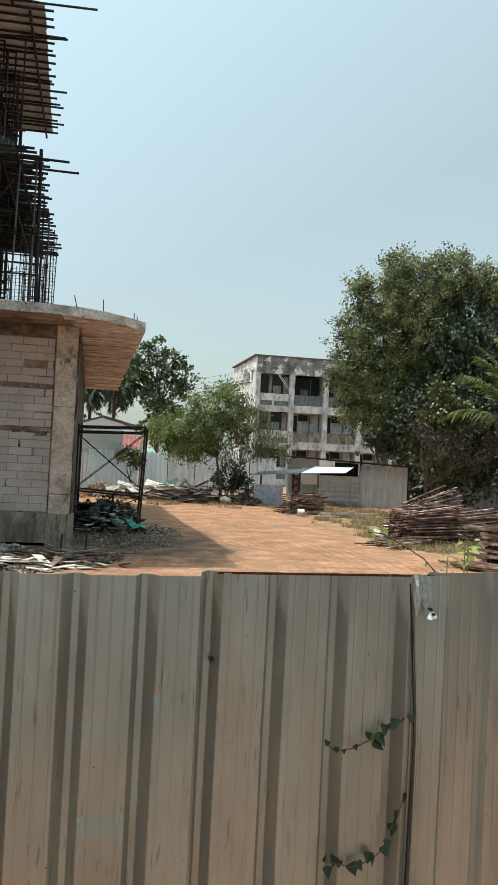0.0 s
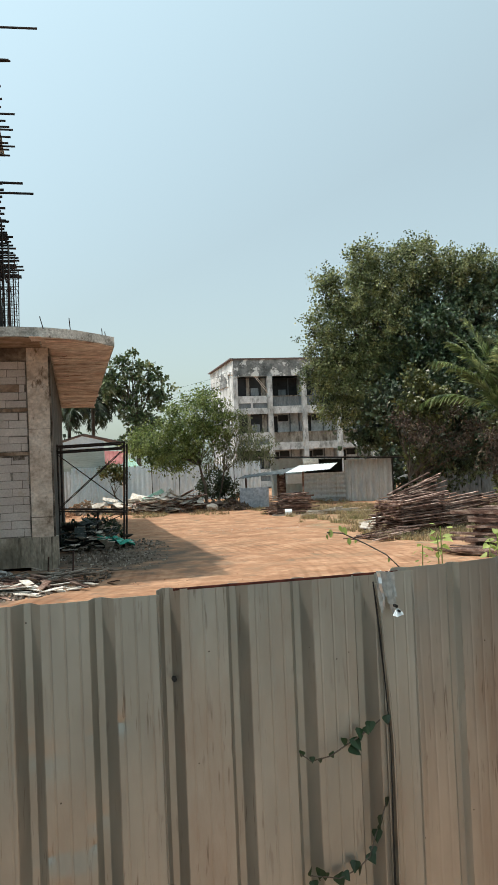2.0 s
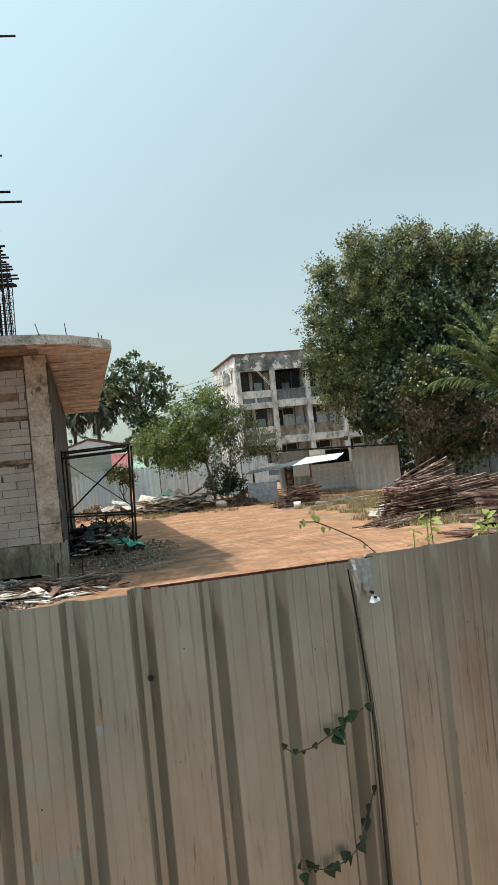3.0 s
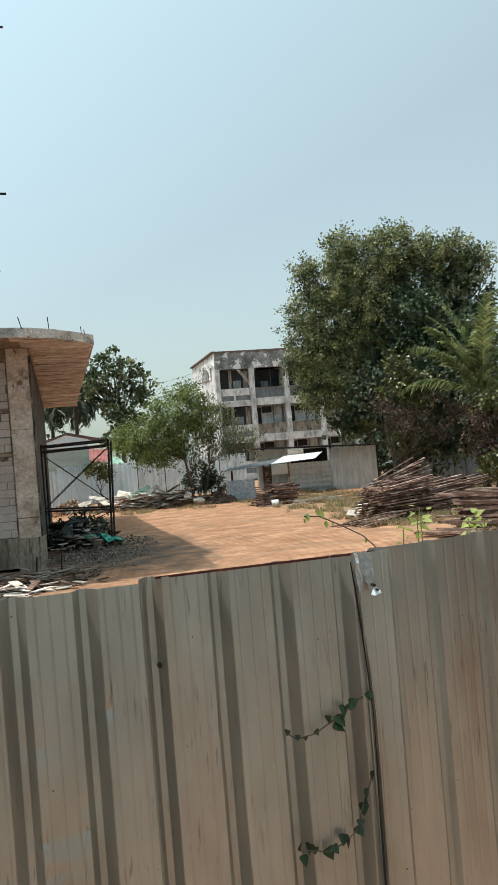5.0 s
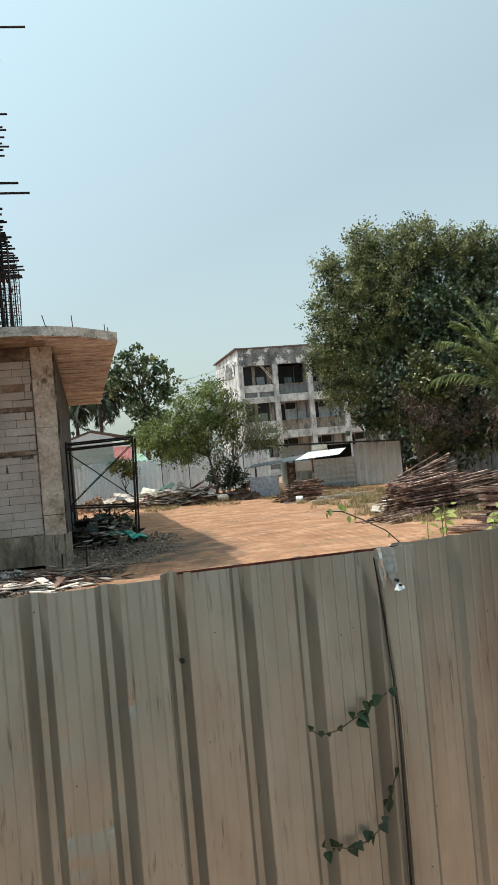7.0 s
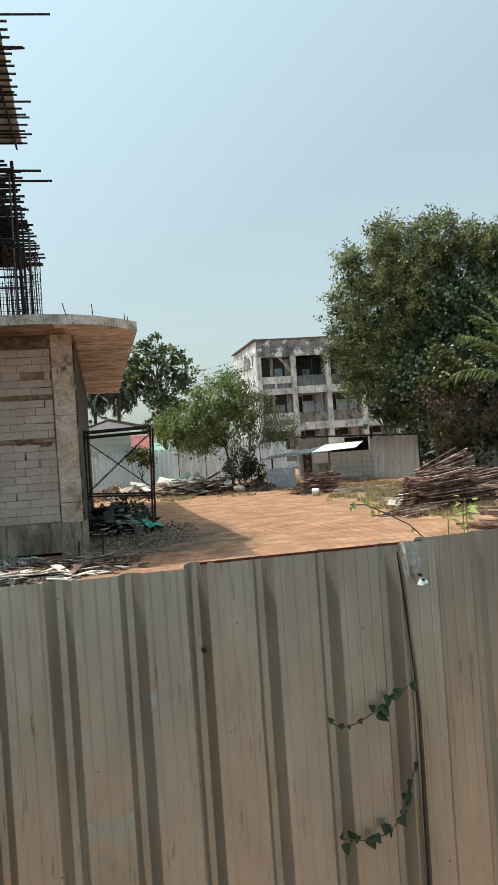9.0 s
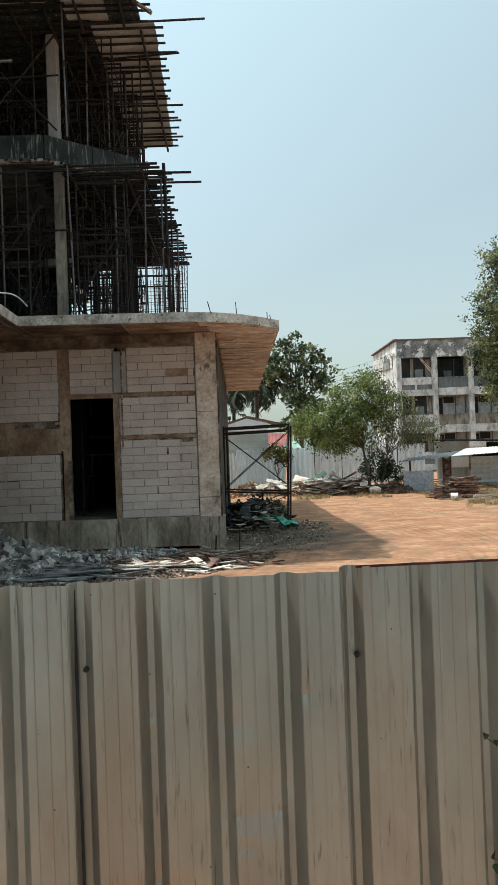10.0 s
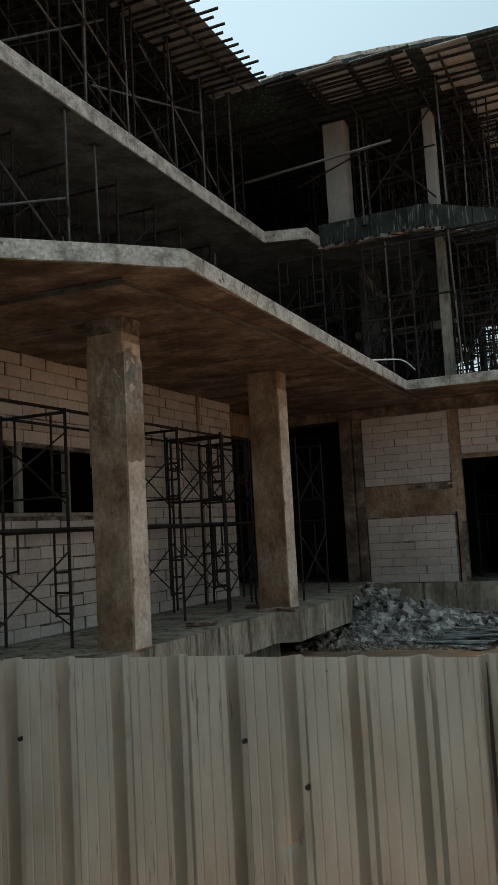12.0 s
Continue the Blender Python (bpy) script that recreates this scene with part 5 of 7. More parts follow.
bmesh.ops.delete(flap, geom=[v for v in flap.verts if not v.link_faces], context="VERTS")
flap.normal_update()
bmesh.ops.solidify(flap, geom=list(flap.faces), thickness=0.002)
part("torn_corner", flap, M_TORN, fence, "crumpled torn sheet corner")
sliver = bmesh.new()
edge = [(0.898 + 0.003 * k + 0.002 * math.sin(k * 1.7), 2.470 + 0.002 * math.sin(k * 2.1), 2.004 - 0.015 * k, 0.011 - 0.0011 * k) for k in range(8)]
pairs = [(sliver.verts.new((x, y, z)), sliver.verts.new((x + w, y - 0.004, z - 0.002))) for x, y, z, w in edge]
for (p, q), (r, t) in zip(pairs, pairs[1:]):
    sliver.faces.new((p, r, t, q))
sliver.normal_update()
bmesh.ops.solidify(sliver, geom=list(sliver.faces), thickness=0.0015)
part("tear", sliver, M_BARE, fence, "bright bent sliver of torn metal")
washer = bmesh.new()
tri = [washer.verts.new(p) for p in ((0.938, 2.452, 1.876), (0.950, 2.448, 1.872), (0.972, 2.454, 1.877), (0.970, 2.456, 1.884), (0.957, 2.458, 1.897), (0.950, 2.458, 1.894))]
washer.faces.new(tri)
washer.normal_update()
bmesh.ops.solidify(washer, geom=list(washer.faces), thickness=0.004)
part("tear", washer, M_WHITE, fence, "bright bent metal tear")
part("bolt", rods([((0.957, 2.456, 1.889), (0.957, 2.443, 1.889))], 0.0035, 7), M_RUBBER, fence, "small dark screw in the tear")
part("bolt", rods([((0.950, 2.47, 1.903), (0.950, 2.450, 1.903))], 0.005, 7), M_RUBBER, fence, "small dark screw in the tear")


def gap(points, depth):
    """A black strip for the shade in an open lap, of changing width behind the sheet's edge, points (x, z, width)."""
    bm = bmesh.new()
    rows = [(bm.verts.new((x - w / 2, depth(x), z)), bm.verts.new((x + w / 2, depth(x), z))) for x, z, w in points]
    for (p, q), (r, t) in zip(rows, rows[1:]):
        bm.faces.new((p, r, t, q))
    bm.normal_update()
    bmesh.ops.solidify(bm, geom=list(bm.faces), thickness=0.003)
    return bm


part("lap_shade_strip", gap([(0.893, 1.975, 0.003), (0.900, 1.90, 0.005), (0.908, 1.80, 0.005), (0.918, 1.65, 0.003), (0.926, 1.50, 0.002), (0.924, 1.35, 0.003), (0.921, 1.2, 0.005), (0.918, 0.9, 0.007), (0.912, 0.1, 0.007)], lambda x: 2.487), M_RUBBER, fence, "black strip for the shade in the open torn lap")
fold = bmesh.new()
line = [(0.902, 1.97, 0.004), (0.908, 1.90, 0.008), (0.914, 1.80, 0.010), (0.925, 1.65, 0.012), (0.932, 1.50, 0.016), (0.932, 1.35, 0.016), (0.931, 1.2, 0.015), (0.929, 0.9, 0.014), (0.924, 0.1, 0.014)]
turned = [[fold.verts.new((x + w * u, 2.482 - 0.010 * math.sin(math.pi * u) + 0.030 * u, z)) for u in (0, 0.25, 0.5, 0.75, 1.0, 1.6)] for x, z, w in line]
for a, b in zip(turned, turned[1:]):
    for k in range(5):
        fold.faces.new((a[k], b[k], b[k + 1], a[k + 1]))
fold.normal_update()
bmesh.ops.solidify(fold, geom=list(fold.faces), thickness=0.0012)
part("folded_edge", fold, M_FENCE, fence, "rolled edge of the torn sheet")
part("lap_shade_strip", gap([(-0.503, 1.97, 0.002), (-0.503, 1.9, 0.005), (-0.504, 1.75, 0.010), (-0.503, 1.5, 0.007), (-0.502, 1.2, 0.008), (-0.501, 0.1, 0.008)], lambda x: 2.445 + 0.071 * x - 0.004), M_RUBBER, fence, "black strip for the shade in an open sheet lap")
for k in range(-1, 1):
    x0 = 0.281 + 0.76 * k
    part("rust_edge", beam(bmesh.new(), (x0 + 0.01, 2.449 + 0.071 * x0 - 0.006, 1.985 + (0.012 if k == 0 else 0)), (x0 + 0.70, 2.449 + 0.071 * (x0 + 0.7) - 0.006, 1.985 + (0.012 if k == 0 else 0)), 0.004, 0.007), M_RIM, fence, "thin rusty cut edge") if k == 0 else None
for z in (1.7, 0.6):
    part("rail", beam(bmesh.new(), (-3.6, 2.445 - 0.071 * 3.6 + 0.075, z), (0.95, 2.445 + 0.071 * 0.95 + 0.075, z), 0.04, 0.04), M_RUST, fence, "rusty steel rail behind the sheets")
for x in (-3.4, -1.6, 0.1):
    part("post", boxes((x, x + 0.06, 2.545 + 0.071 * x, 2.605 + 0.071 * x, -0.1, 1.95)), M_RUST, fence, "rusty steel post behind the sheets")


def leaf_shape(bm, at, size, yaw, pitch, roll, kind="ivy"):
    """A lobed or pointed leaf with a fold along its middle."""
    outline = {"ivy": ((0, -0.02), (0.20, -0.20), (0.44, -0.18), (0.57, 0.04), (0.46, 0.28), (0.36, 0.48), (0.18, 0.74), (0, 1.0)), "oval": ((0, 0), (0.22, 0.22), (0.3, 0.5), (0.2, 0.8), (0, 1.05))}[kind]
    m = Matrix.Translation(at) @ Euler((pitch, roll, yaw)).to_matrix().to_4x4()
    mid = [bm.verts.new(m @ Vector((0, v * size, 0.0))) for _, v in outline]
    for s in (-1, 1):
        side = [bm.verts.new(m @ Vector((s * u * size, v * size, 0.16 * u * size))) for u, v in outline[1:-1]]
        ring = [mid[0], *side, mid[-1]]
        for a in range(len(ring) - 1):
            f = [mid[a], ring[a], ring[a + 1], mid[a + 1]]
            u = []
            [u.append(v) for v in f if v not in u]
            if len(u) > 2:
                bm.faces.new(u if s > 0 else u[::-1])


def vine(name, label, path, leaves, size, material, seed, kind="ivy"):
    rng = random.Random(seed)
    t = thing(name, label, "vine", at=path[0])
    st = bmesh.new()
    rings = []
    for k, p in enumerate(path):
        way = (Vector(path[min(k + 1, len(path) - 1)]) - Vector(path[max(k - 1, 0)])).normalized()
        u = way.orthogonal().normalized()
        rings.append([st.verts.new(Vector(p) + 0.0022 * (math.cos(a) * u + math.sin(a) * way.cross(u))) for a in (0, 1.26, 2.51, 3.77, 5.03)])
    for a, b in zip(rings, rings[1:]):
        near = min(range(5), key=lambda i: (a[0].co - b[i].co).length)
        for i in range(5):
            st.faces.new((a[i], a[(i + 1) % 5], b[(near + i + 1) % 5], b[(near + i) % 5]))
    part("stem", st, M_BARK, t)
    for p, s in leaves:
        bm = bmesh.new()
        leaf_shape(bm, p, size * s, rng.uniform(-0.9, 0.9), radians(-100) + rng.uniform(-0.5, 0.4), rng.uniform(-0.5, 0.5), kind)
        part("leaf", bm, material, t)
    return t


def on_fence(x, z, off=0.03):
    return (x, 2.445 + 0.071 * x - off, z)


vine("creeper", "dark green ivy sprig growing through the fence joint", [on_fence(*p) for p in ((0.64, 1.50), (0.672, 1.475), (0.73, 1.482), (0.777, 1.505), (0.82, 1.525), (0.865, 1.55), (0.93, 1.565, -0.02))],
     [(on_fence(0.645, 1.505), 0.5), (on_fence(0.675, 1.485), 0.45), (on_fence(0.735, 1.49), 0.5), (on_fence(0.775, 1.525), 0.6), (on_fence(0.81, 1.52), 1.05), (on_fence(0.828, 1.545), 0.9), (on_fence(0.80, 1.50), 1.0), (on_fence(0.70, 1.478), 0.4), (on_fence(0.845, 1.55), 0.6), (on_fence(0.86, 1.562), 0.8), (on_fence(0.912, 1.575), 0.7)], 0.036, M_LEAF_VINE, 1)
vine("creeper", "dark green ivy sprig hanging low on the fence", [on_fence(*p) for p in ((0.655, 1.15), (0.70, 1.14), (0.742, 1.128), (0.80, 1.145), (0.84, 1.175), (0.862, 1.235), (0.885, 1.285), (0.935, 1.35, -0.02))],
     [(on_fence(0.655, 1.165), 0.7), (on_fence(0.685, 1.16), 0.8), (on_fence(0.665, 1.13), 0.8), (on_fence(0.742, 1.135), 0.95), (on_fence(0.795, 1.165), 0.8), (on_fence(0.812, 1.15), 0.8), (on_fence(0.842, 1.18), 0.8), (on_fence(0.865, 1.245), 0.9), (on_fence(0.70, 1.148), 0.6), (on_fence(0.76, 1.14), 0.7), (on_fence(0.852, 1.20), 0.6), (on_fence(0.875, 1.262), 0.7), (on_fence(0.882, 1.285), 0.85), (on_fence(0.905, 1.335), 0.7)], 0.037, M_LEAF_VINE, 2)
vine("creeper", "thin green tendril reaching over the fence top", [(1.05, 2.62, 1.93), (1.02, 2.6, 2.0), (0.98, 2.6, 2.04), (0.91, 2.6, 2.08), (0.84, 2.6, 2.115), (0.79, 2.6, 2.12)],
     [((0.80, 2.6, 2.13), 0.9), ((0.83, 2.6, 2.14), 0.8), ((0.845, 2.6, 2.135), 0.9), ((0.86, 2.6, 2.10), 0.8), ((0.79, 2.6, 2.115), 0.6), ((0.885, 2.6, 2.095), 0.5), ((0.99, 2.6, 2.03), 0.5), ((1.0, 2.6, 2.0), 0.5)], 0.03, M_LEAF_WEED, 3, "oval")


# ---- plants ----
def leaf_cloud(centres, per, spread, size, seed, droop=0.0, aspect=0.45, ways=None, twig=0.0):
    """Many small folded leaves round the given clump centres, strung along twigs where ways are given: vertices and faces."""
    r = np.random.default_rng(seed)
    c = np.repeat(np.array(centres, float), per, 0)
    n = len(c)
    p = c + r.normal(0, 1, (n, 3)) * spread
    d = r.normal(0, 1, (n, 3))
    d[:, 2] -= droop
    if ways is not None:
        w = np.repeat(np.array(ways, float), per, 0)
        s = r.uniform(-0.6, 1.0, n)[:, None]
        p += w * s * twig
        p[:, 2] -= (np.maximum(s[:, 0], 0) ** 2) * twig * 0.3
        d += w * 0.9
    d /= np.linalg.norm(d, axis=1, keepdims=True)
    s = np.cross(d, r.normal(0, 1, (n, 3)))
    s /= np.linalg.norm(s, axis=1, keepdims=True) + 1e-9
    L = (size * r.uniform(0.6, 1.35, n))[:, None]
    nrm = np.cross(d, s)
    v = np.stack([p, p + d * L * 0.5 + s * L * aspect + nrm * L * 0.1, p + d * L, p + d * L * 0.5 - s * L * aspect + nrm * L * 0.1], 1).reshape(-1, 3)
    f = np.arange(n * 4).reshape(-1, 4)
    return v.tolist(), f.tolist()


def clumps(lobes, count, seed, shell=0.55, ways=False):
    """Clump centres inside a set of lobes (x, y, z, rx, ry, rz), most of them near the surface, weighted by size; with ways also the way out of the lobe."""
    r = np.random.default_rng(seed)
    w = np.array([l[3] * l[4] * l[5] for l in lobes]) ** 0.75
    out, way = [], []
    for i in r.choice(len(lobes), count, p=w / w.sum()):
        x, y, z, rx, ry, rz = lobes[i]
        d = r.normal(0, 1, 3)
        d /= np.linalg.norm(d)
        k = r.uniform(shell, 1.0) ** 0.5 * (1 + 0.13 * r.normal())
        out.append((x + d[0] * rx * k, y + d[1] * ry * k, z + d[2] * rz * k))
        g = d + r.normal(0, 0.45, 3)
        way.append(g / np.linalg.norm(g))
    return (out, way) if ways else out


def tree(name, label, base, trunk_r, lobes, count, per, spread, size, material, seed, droop=0.2, limbs=9, aspect=0.42, fork=0.35, twig=0.0, shell=0.55):
    r = random.Random(seed)
    t = thing(name, label, "tree", at=base)
    b = Vector(base)
    top = Vector(lobes[0][:3])
    bm = bmesh.new()
    split = b.lerp(top, fork) + Vector((r.uniform(-0.2, 0.2), r.uniform(-0.2, 0.2), 0))
    rod(bm, b - Vector((0, 0, 0.2)), b.lerp(split, 0.5) + Vector((0.08, 0, 0)), trunk_r * 1.15, 9, trunk_r * 0.95)
    rod(bm, b.lerp(split, 0.5) + Vector((0.08, 0, 0)), split, trunk_r * 0.95, 9, trunk_r * 0.75)
    part("trunk", bm, M_BARK, t)
    for k in range(limbs):
        lm = bmesh.new()
        lobe = lobes[k % len(lobes)]
        goal = Vector(lobe[:3]) + Vector((r.uniform(-0.6, 0.6) * lobe[3], r.uniform(-0.6, 0.6) * lobe[4], r.uniform(-0.2, 0.7) * lobe[5]))
        line = [split]
        for s in range(4):
            line.append(split.lerp(goal, (s + 1) / 4) + Vector((r.uniform(-1, 1), r.uniform(-1, 1), r.uniform(0, 1))) * 0.12 * (goal - split).length * (0.5 if s < 3 else 0))
        way = (goal - split).normalized()
        u = way.orthogonal().normalized()
        w = way.cross(u)
        rings = []
        for s, q in enumerate(line):
            rad = trunk_r * 0.5 * 0.68 ** s
            rings.append([lm.verts.new(q + rad * (math.cos(h * 1.2566) * u + math.sin(h * 1.2566) * w)) for h in range(5)])
        for lo, hi in zip(rings, rings[1:]):
            for h in range(5):
                lm.faces.new((lo[h], lo[(h + 1) % 5], hi[(h + 1) % 5], hi[h]))
        for ring, q in zip(rings[1:], line[1:]):
            for h in (0, 2):
                tip = lm.verts.new(q + Vector((r.uniform(-1, 1), r.uniform(-1, 1), r.uniform(-0.2, 0.8))) * lobe[3] * 0.45)
                third = lm.verts.new(ring[h].co.lerp(ring[h + 1].co, 0.5) + way * 0.6 * (ring[h].co - q).length)
                for f in ((ring[h], ring[h + 1], tip), (ring[h + 1], third, tip), (third, ring[h], tip)):
                    lm.faces.new(f)
        part("limb", lm, M_BARK, t)
    centres, ways = clumps(lobes, count, seed, shell, True)
    v, f = leaf_cloud(centres, per, spread, size, seed + 1, droop, aspect, ways if twig else None, twig)
    part_ob = raw("crown", v, f, material, t)
    tagged(part_ob, kind="stuff")
    return t


tree("broad_tree", "large dark green broadleaf tree with glossy leaves behind the timber stacks", (17.6, 41.0, 0), 0.34,
     [(17.8, 41.0, 7.4, 3.6, 2.4, 3.3), (20.3, 41, 6.6, 2.3, 2.2, 2.8), (21.4, 41, 9.6, 1.4, 1.5, 1.5), (20.4, 40.6, 11.0, 1.5, 1.3, 1.0), (18.6, 40.3, 10.6, 1.5, 1.2, 1.2), (16.4, 39.6, 5.0, 1.9, 1.5, 2.0), (18.2, 39.2, 3.6, 2.4, 1.6, 2.2),
      (15.0, 39.8, 4.6, 1.2, 1.0, 1.4), (17.2, 38.9, 8.6, 1.5, 0.8, 1.1), (18.9, 38.9, 7.6, 1.5, 0.8, 1.3), (16.0, 39.2, 7.0, 1.3, 0.8, 1.1), (14.2, 40.3, 3.9, 0.8, 0.8, 0.9)], 1750, 40, 0.13, 0.19, M_LEAF_BIG, 5, 0.3, 20, 0.36, 0.3, 0.34)
tree("feathery_tree", "tall olive-green tree with sprays reaching over its neighbour", (17.9, 41.6, 0), 0.22,
     [(14.6, 40.0, 8.6, 2.2, 1.6, 2.4), (15.4, 39.5, 4.6, 0.9, 0.7, 1.1), (13.2, 39.6, 6.6, 1.7, 1.2, 1.6), (13.4, 39.6, 10.3, 1.3, 1.1, 1.1), (15.6, 39.8, 11.3, 1.6, 1.2, 1.1), (17.2, 39.8, 12.1, 1.3, 1.0, 0.9), (18.9, 39.8, 11.8, 1.2, 1.0, 0.8), (14.3, 39.6, 12.1, 0.8, 0.8, 0.7),
      (12.1, 39.6, 8.2, 0.9, 0.8, 0.7), (12.3, 39.6, 11.0, 0.55, 0.6, 0.55), (11.7, 39.6, 6.9, 0.6, 0.7, 0.8), (12.6, 39.5, 5.2, 0.9, 0.8, 0.9), (20.6, 39.9, 11.9, 0.9, 0.9, 0.6), (11.6, 39.6, 9.3, 0.4, 0.5, 0.3), (16.5, 39.9, 12.9, 0.6, 0.6, 0.4), (21.9, 40.0, 11.4, 0.6, 0.7, 0.5)],
     1400, 52, 0.13, 0.13, M_LEAF_FEATHER, 25, 0.7, 24, 0.30, 0.4, 0.58)
layers = [(4.2, 60, 10.1, 0.7, 0.8, 0.45), (3.4, 60, 9.5, 0.9, 0.9, 0.4), (5.1, 60, 9.2, 0.9, 0.9, 0.4), (2.6, 60, 8.6, 0.9, 0.9, 0.4), (5.9, 60, 8.3, 0.9, 0.9, 0.45), (4.3, 60, 8.5, 0.9, 0.9, 0.5),
          (3.2, 60, 7.6, 1.0, 1.0, 0.4), (5.3, 60, 7.3, 1.1, 1.0, 0.45), (6.3, 60, 7.4, 0.5, 0.6, 0.35), (4.0, 60, 6.6, 1.1, 1.0, 0.5), (5.6, 60, 6.3, 0.8, 0.8, 0.5), (4.8, 60, 5.5, 1.2, 1.0, 0.6), (4.0, 60, 4.4, 1.1, 0.9, 0.7)]
tree("tree", "dark layered tree past the canopy, leaf highlights put into its colour", (4.4, 61, 0), 0.18, layers, 190, 30, 0.13, 0.25, M_LEAF_LITTIP, 6, -0.2, 16, 0.34, 0.55, 0.30)
tree("young_tree", "small airy tree with drooping yellow-green foliage by the rubble", (6.75, 44.5, 0.3), 0.07, [(6.1, 44.4, 5.3, 1.2, 1.0, 0.75), (4.3, 44.4, 3.9, 1.3, 1.0, 0.75), (3.5, 44.4, 3.7, 0.7, 0.8, 0.6), (6.9, 44.4, 5.9, 0.7, 0.7, 0.5), (5.6, 44.4, 4.2, 1.2, 0.9, 0.7), (4.9, 44.4, 3.1, 1.0, 0.8, 0.45), (6.6, 44.4, 3.9, 1.0, 0.8, 0.6), (5.2, 44.4, 2.9, 1.3, 0.9, 0.5), (7.6, 44.4, 4.6, 0.8, 0.8, 0.6)],
     520, 34, 0.13, 0.15, M_LEAF_YOUNG, 7, 1.1, 14, 0.22, 0.42, 0.45)
tree("young_tree", "thin half-bare tree with hanging pods and sparse leaves", (7.3, 44.9, 0.3), 0.05, [(8.3, 44.6, 4.5, 0.9, 0.8, 0.8), (8.6, 44.6, 3.5, 1.1, 0.8, 0.9), (9.6, 44.6, 3.3, 0.8, 0.7, 0.7), (7.7, 44.6, 5.3, 0.6, 0.6, 0.5), (7.4, 44.6, 3.0, 0.9, 0.7, 0.5)],
     190, 26, 0.12, 0.15, M_LEAF_PODS, 27, 2.4, 16, 0.15, 0.42, 0.4)
tree("bush", "dense dark green bush under the young tree", (7.3, 45.6, 0.2), 0.05, [(7.3, 45.6, 1.4, 0.8, 0.7, 0.8), (8.0, 45.6, 1.0, 0.7, 0.6, 0.6)], 80, 26, 0.14, 0.13, M_LEAF_DARK, 8, 0.2, 5)
tree("bush", "green bush against the pale back fence", (2.4, 52, 0.2), 0.05, [(2.1, 52, 2.3, 0.6, 0.5, 0.4), (2.6, 52, 2.1, 0.5, 0.4, 0.6)], 40, 26, 0.13, 0.15, M_LEAF_OLIVE, 9, 0.2, 5)
tree("creeper_mass", "brown dried creepers hanging over green scrub", (13.6, 32.8, 0), 0.08, [(12.6, 32.4, 4.0, 0.45, 0.4, 0.35), (13.2, 32.4, 3.7, 0.5, 0.4, 0.5), (13.9, 32.3, 3.3, 0.35, 0.4, 0.7), (14.7, 32.2, 2.7, 0.35, 0.4, 0.8), (15.3, 32.2, 3.1, 0.4, 0.4, 0.4), (16.0, 32.2, 3.5, 0.4, 0.3, 0.3), (15.2, 32.4, 4.3, 0.4, 0.4, 0.4)],
     46, 26, 0.14, 0.19, M_LEAF_DRY, 10, 1.0, 12, 0.16, 0.4, 0.4)
tree("creeper_mass", "yellowish brown creeper heap by the site edge", (16.3, 30.6, 0), 0.09, [(16.0, 30.5, 3.1, 0.5, 0.5, 0.45), (16.6, 30.5, 2.6, 0.8, 0.6, 0.9), (18.0, 30.4, 2.2, 1.2, 0.7, 1.2), (15.8, 30.4, 2.2, 0.35, 0.4, 0.5)], 150, 28, 0.13, 0.16, M_LEAF_DRY, 14, 0.8, 8, 0.2, 0.4, 0.35)
tree("scrub", "bright olive leaves on top of the creeper heap", (16.6, 30.7, 0), 0.06, [(16.0, 30.4, 3.6, 0.5, 0.4, 0.3), (16.8, 30.4, 3.6, 0.6, 0.5, 0.35), (16.2, 30.0, 1.2, 0.5, 0.4, 0.6), (17.6, 30.0, 1.2, 1.0, 0.4, 0.7)], 90, 26, 0.14, 0.15, M_LEAF_OLIVE, 15, 0.4, 5)
tree("scrub", "olive green scrub beside the palm", (14.2, 33.4, 0), 0.08, [(13.9, 33.2, 5.5, 0.4, 0.4, 0.5), (14.3, 33.1, 4.9, 0.7, 0.5, 0.5), (15.2, 33.0, 4.6, 0.6, 0.5, 0.45), (13.6, 33.1, 4.5, 0.5, 0.5, 0.35), (14.4, 32.9, 3.9, 0.6, 0.5, 0.35), (13.8, 32.6, 2.5, 0.6, 0.5, 0.4)], 105, 26, 0.17, 0.16, M_LEAF_OLIVE, 11, 0.6, 9)
tree("scrub", "dark green thicket under the big tree", (15.6, 35.2, 0), 0.12, [(13.5, 35.0, 4.7, 0.9, 0.9, 0.9), (15.6, 35.0, 3.9, 1.7, 1.0, 1.7), (17.6, 34.6, 4.0, 1.8, 1.0, 1.8), (20.0, 34.4, 3.4, 2.0, 1.0, 2.4)], 330, 26, 0.24, 0.2, M_LEAF_DARK, 12, 0.5, 12)
hedge_v, hedge_f = leaf_cloud(clumps([(x, 48 + (x % 3), 1.9, 2.4, 1.2, 2.6) for x in range(20, 44, 3)] + [(x, 62, 2.4, 2.6, 1.5, 1.7) for x in range(-14, 1, 4)], 900, 12), 24, 0.5, 0.32, 13, 0.2)
tagged(raw("hedge", hedge_v, hedge_f, M_LEAF_DARK), "dark overgrown hedge along the site edge", "hedge", kind="stuff")


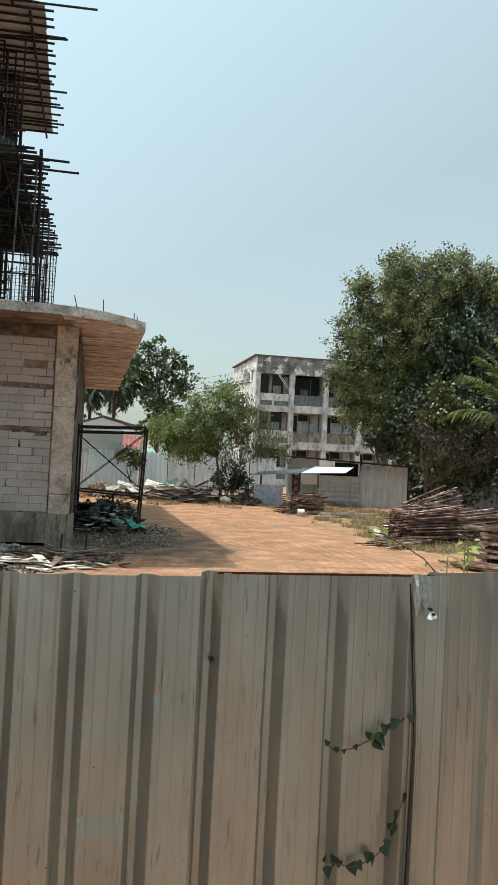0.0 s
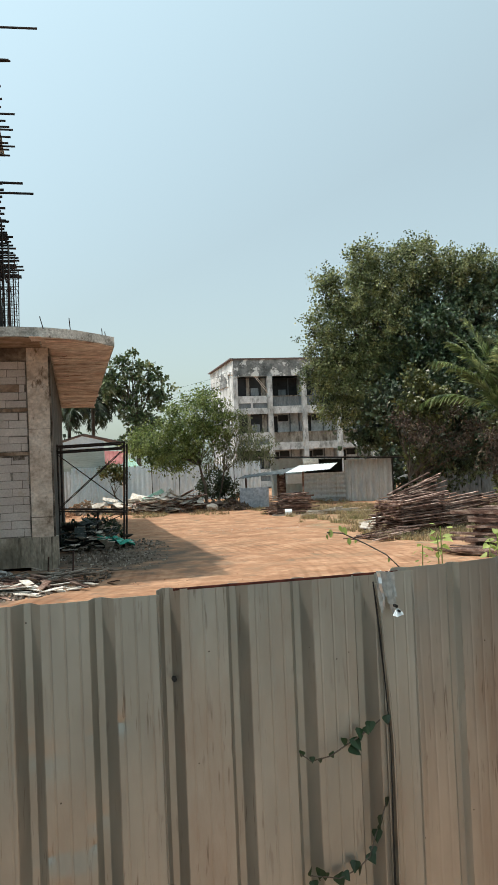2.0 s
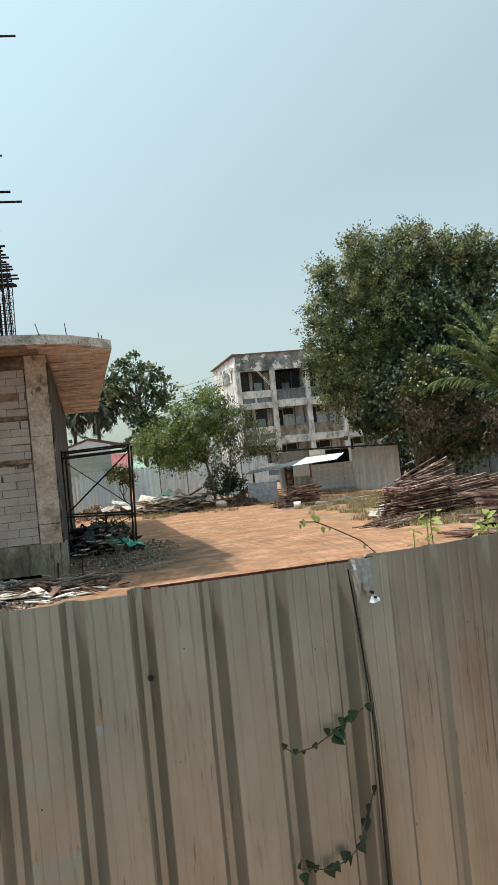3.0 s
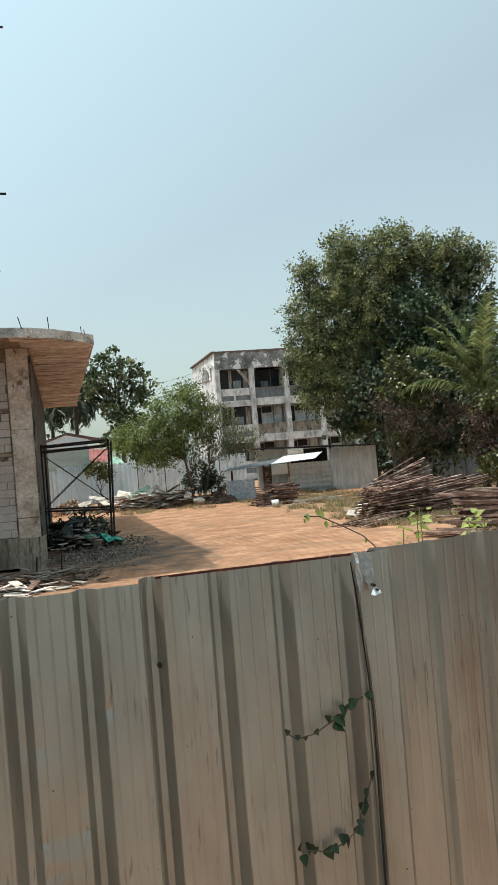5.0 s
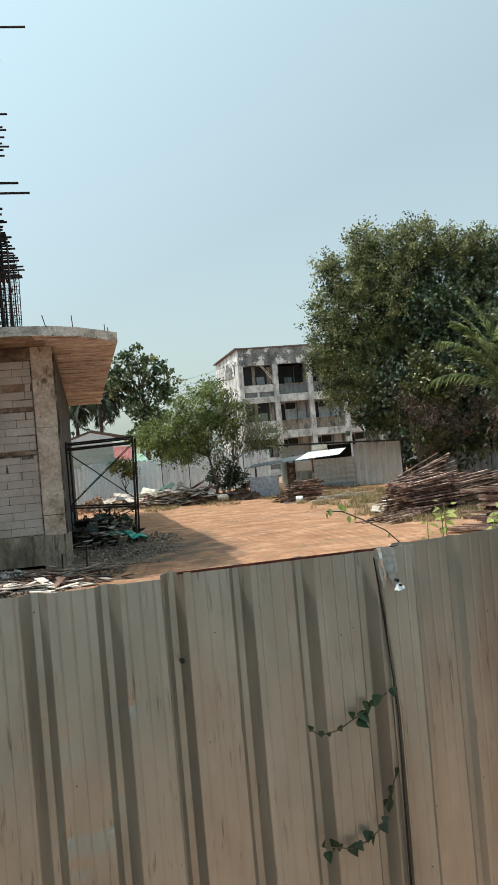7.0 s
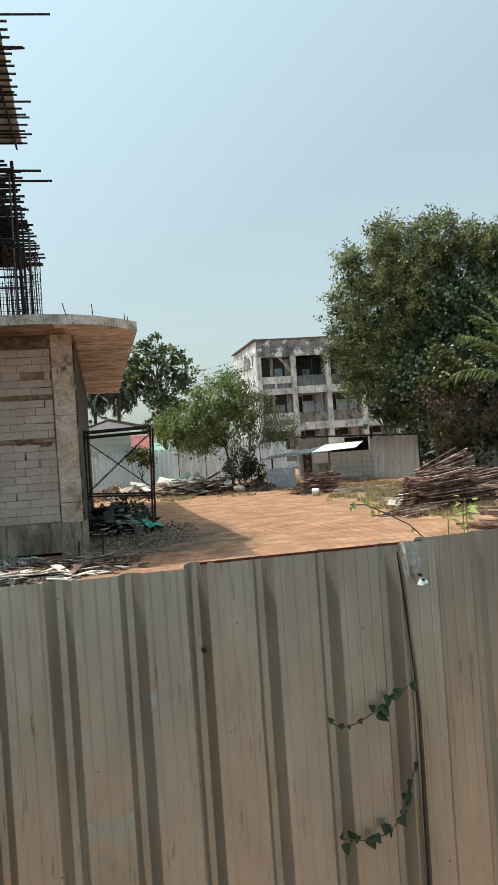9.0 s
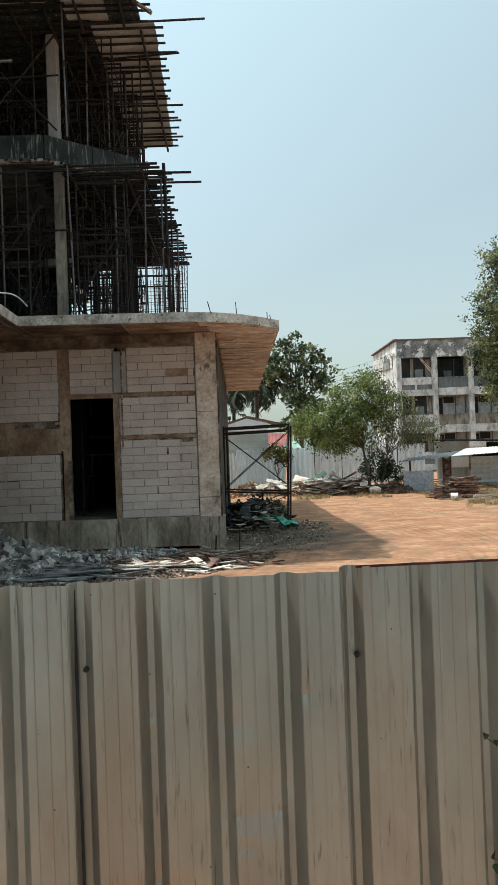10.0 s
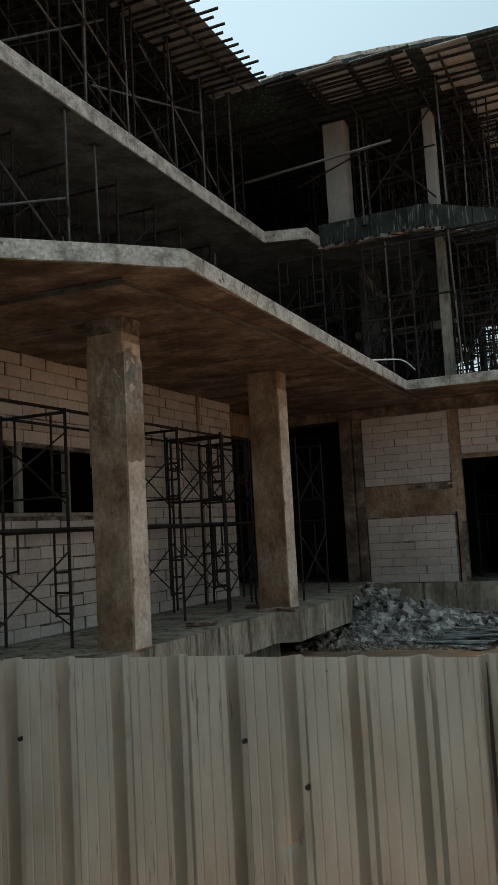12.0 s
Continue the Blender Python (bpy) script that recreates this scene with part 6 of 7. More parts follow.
def palm(name, label, base, height, fronds, length, seed, material=M_LEAF_PALM, droop=0.42, leaflets=26, broad=1.0):
    """A coconut palm; fronds are (way round, lift) in degrees, their leaflets spread flat and hang more the more level the rib is."""
    r = random.Random(seed)
    t = thing(name, label, "palm", "palms", at=base)
    b = Vector(base)
    top = b + Vector((0.15, 0, height))
    bm = bmesh.new()
    for k in range(6):
        rod(bm, b.lerp(top, k / 6), b.lerp(top, (k + 1) / 6), 0.17 - 0.008 * k, 8, 0.15 - 0.008 * k)
    part("trunk", bm, M_BARK, t)
    for turn, rise in fronds:
        az, lift = radians(turn + r.uniform(-6, 6)), radians(rise)
        d = Vector((math.cos(az), math.sin(az), 0))
        ln = length * r.uniform(0.88, 1.08)
        rib, p, a = [top.copy()], top.copy(), lift
        steps = leaflets + 2
        for s in range(steps):
            p = p + (d * math.cos(a) + Vector((0, 0, math.sin(a)))) * ln / steps
            a -= droop * (0.4 + 1.6 * (s / steps) ** 1.5) / steps * (0.5 + abs(math.cos(lift)) * 1.5) * 2
            rib.append(p.copy())
        verts, faces = [], []
        for s in range(3, steps):
            q = s / steps
            way = (rib[s + 1] - rib[s - 1]).normalized()
            flat = d.cross(Vector((0, 0, 1)))
            up = flat.cross(way)
            up = up if up.z >= 0 else -up
            w = length * 0.29 * min(1.0, 0.35 + 2.2 * q) * (1.12 - q) ** 0.5
            for sd in (-1, 1):
                level = 1 - abs(way.z)
                go = (flat * sd * (1.0 - 0.35 * level) + way * 0.95 + up * 0.18 - Vector((0, 0, 1)) * (0.15 + 0.75 * level) * r.uniform(0.7, 1.2)).normalized()
                w *= r.uniform(0.65, 1.12)
                mid = rib[s] + go * w * 0.5 + up * 0.05 * w
                tip = rib[s] + go * w - Vector((0, 0, 0.24 * w * r.uniform(0.2, 1.7)))
                wide = way * length * 0.0125 * broad
                i = len(verts)
                verts += [tuple(rib[s] - wide * 0.6), tuple(rib[s] + wide * 0.6), tuple(mid + wide), tuple(tip), tuple(mid - wide)]
                faces.append((i, i + 1, i + 2, i + 3, i + 4))
        fr = raw("frond", verts, faces, material, t)
        st = bmesh.new()
        for s in range(0, steps - 1, 3):
            e = min(s + 3, steps)
            rod(st, rib[s], rib[e], 0.024 * (1 - 0.85 * s / steps), 4, 0.024 * (1 - 0.85 * e / steps))
        part("midrib", st, material, fr)
    return t


palm("coconut_palm", "coconut palm with bright arching fronds in the scrub", (16.6, 31.4, 0), 4.0, [(-80, 86), (178, 82), (5, 84), (184, 70), (-10, 70), (-100, 76), (176, 36), (-4, 54), (60, 70), (2, 36), (186, 56), (140, 76)], 3.9, 1, M_LEAF_PALM, 0.40, 44, 0.95)
DROOPING = [(k * 17 + 7 * (k % 3), 66 - 13 * (k % 6)) for k in range(22)]
palm("coconut_palm", "palm with drooping fronds seen under the canopy", (1.3, 62, 0), 7.3, DROOPING, 3.7, 2, M_LEAF_DARK, 0.9, 22, 1.9)
palm("coconut_palm", "dark palm beyond the pale shed", (-0.4, 64, 0), 6.9, DROOPING, 2.8, 3, M_LEAF_DARK, 0.9, 22, 1.9)


def weed(base, h, seed):
    r = random.Random(seed)
    t = thing("weed", "light green broad-leaved weed behind the fence", "weed", "weeds", at=base)
    b = Vector(base)
    tip = b + Vector((r.uniform(-0.08, 0.08), 0, h))
    part("stem", rods([(b, tip)], 0.003, 5), M_LEAF_WEED, t)
    for k in range(9):
        bm = bmesh.new()
        at = b.lerp(tip, 0.93 + 0.07 * k / 8)
        go = k * 2.4 + r.uniform(-0.5, 0.5)
        reach = 0.035 * r.uniform(0.1, 1.0)
        leaf_shape(bm, at + Vector((-math.sin(go), math.cos(go), 0.2)) * reach, 0.042 * r.uniform(0.5, 1.25), go, r.uniform(-0.6, 0.9), r.uniform(-0.6, 0.6), r.choice(("oval", "ivy")))
        part("leaf", bm, M_LEAF_WEED, t)


for k, (x, y, h) in enumerate(((1.77, 4.0, 1.96), (1.87, 4.1, 1.99), (1.97, 4.0, 1.92), (2.07, 4.0, 1.95), (2.12, 4.1, 1.90), (2.35, 4.0, 1.92), (1.74, 4.3, 1.88), (2.6, 4.2, 1.9))):
    weed((x, y, 0), h, 50 + k)


def grass(name, label, area, count, height, seed):
    """Tufts of narrow blades scattered over an area (x0, x1, y0, y1)."""
    r = np.random.default_rng(seed)
    c = np.stack([r.uniform(area[0], area[1], count), r.uniform(area[2], area[3], count)], 1)
    inside = np.minimum(np.minimum(c[:, 0] - area[0], area[1] - c[:, 0]) / 2.2, 1.0)
    keep = np.array([noise.noise(Vector((x * 0.7, y * 0.7, seed))) > 0.32 - 0.32 * q for (x, y), q in zip(c, inside)])
    c = np.repeat(c[keep], 16, 0)
    n = len(c)
    base = np.c_[c + r.normal(0, 0.07, (n, 2)), np.zeros(n)]
    base[:, 2] = [ground_height(x, y) - 0.01 for x, y, _ in base]
    lean = r.normal(0, 0.35, (n, 2))
    h = height * r.uniform(0.4, 1.2, n)
    tip = base + np.c_[lean * h[:, None], h]
    w = r.normal(0, 1, (n, 2))
    w = np.c_[w / np.linalg.norm(w, axis=1, keepdims=True) * 0.014, np.zeros(n)]
    v = np.stack([base - w, base + w, tip], 1).reshape(-1, 3)
    tagged(raw(name, v.tolist(), np.arange(n * 3).reshape(-1, 3).tolist(), M_GRASS), label, "grass", kind="stuff")


grass("dry_grass", "dry yellow-green grass round the timber stacks", (8.6, 19, 22, 42), 3800, 0.25, 1)
grass("dry_grass", "sparse dry grass along the rubble line", (0.5, 16, 41, 47), 900, 0.2, 2)
grass("dry_grass", "dry grass tufts at the edge of the track", (9.8, 14, 17, 27), 900, 0.2, 3)


# ---- rubble, scrap and stacks in the yard ----
def chunk(bm, at, size, r):
    """One angular broken lump of block, with some corners knocked off."""
    vs = []
    lx, ly, lz = r.uniform(0.6, 1.0), r.uniform(0.45, 0.9), r.uniform(0.3, 0.6)
    for sx in (-1, 1):
        for sy in (-1, 1):
            for sz in (-1, 1):
                k = r.choice((1.0, 1.0, 1.0, 0.55))
                vs.append(bm.verts.new(Vector(at) + size * Vector((sx * lx * k * r.uniform(0.8, 1), sy * ly * k * r.uniform(0.8, 1), sz * lz * k * r.uniform(0.8, 1)))))
    bmesh.ops.convex_hull(bm, input=vs, use_existing_faces=False)


def heap(name, label, category, material, spots, count, sizes, seed):
    """Broken lumps piled over mounds (x, y, rx, ry, height)."""
    r = random.Random(seed)
    verts, faces = [], []
    kinds = []
    for k in range(24):
        b = bmesh.new()
        chunk(b, (0, 0, 0), 1.0, r)
        b.verts.ensure_lookup_table()
        b.verts.index_update()
        kinds.append(([v.co.copy() for v in b.verts], [[v.index for v in f.verts] for f in b.faces]))
        b.free()
    for _ in range(count):
        x, y, rx, ry, h = r.choice(spots)
        a, q = r.uniform(0, 2 * math.pi), math.sqrt(r.random())
        px, py = x + rx * q * math.cos(a), y + ry * q * math.sin(a)
        pz = ground_height(px, py) + h * (1 - q) * r.uniform(0.75, 1.0)
        s = r.uniform(*sizes)
        m = Matrix.Translation((px, py, pz)) @ Euler((r.uniform(0, 6), r.uniform(0, 6), r.uniform(0, 6))).to_matrix().to_4x4() @ Matrix.Scale(s, 4)
        vs, fs = r.choice(kinds)
        i = len(verts)
        verts += [tuple(m @ v) for v in vs]
        faces += [[i + j for j in f] for f in fs]
    return tagged(raw(name, verts, faces, material), label, category, kind="stuff")


heap("rubble_heap", "heap of broken grey aerated blocks against the porch", "rubble", M_RUBBLE, [(-5.95, 18.9, 1.0, 1.0, 1.08), (-5.5, 18.6, 1.2, 1.1, 0.98), (-5.3, 18.2, 1.3, 1.2, 0.75), (-4.6, 18.7, 1.2, 1.2, 0.6), (-5.3, 17.5, 1.2, 1.0, 0.42), (-4.9, 16.9, 1.0, 0.8, 0.2)], 1800, (0.06, 0.19), 1)
heap("rubble_strip", "low strip of broken blocks along the plinth", "rubble", M_RUBBLE, [(x, 19.6, 1.0, 0.9, 0.36 - 0.05 * k) for k, x in enumerate((-4.2, -3.5, -2.8, -2.1))] + [(-2.6, 20.2, 1.6, 0.6, 0.22), (-3.4, 18.8, 1.6, 1.0, 0.25)], 1100, (0.035, 0.115), 2)
heap("debris", "dark dusty building debris at the corner", "debris", M_DEBRIS, [(-3, 18.6, 3.5, 1.0, 0.16), (-0.2, 19.6, 1.0, 1.2, 0.16), (0.4, 23.5, 0.9, 2.0, 0.1), (0.7, 26.0, 0.9, 1.6, 0.2), (1.3, 22.6, 1.1, 2.6, 0.02), (1.7, 25.5, 1.0, 3.0, 0.02)], 1300, (0.012, 0.05), 3)
heap("debris", "dark splinters and dust in front of the rubble", "debris", M_DEBRIS, [(-4.6, 16.6, 1.3, 0.9, 0.05), (-3.2, 16.8, 1.5, 1.0, 0.06), (-2.0, 17.2, 1.5, 0.9, 0.06), (-5.3, 16.2, 0.8, 0.8, 0.05)], 2600, (0.012, 0.06), 17)
heap("debris", "scattered debris under the scaffold bay", "debris", M_DEBRIS, [(0.6, 27.8, 1.4, 1.6, 0.55), (1.5, 27.2, 1.2, 2.0, 0.06), (0.4, 30, 1.2, 2, 0.4)], 800, (0.015, 0.06), 4)
heap("rubble_line", "line of soil and rubble mounds across the yard", "rubble", M_SOIL, [(x, 45 + 0.8 * math.sin(x * 1.7), 1.2, 0.9, 0.45 + 0.2 * math.sin(x * 2.3)) for x in (-1, 0.5, 2, 3.2, 4.6, 6, 7.4, 8.8)], 1900, (0.03, 0.10), 5)
heap("rubble_line", "grey broken concrete mixed into the mounds", "rubble", M_DEBRIS, [(x, 44.6, 1.2, 0.7, 0.4) for x in (0.5, 2, 3.2, 4.6, 6, 7.4)], 500, (0.04, 0.16), 15)
heap("debris", "dark debris heaped under the porch floor edge", "debris", M_DEBRIS, [(-6.2, 16.8, 0.7, 1.2, 0.3), (-5.9, 17.8, 0.7, 0.8, 0.3)], 500, (0.03, 0.10), 61)
heap("straw_heap", "low heap of dry brown straw and soil", "heap", M_LEAF_DRY, [(7.95, 43.5, 0.75, 0.5, 0.6), (8.5, 43.7, 0.5, 0.5, 0.4)], 700, (0.03, 0.10), 6)


def board_pile(name, label, category, centre, count, spread, length, w, h, yaw, tilt, material, seed, rise=0.35, lean=0.06):
    """Loose boards thrown on one another; each board is a piece of the pile."""
    r = random.Random(seed)
    t = thing(name, label, category, at=centre)
    for k in range(count):
        ln, a = length * r.uniform(0.5, 1.1), radians(yaw + r.gauss(0, tilt))
        u = k / count
        px, py = centre[0] + r.gauss(0, spread[0]) * (1 - 0.5 * u), centre[1] + r.gauss(0, spread[1]) * (1 - 0.5 * u)
        pz = ground_height(px, py) + 0.02 + rise * u * r.uniform(0.7, 1.0)
        d = Vector((math.cos(a), math.sin(a), r.gauss(0, lean))) * ln / 2
        part("board", beam(bmesh.new(), Vector((px, py, pz)) - d, Vector((px, py, pz)) + d, w * r.uniform(0.6, 1.3), h), material, t)


board_pile("scrap_boards", "pale broken boards and sheets scattered by the plinth", "scrap wood", (-1.5, 17.7, 0), 70, (0.85, 0.5), 0.6, 0.16, 0.016, 8, 70, M_SCRAP, 1, 0.16, 0.12)
board_pile("scrap_boards", "brown splintered boards trodden into the dust", "scrap wood", (-1.2, 18.2, 0), 90, (1.1, 0.7), 0.55, 0.12, 0.02, 20, 60, M_TIMBER, 81, 0.2, 0.15)
board_pile("scrap_boards", "grey boards lying among the rubble", "scrap wood", (-3.6, 17.0, 0), 90, (1.1, 0.5), 1.3, 0.14, 0.02, 4, 16, M_SLATE, 2, 0.14, 0.05)
board_pile("scrap_boards", "mixed pale boards thrown on the rubble line", "scrap wood", (4.4, 44.6, 0.3), 70, (1.6, 0.5), 1.4, 0.22, 0.03, 20, 45, M_SCRAP, 3, 0.8, 0.25)
board_pile("scrap_boards", "dark splintered boards in the debris", "scrap wood", (0.4, 27.0, 0), 40, (0.6, 0.9), 1.0, 0.12, 0.025, 30, 60, M_DEBRIS, 31, 0.6, 0.3)
board_pile("rags", "pale dusty rags and torn sacks in the debris", "rubbish", (0.45, 26.2, 0), 34, (0.55, 0.6), 0.5, 0.22, 0.012, 20, 70, M_SCRAP, 34, 0.75, 0.4)
board_pile("rags", "dark soaked sheets and sacks in the debris", "rubbish", (0.4, 26.6, 0), 60, (0.5, 0.6), 0.7, 0.3, 0.015, 20, 70, M_FORM, 35, 0.9, 0.4)
board_pile("scrap_boards", "small pale offcuts in the debris", "scrap wood", (0.5, 26.4, 0), 24, (0.6, 0.7), 0.45, 0.12, 0.02, 10, 60, M_SCRAP, 32, 0.5)
board_pile("scrap_boards", "dark boards and offcuts at the corner", "scrap wood", (-0.6, 19.2, 0), 50, (0.9, 0.7), 0.8, 0.1, 0.02, 15, 50, M_DEBRIS, 33, 0.25)
tin = thing("scrap_sheets", "bent white and pale green sheets thrown on the rubble", "scrap metal", at=(3.6, 44.8, 0.4))
for x, z, ln, wide, yaw, rise, m in ((1.75, 0.85, 0.8, 0.32, -14, -0.25, M_SCRAP), (1.2, 0.62, 0.8, 0.3, 12, 0.15, M_SCRAP), (3.9, 0.95, 1.3, 0.32, 24, 0.40, M_MINT), (4.5, 0.95, 1.1, 0.3, 30, 0.42, M_SCRAP),
                                     (4.9, 0.72, 1.1, 0.25, -12, -0.14, M_WHITE), (3.4, 0.85, 1.2, 0.5, -20, -0.28, M_SCRAP), (5.3, 0.60, 1.2, 0.5, -8, -0.10, M_SCRAP), (3.0, 0.68, 0.9, 0.6, 6, 0.1, M_SCRAP)):
    bm = bmesh.new()
    a = radians(yaw)
    way, side = Vector((math.cos(a), math.sin(a), rise)), Vector((-math.sin(a), math.cos(a), 0.55))
    grid = [[bm.verts.new(Vector((x, 44.6, z)) + way * ln * (i / 6 - 0.5) + side * wide * (j / 3 - 0.5) + Vector((0, 0, 0.10 * noise.noise(Vector((x + i * 0.6, j * 0.7, z * 5)))))) for j in range(4)] for i in range(7)]
    for i in range(6):
        for j in range(3):
            bm.faces.new((grid[i][j], grid[i + 1][j], grid[i + 1][j + 1], grid[i][j + 1]))
    bm.normal_update()
    bmesh.ops.solidify(bm, geom=list(bm.faces), thickness=0.012)
    part("sheet", bm, m, tin)
sack = bmesh.new()
bmesh.ops.create_icosphere(sack, subdivisions=3, radius=1.0)
for v in sack.verts:
    q = 1 + 0.22 * noise.noise(v.co * 1.6)
    v.co = Vector((6.86 + 0.30 * v.co.x * q, 43.4 + 0.24 * v.co.y * q, 0.28 + 0.15 * v.co.z * q + 0.10 * noise.noise(v.co * 2.6)))
tagged(part("sack", sack, M_SCRAP), "slumped white plastic sack at the edge of the track", "sack")
board_pile("scrap_boards", "broken pale sheets and planks heaped on the mounds", "scrap wood", (4.4, 44.0, 0.3), 60, (1.2, 0.4), 1.2, 0.34, 0.03, 28, 45, M_SCRAP, 41, 0.9, 0.28)
board_pile("scrap_boards", "dark boards under the pale sheets", "scrap wood", (4.8, 44.2, 0.3), 50, (1.5, 0.4), 1.5, 0.18, 0.04, -10, 35, M_TIMBER, 42, 0.8, 0.2)
board_pile("scrap_boards", "long reddish poles lying on the grass", "poles", (10.8, 36.5, 0), 10, (0.7, 0.5), 2.8, 0.07, 0.06, 25, 9, M_SCRAP, 5, 0.25)
board_pile("white_rubbish", "crumpled pale sacks and sheets on the grass", "rubbish", (9.5, 26.6, 0), 26, (0.25, 0.25), 0.4, 0.2, 0.05, 10, 60, M_SCRAP, 7, 0.5, 0.3)


def timber_stack(label, centre, length, depth, layers, pitch, rows, size, yaw, tilt, seed, mess=2.5, taper=0.25, wood=M_TIMBER):
    """Open layers of boards with uneven ends and dark gaps between them, each board a piece; tilt grows towards the top."""
    r = random.Random(seed)
    t = thing("timber_stack", label, "timber stack", "timber stacks", at=centre)
    a = radians(yaw)
    d, s = Vector((math.cos(a), math.sin(a), 0)), Vector((-math.sin(a), math.cos(a), 0))
    for k in range(layers):
        u = k / max(1, layers - 1)
        for j in range(rows):
            ln = length * r.uniform(0.72, 1.05) * (1 - taper * u)
            e = d.copy()
            e.rotate(Euler((0, 0, radians(r.gauss(0, mess)))))
            e.z = tilt * u + r.gauss(0, 0.018)
            o = Vector(centre) + s * depth * ((j + r.uniform(-0.25, 0.25)) / max(1, rows - 1) - 0.5) + d * (r.gauss(0, 0.12) + taper * 0.3 * length * u) + Vector((0, 0, 0.05 + pitch * k + r.uniform(-0.012, 0.012) + abs(tilt) * u * length * 0.3))
            part("board", beam(bmesh.new(), o - e * ln / 2, o + e * ln / 2, size[0] * r.uniform(0.5, 1.3), size[1] * r.uniform(0.6, 1.3)), wood, t)
        for q in (-0.3, 0.3):
            o = Vector(centre) + d * length * q + Vector((0, 0, 0.05 + pitch * (k + 0.5) + abs(tilt) * u * length * 0.3 + tilt * u * length * q))
            part("spacer", beam(bmesh.new(), o - s * depth * 0.5, o + s * depth * 0.5, 0.06, pitch - size[1]), M_TIMBER, t) if k < layers - 1 else None


timber_stack("small ragged stack of dark weathered boards by the blue sheet", (9.6, 38.5, 0), 2.3, 1.3, 10, 0.095, 4, (0.17, 0.055), 4, 0.03, 1, 13, 0.55)
timber_stack("large stack of thin rusty-brown form boards on dry grass", (10.35, 25.6, 0), 2.5, 1.6, 14, 0.078, 5, (0.14, 0.032), 10, 0.10, 2, 5, 0.2)
timber_stack("loose steep bundle of boards on top of the stack", (10.9, 26.3, 0.95), 1.9, 0.7, 5, 0.075, 3, (0.12, 0.035), 14, 0.36, 12, 5, 0.1)
timber_stack("wide stack of weathered form boards leaning upwards", (12.2, 26.4, 0.0), 2.7, 1.7, 11, 0.082, 4, (0.15, 0.035), 12, 0.13, 3, 4, 0.15)
timber_stack("stack of heavy reddish beams near the fence", (11.1, 19.75, 0), 3.3, 1.7, 6, 0.165, 4, (0.2, 0.075), -50, -0.03, 4, 2, 0.03, M_BEAM)
timber_stack("loose boards fanned out at the foot of the beams", (9.35, 19.1, 0), 2.3, 0.6, 2, 0.06, 4, (0.12, 0.045), -60, 0.02, 14, 8, 0.1, M_BEAM)
timber_stack("dark battens fanned out by the track", (9.0, 24.0, 0), 2.0, 0.9, 3, 0.05, 5, (0.07, 0.03), 18, 0.08, 6, 9, 0.1)
for x, h in ((-0.64, 0.50), (-0.10, 0.62)):
    tagged(part("stake", rods([((x, 19.5, -0.1), (x + 0.03, 19.5, h))], 0.02, 6), M_REBAR), "short rusty steel stake driven into the debris", "stake", "stakes")
can = bmesh.new()
rod(can, (9.1, 37.0, 0.17), (9.38, 36.9, 0.17), 0.15, 14)
tagged(part("white_drum", can, M_WHITE), "small white plastic drum lying on its side", "drum")
tarp = bmesh.new()
bmesh.ops.create_grid(tarp, x_segments=10, y_segments=8, size=0.5)
for v in tarp.verts:
    v.co = Vector((1.15 + v.co.x * 1.1, 26.0 + v.co.y * 0.9, 0.28 + 0.16 * noise.noise(v.co * 4.0) - 0.25 * v.co.x))
tarp.normal_update()
bmesh.ops.solidify(tarp, geom=list(tarp.faces), thickness=0.006)
tagged(part("tarpaulin", tarp, M_GREEN), "crumpled green plastic sheet on the debris", "tarpaulin")
scrub_v, scrub_f = leaf_cloud(clumps([(0.4, 28.0, 0.3, 1.1, 1.0, 0.5)], 70, 31), 22, 0.12, 0.12, 32)
tagged(raw("low_plants", scrub_v, scrub_f, M_LEAF_DARK), "low dark plants in the debris", "plants", kind="stuff")


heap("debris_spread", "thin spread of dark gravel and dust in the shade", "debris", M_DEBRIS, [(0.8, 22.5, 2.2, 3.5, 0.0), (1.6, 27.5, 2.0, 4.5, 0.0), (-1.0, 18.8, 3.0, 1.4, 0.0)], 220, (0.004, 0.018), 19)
heap("pebbles", "small stones and clods scattered on the track", "stones", M_SOIL, [(3, 20, 4, 4, 0.0), (7, 28, 5, 7, 0.0), (5, 36, 5, 7, 0.0), (1.5, 22, 2.5, 4, 0.0)], 320, (0.006, 0.02), 9)
heap("gravel", "pale gravel spilled across the track", "gravel", M_SCRAP, [(6.2, 30.5, 1.9, 0.5, 0.0), (7.6, 30.9, 1.4, 0.5, 0.0)], 260, (0.006, 0.018), 29)


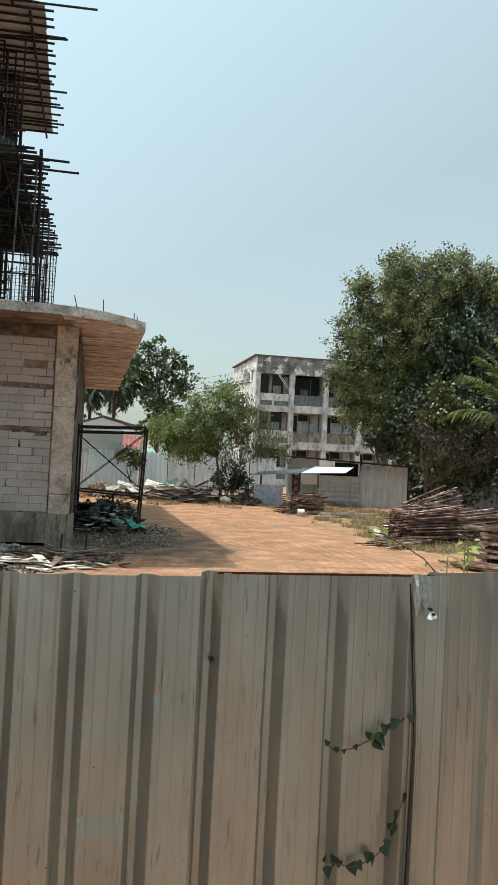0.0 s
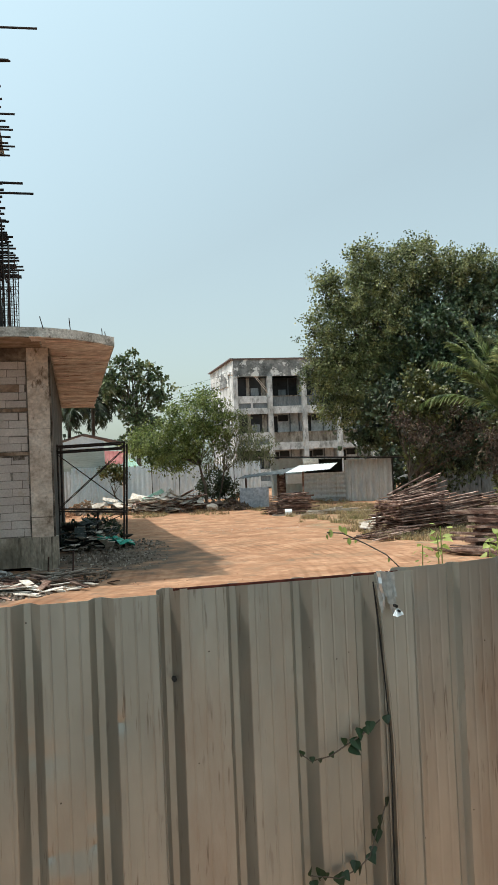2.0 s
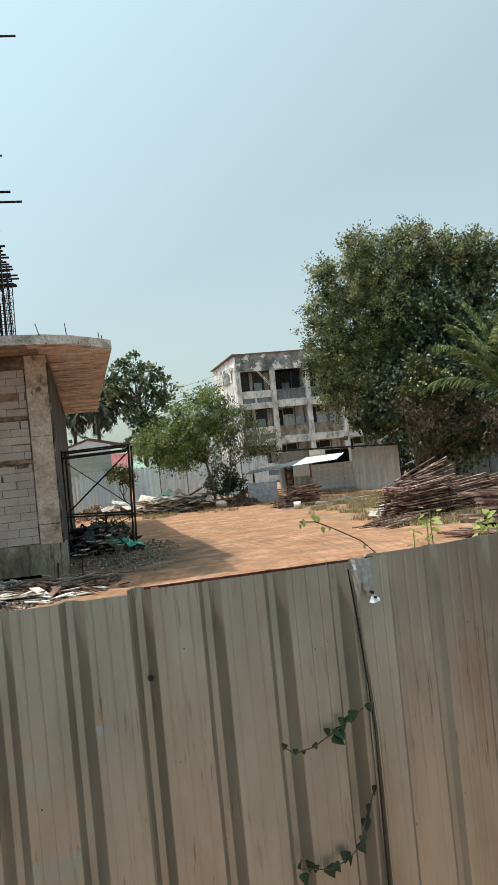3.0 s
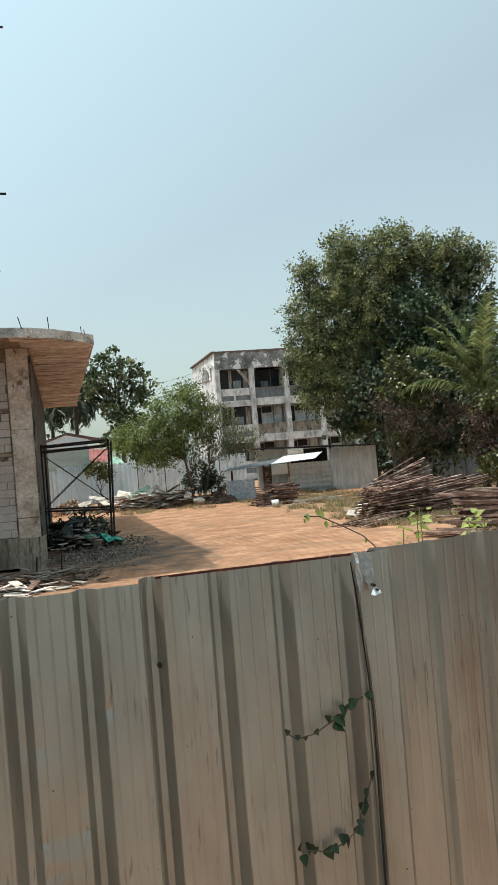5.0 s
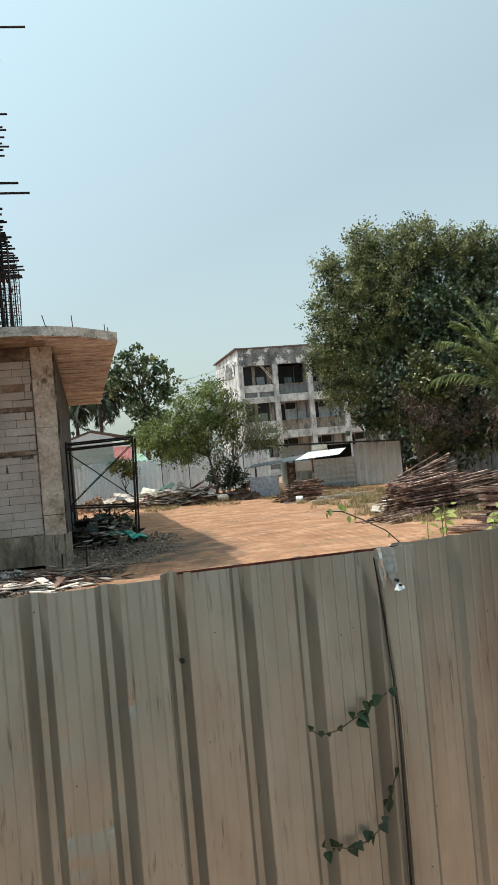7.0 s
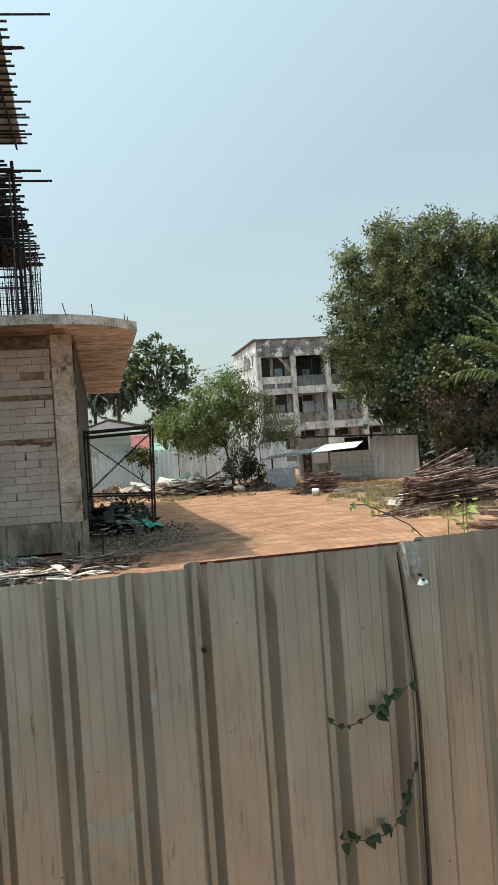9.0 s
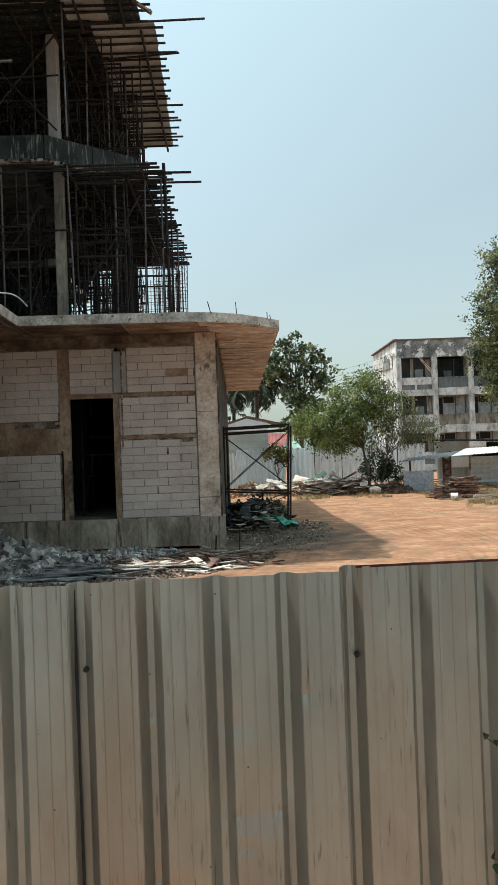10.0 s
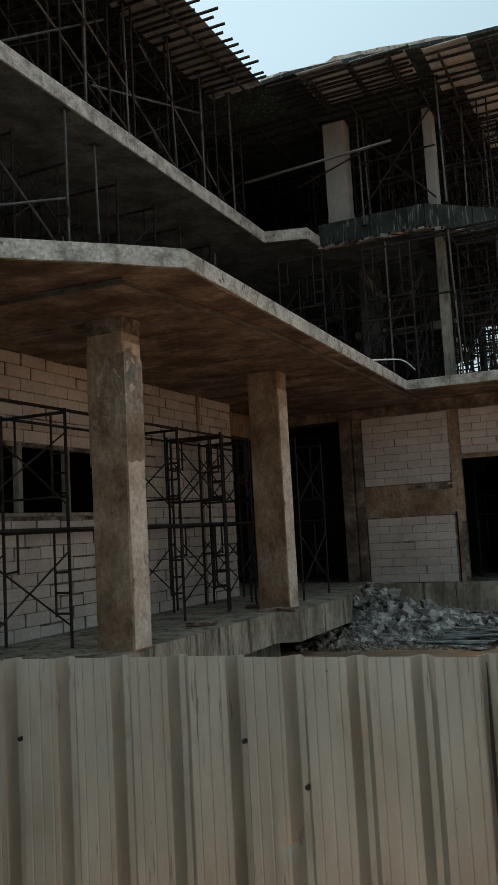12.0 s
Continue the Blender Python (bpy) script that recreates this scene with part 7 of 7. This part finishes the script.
# ---- sheds, fences and house in the distance ----
def ribbed(parent, a, b, z0, z1, material, pitch=0.2, depth=0.03, name="sheet", horizontal=False, label=""):
    """A corrugated sheet wall from a to b (x, y), upright or with level ribs."""
    a, b = Vector((*a, 0)), Vector((*b, 0))
    d = (b - a).normalized()
    out = Vector((d.y, -d.x, 0))
    bm = bmesh.new()
    if not horizontal:
        n = max(2, round((b - a).length / pitch * 4))
        cols = [(a.lerp(b, k / n) + out * depth * (1 if k % 4 in (1, 2) else 0)) for k in range(n + 1)]
        lo = [bm.verts.new((c.x, c.y, z0)) for c in cols]
        hi = [bm.verts.new((c.x, c.y, z1)) for c in cols]
        for k in range(n):
            bm.faces.new((lo[k], lo[k + 1], hi[k + 1], hi[k]))
    else:
        n = max(2, round((z1 - z0) / pitch * 4))
        rows = []
        for k in range(n + 1):
            o = out * depth * (1 if k % 4 in (1, 2) else 0)
            z = z0 + (z1 - z0) * k / n
            rows.append((bm.verts.new((a.x + o.x, a.y + o.y, z)), bm.verts.new((b.x + o.x, b.y + o.y, z))))
        for k in range(n):
            bm.faces.new((rows[k][0], rows[k][1], rows[k + 1][1], rows[k + 1][0]))
    bm.normal_update()
    bmesh.ops.solidify(bm, geom=list(bm.faces), thickness=0.004)
    return part(name, bm, material, parent, label)


shed = thing("tin_shed", "low site shed of weathered corrugated sheets with lean-to awning", "shed", at=(14, 46, 0))
ribbed(shed, (10.7, 46.4), (12.6, 46.4), 0, 2.6, M_PALEWALL, 0.35, name="wall", label="greyish board wall")
ribbed(shed, (12.3, 45.9), (14.95, 45.8), 0, 1.75, M_ZINC, 0.28, 0.08, name="wall", horizontal=True, label="low wall of level corrugated sheets")
ribbed(shed, (14.75, 45.7), (17.4, 45.5), 0, 2.40, M_ZINC, 0.42, 0.11, name="wall", label="tall upright zinc sheets")
ribbed(shed, (17.5, 45.5), (18.3, 48.5), 0, 2.5, M_DARK, 0.4, name="wall")
part("wall", boxes((12.6, 14.9, 46.6, 46.7, 0, 2.5)), M_DARK, shed)
part("roof", beam(bmesh.new(), (10.2, 46.75, 2.74), (18.5, 46.35, 2.42), 2.2, 0.06), M_ROOF, shed, "thin dark roof sheet")
part("fascia", beam(bmesh.new(), (10.2, 45.62, 2.70), (18.5, 45.22, 2.385), 0.05, 0.07), M_DARK, shed, "dark front edge of the roof")


def corrugated_roof(name, near_l, near_r, far_r, far_l, material, parent, label):
    """A sloping corrugated sheet between two edges, its waves running up the slope."""
    bm = bmesh.new()
    n = max(8, round((Vector(near_r) - Vector(near_l)).length / 0.05))
    rows = []
    for k in range(n + 1):
        lift = Vector((0, 0, 0.016 * math.cos(k * math.pi / 2)))
        rows.append((bm.verts.new(Vector(near_l).lerp(Vector(near_r), k / n) + lift), bm.verts.new(Vector(far_l).lerp(Vector(far_r), k / n) + lift)))
    for (p, q), (s, t) in zip(rows, rows[1:]):
        bm.faces.new((p, s, t, q))
    bm.normal_update()
    bmesh.ops.solidify(bm, geom=list(bm.faces), thickness=0.004)
    return part(name, bm, material, parent, label)


corrugated_roof("awning", (11.0, 44.3, 1.83), (13.45, 44.3, 1.94), (14.25, 45.4, 2.27), (12.1, 45.4, 2.21), M_WHITE, shed, "bright white lean-to awning sheet")
corrugated_roof("awning", (8.4, 44.4, 1.62), (11.0, 44.4, 1.82), (12.3, 45.3, 2.16), (9.0, 45.3, 1.80), M_DARKZINC, shed, "grey lean-to awning sheet")
part("box", boxes((12.3, 13.2, 45.5, 45.8, 2.2, 2.62), bevel=0.02), M_SCRAP, shed, "pale board standing on the awning")
for x, y, h in ((10.8, 45.2, 1.95), (11.4, 46.2, 2.1), (8.95, 44.9, 1.7), (12.0, 44.5, 1.88)):
    part("post", rods([((x, y, 0), (x, y, h))], 0.05, 6), M_TIMBER, shed)
part("box", boxes((11.4, 12.3, 45.6, 46.0, 1.2, 1.75), bevel=0.02), M_WHITE, shed, "white board under the awning")
part("frame", boxes((10.9, 11.3, 45.9, 46.0, 0.4, 1.7), bevel=0.01), M_TIMBER, shed)
blue = thing("blue_sheet", "faded pale blue sheet leaning at the shed", "sheet", at=(9.1, 43.8, 0))
ribbed(blue, (8.35, 43.6), (9.95, 43.9), 0.1, 1.15, M_BLUE, 0.4, 0.015, name="panel")
back = thing("back_fence", "pale corrugated sheet fence along the far site edge", "fence", at=(5, 55, 0))
for k, (x, z, m) in enumerate(((-4.2, 2.4, M_ZINC), (-2.4, 2.5, M_PALERIB), (-0.6, 2.3, M_PALERIB), (1.2, 2.4, M_PALERIB), (3.05, 2.56, M_PALERIB), (4.85, 2.5, M_ZINC), (6.6, 2.6, M_ZINC), (8.4, 2.5, M_ZINC), (10.2, 2.6, M_ZINC))):
    ribbed(back, (x, 55), (x + 1.75, 55), 0.1, z, m, 0.32, 0.06)
    part("post", rods([((x - 0.02, 54.95, 0), (x - 0.02, 54.95, z + 0.1))], 0.025, 6), M_RUST, back)
# the darker zinc puts the shade under the trees into this fence
right_fence = thing("side_fence", "grey shaded sheet fence behind the scrub", "fence", at=(24, 45, 0))
for k in range(8):
    ribbed(right_fence, (18.6 + 1.8 * k, 44.8 - 0.3 * k), (20.35 + 1.8 * k, 44.5 - 0.3 * k), 0.0, 2.0, M_DARKZINC, 0.4, 0.03)
pale = thing("pale_shed", "pale clapboard shed with shallow gabled brown roof", "shed", at=(0.8, 52.5, 0))
for k in range(9):
    part("board", beam(bmesh.new(), (-1.1, 52.5 - 0.02 * (k % 2), 2.3 + 0.17 * k), (1.80, 52.5 - 0.02 * (k % 2), 2.3 + 0.17 * k), 0.05, 0.169), M_CLAP, pale)
ribbed(pale, (-0.2, 52.42), (1.5, 52.42), 0.0, 2.58, M_PALERIB, 0.20, 0.05, name="skirt", label="white ribbed sheet skirt")
ribbed(pale, (-1.1, 52.44), (-0.25, 52.44), 0.0, 2.4, M_ZINC, 0.30, 0.06, name="skirt", label="grey sheet skirt")
gable = bmesh.new()
g = [gable.verts.new(p) for p in ((-1.1, 52.45, 3.75), (1.80, 52.45, 3.75), (1.80, 52.45, 4.18), (0.5, 52.45, 4.5), (-1.1, 52.45, 4.0))]
gable.faces.new(g)
gable.normal_update()
bmesh.ops.solidify(gable, geom=list(gable.faces), thickness=0.08)
part("gable", gable, M_WHITE, pale, "white gable")
for p, q in (((-1.5, 51.9, 4.0), (0.62, 51.9, 4.62)), ((0.6, 51.9, 4.62), (2.75, 51.9, 4.08))):
    part("roof", beam(bmesh.new(), Vector(p) + Vector((0, 2.2, 0)), Vector(q) + Vector((0, 2.2, 0)), 3.4, 0.07), M_ROOF, pale)
red = thing("red_roof_hut", "small hut with faded red sheet roof", "hut", at=(2.5, 57, 0))
corrugated_roof("roof", (1.95, 56.4, 2.78), (3.05, 56.4, 2.74), (3.45, 58.2, 3.60), (2.0, 58.2, 3.70), M_REDROOF, red, "faded red roof sheet")
part("wall", boxes((1.9, 3.0, 57.4, 58.1, 0, 2.9)), M_PALEWALL, red)
mint = thing("green_roof_hut", "low hut with pale green sheet roof", "hut", at=(3.6, 57.4, 0))
corrugated_roof("roof", (3.1, 56.6, 2.56), (4.2, 56.6, 2.54), (3.9, 57.6, 3.06), (3.2, 57.6, 3.08), M_MINT, mint, "pale green roof sheet")
part("wall", boxes((3.2, 4.0, 56.8, 57.4, 0, 2.5)), M_PALEWALL, mint)
mast = thing("wire_fence", "sagging rusty mesh panel by the young tree", "mesh fence", at=(8, 45.3, 0))
for k in range(12):
    part("bar", rods([((6.3 + 0.16 * k, 46.4, 0.2), (6.3 + 0.16 * k, 46.4, 1.25))], 0.012, 4), M_RUST, mast)
for zz in (0.35, 0.75, 1.15):
    part("bar", rods([((6.2, 46.4, zz), (8.3, 46.4, zz))], 0.012, 4), M_RUST, mast)


def far_house():
    """Abandoned three-storey block: a bay of broken windows, balconies between white piers, a flaking parapet."""
    t = thing("abandoned_block", "abandoned three-storey concrete block with mildewed white walls", "building", at=(21, 79, 0))
    x1, y0 = 41.0, 79.0
    part("wall", prism([(14.82, 79.2), (15.28, 79.2), (14.2, 86.3), (13.93, 86.3)], 0, 11.0), M_PLASTER, t, "mildewed end wall")
    end = bmesh.new()
    e = [end.verts.new(p) for p in ((14.82, 79.0, 10.9), (14.98, 79.0, 12.35), (13.93, 86.3, 11.75), (13.93, 86.3, 10.9))]
    end.faces.new(e)
    end.normal_update()
    bmesh.ops.solidify(end, geom=list(end.faces), thickness=0.3)
    part("gable", end, M_PLASTER, t)
    part("panel", prism([(14.66, 80.0), (14.72, 80.0), (14.26, 83.1), (14.20, 83.1)], 9.9, 11.3), M_PARAPET, t, "dark mouldy panel on the end wall")
    verge = bmesh.new()
    beam(verge, (14.85, 79.0, 12.42), (13.86, 86.4, 11.82), 0.35, 0.09)
    part("coping", verge, M_ROOF, t)
    part("wall", boxes((15.3, x1, 87.0, 87.2, 0, 11.0)), M_DARK, t, "rear wall, room shade put into its near-black colour")
    part("parapet", boxes((14.95, x1, y0 - 0.05, y0 + 0.25, 10.70, 12.30)), M_PARAPET, t, "dark parapet with flaking white paint")
    part("coping", boxes((14.8, x1, y0 - 0.15, y0 + 0.35, 12.30, 12.42)), M_ROOF, t)
    part("roof", boxes((14.6, x1, y0 + 0.3, 87.2, 11.0, 11.2)), M_PLASTER, t)
    bays = [14.82, 18.15, 21.5, 24.9, 28.3, 31.7, 35.1, 38.5]
    for k, x in enumerate(bays):
        part("pier", rough_edges(boxes((x, x + 0.24, y0 - 0.3, y0 + 0.3, 0, 10.7)), 8, 0.03, k), M_PLASTER, t)
        part("pier", rough_edges(boxes((x + 0.27, x + 0.47, y0 - 0.2, y0 + 0.3, 0, 10.7)), 8, 0.03, k + 30), M_PLASTER, t)
        if k:
            part("partition", boxes((x + 0.1, x + 0.3, y0 + 0.3, 87.0, 0, 11.0)), M_PLASTER, t)
    for z in (0.2, 3.66, 7.12):
        part("floor", boxes((15.2, x1, y0 + 0.16, 87.0, z + 0.1, z + 0.35)), M_PLASTER, t)
        for k, (a, b) in enumerate(zip(bays, bays[1:])):
            a, top = a + 0.47, z + 3.52
            curb = part("curb", rough_edges(boxes((a, b, y0 - 0.02, y0 + 0.16, z, z + (0.56 if k == 0 else 0.70))), 6, 0.04, a + z), M_PLASTER, t, "peeling white floor edge")
            if k == 0:
                mid = (a + b) / 2 - 0.1
                for p, q in ((a + 0.1, mid - 0.08), (mid + 0.1, b - 0.05)):
                    part("vent", boxes((p, q, y0 + 0.09, y0 + 0.14, z + 0.56, z + 1.04)), M_DARKZINC, t, "grey louvred vent")
                part("post", boxes((mid - 0.08, mid + 0.1, y0, y0 + 0.16, z + 0.56, z + 1.04)), M_PLASTER, t)
                part("spandrel", boxes((a, b, y0, y0 + 0.16, z + 1.04, z + 1.72)), M_PLASTER, t)
                # near-black panel stands for the shade inside the window bay
                window = part("window", boxes((a, b, y0 + 0.55, y0 + 0.6, z + 1.72, top)), M_DARK, t, "broken window bay, room shade put into a near-black panel")
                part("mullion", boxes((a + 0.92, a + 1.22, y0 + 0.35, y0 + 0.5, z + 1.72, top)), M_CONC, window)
                part("pane", boxes((a + 1.35, a + 2.1, y0 + 0.42, y0 + 0.45, z + 1.78, z + 2.5)), M_DARKZINC, window)
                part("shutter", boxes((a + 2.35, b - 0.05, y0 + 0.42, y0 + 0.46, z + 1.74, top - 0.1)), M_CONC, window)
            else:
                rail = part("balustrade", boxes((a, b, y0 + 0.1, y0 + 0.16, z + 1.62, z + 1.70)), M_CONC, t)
                part("panel", boxes((a, b, y0 + 0.17, y0 + 0.2, z + 0.70, z + 1.62)), M_DARKZINC if z > 5 else M_CONC, rail)
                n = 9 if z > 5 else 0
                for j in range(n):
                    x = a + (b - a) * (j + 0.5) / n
                    part("baluster", boxes((x - 0.035, x + 0.035, y0 + 0.1, y0 + 0.15, z + 0.70, z + 1.60)), M_DARKZINC, rail)
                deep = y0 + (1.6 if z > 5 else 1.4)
                # upper rooms and doorways take near-black paint for the shade inside
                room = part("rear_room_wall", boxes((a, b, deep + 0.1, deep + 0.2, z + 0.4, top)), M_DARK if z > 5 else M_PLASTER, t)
                part("door", boxes((a + 0.1, a + 0.75, deep, deep + 0.08, z + 0.8, top - 0.25)), M_DARK, room, "doorway, the shade inside put into a near-black panel")
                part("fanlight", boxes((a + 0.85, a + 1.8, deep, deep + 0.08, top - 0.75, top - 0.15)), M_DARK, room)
                part("pipe", rods([((a + 1.95, deep - 0.04, z + 0.5), (a + 1.97, deep - 0.04, top))], 0.05, 5), M_DARKZINC, room)
                if z > 5:
                    part("curtain", boxes((a + 1.0, a + 1.75, deep, deep + 0.05, z + 1.0, z + 2.4)), M_DARKZINC, room)
    for p, q in (((18.2, 78.75, 9.0), (16.9, 78.8, 10.7)), ((18.1, 78.75, 9.4), (17.0, 78.8, 10.75))):
        part("pole", rods([(p, q)], 0.03, 5), M_SCRAP, t, "pale fallen batten")


far_house()
for k, (dz, dx) in enumerate(((0, 0), (-0.5, 0.2), (-0.9, 0.35))):
    w = bmesh.new()
    pts = [Vector((15.0 - 26 * u, 80, 11.2 + dz - 2.2 * u * (1.15 - u) * 2 - 2.5 * u)) for u in [i / 16 for i in range(17)]]
    for a, b in zip(pts, pts[1:]):
        rod(w, a, b, 0.012, 4)
    tagged(part("power_line", w, M_RUBBER), "thin dark overhead wire from the old block", "cable", "overhead wires")

# ---- pieces of the walls ----
for n, (a0, a1, z0, z1) in enumerate(((-6.72, -4.46, 0.83, 2.49), (-6.72, -4.46, 3.3, 5.09), (-4.2, -3.1, 3.95, 5.09), (-2.98, -1.05, 0.83, 2.79), (-2.98, -1.05, 2.89, 3.85), (-2.77, -1.05, 3.95, 5.09))):
    lay_blocks(facade, a0 + 0.015, a1 - 0.014, z0 + 0.012, z1 - 0.014, F, "x", seed=n, wild=0.07, gap=0.008)
lay_blocks(rear, 7.2, 17.9, 0.88, 5.34, W, "y", seed=40, wild=0.5, skip=lambda a, z: 9.5 < a < 12.6 and 2.8 < z < 3.86)
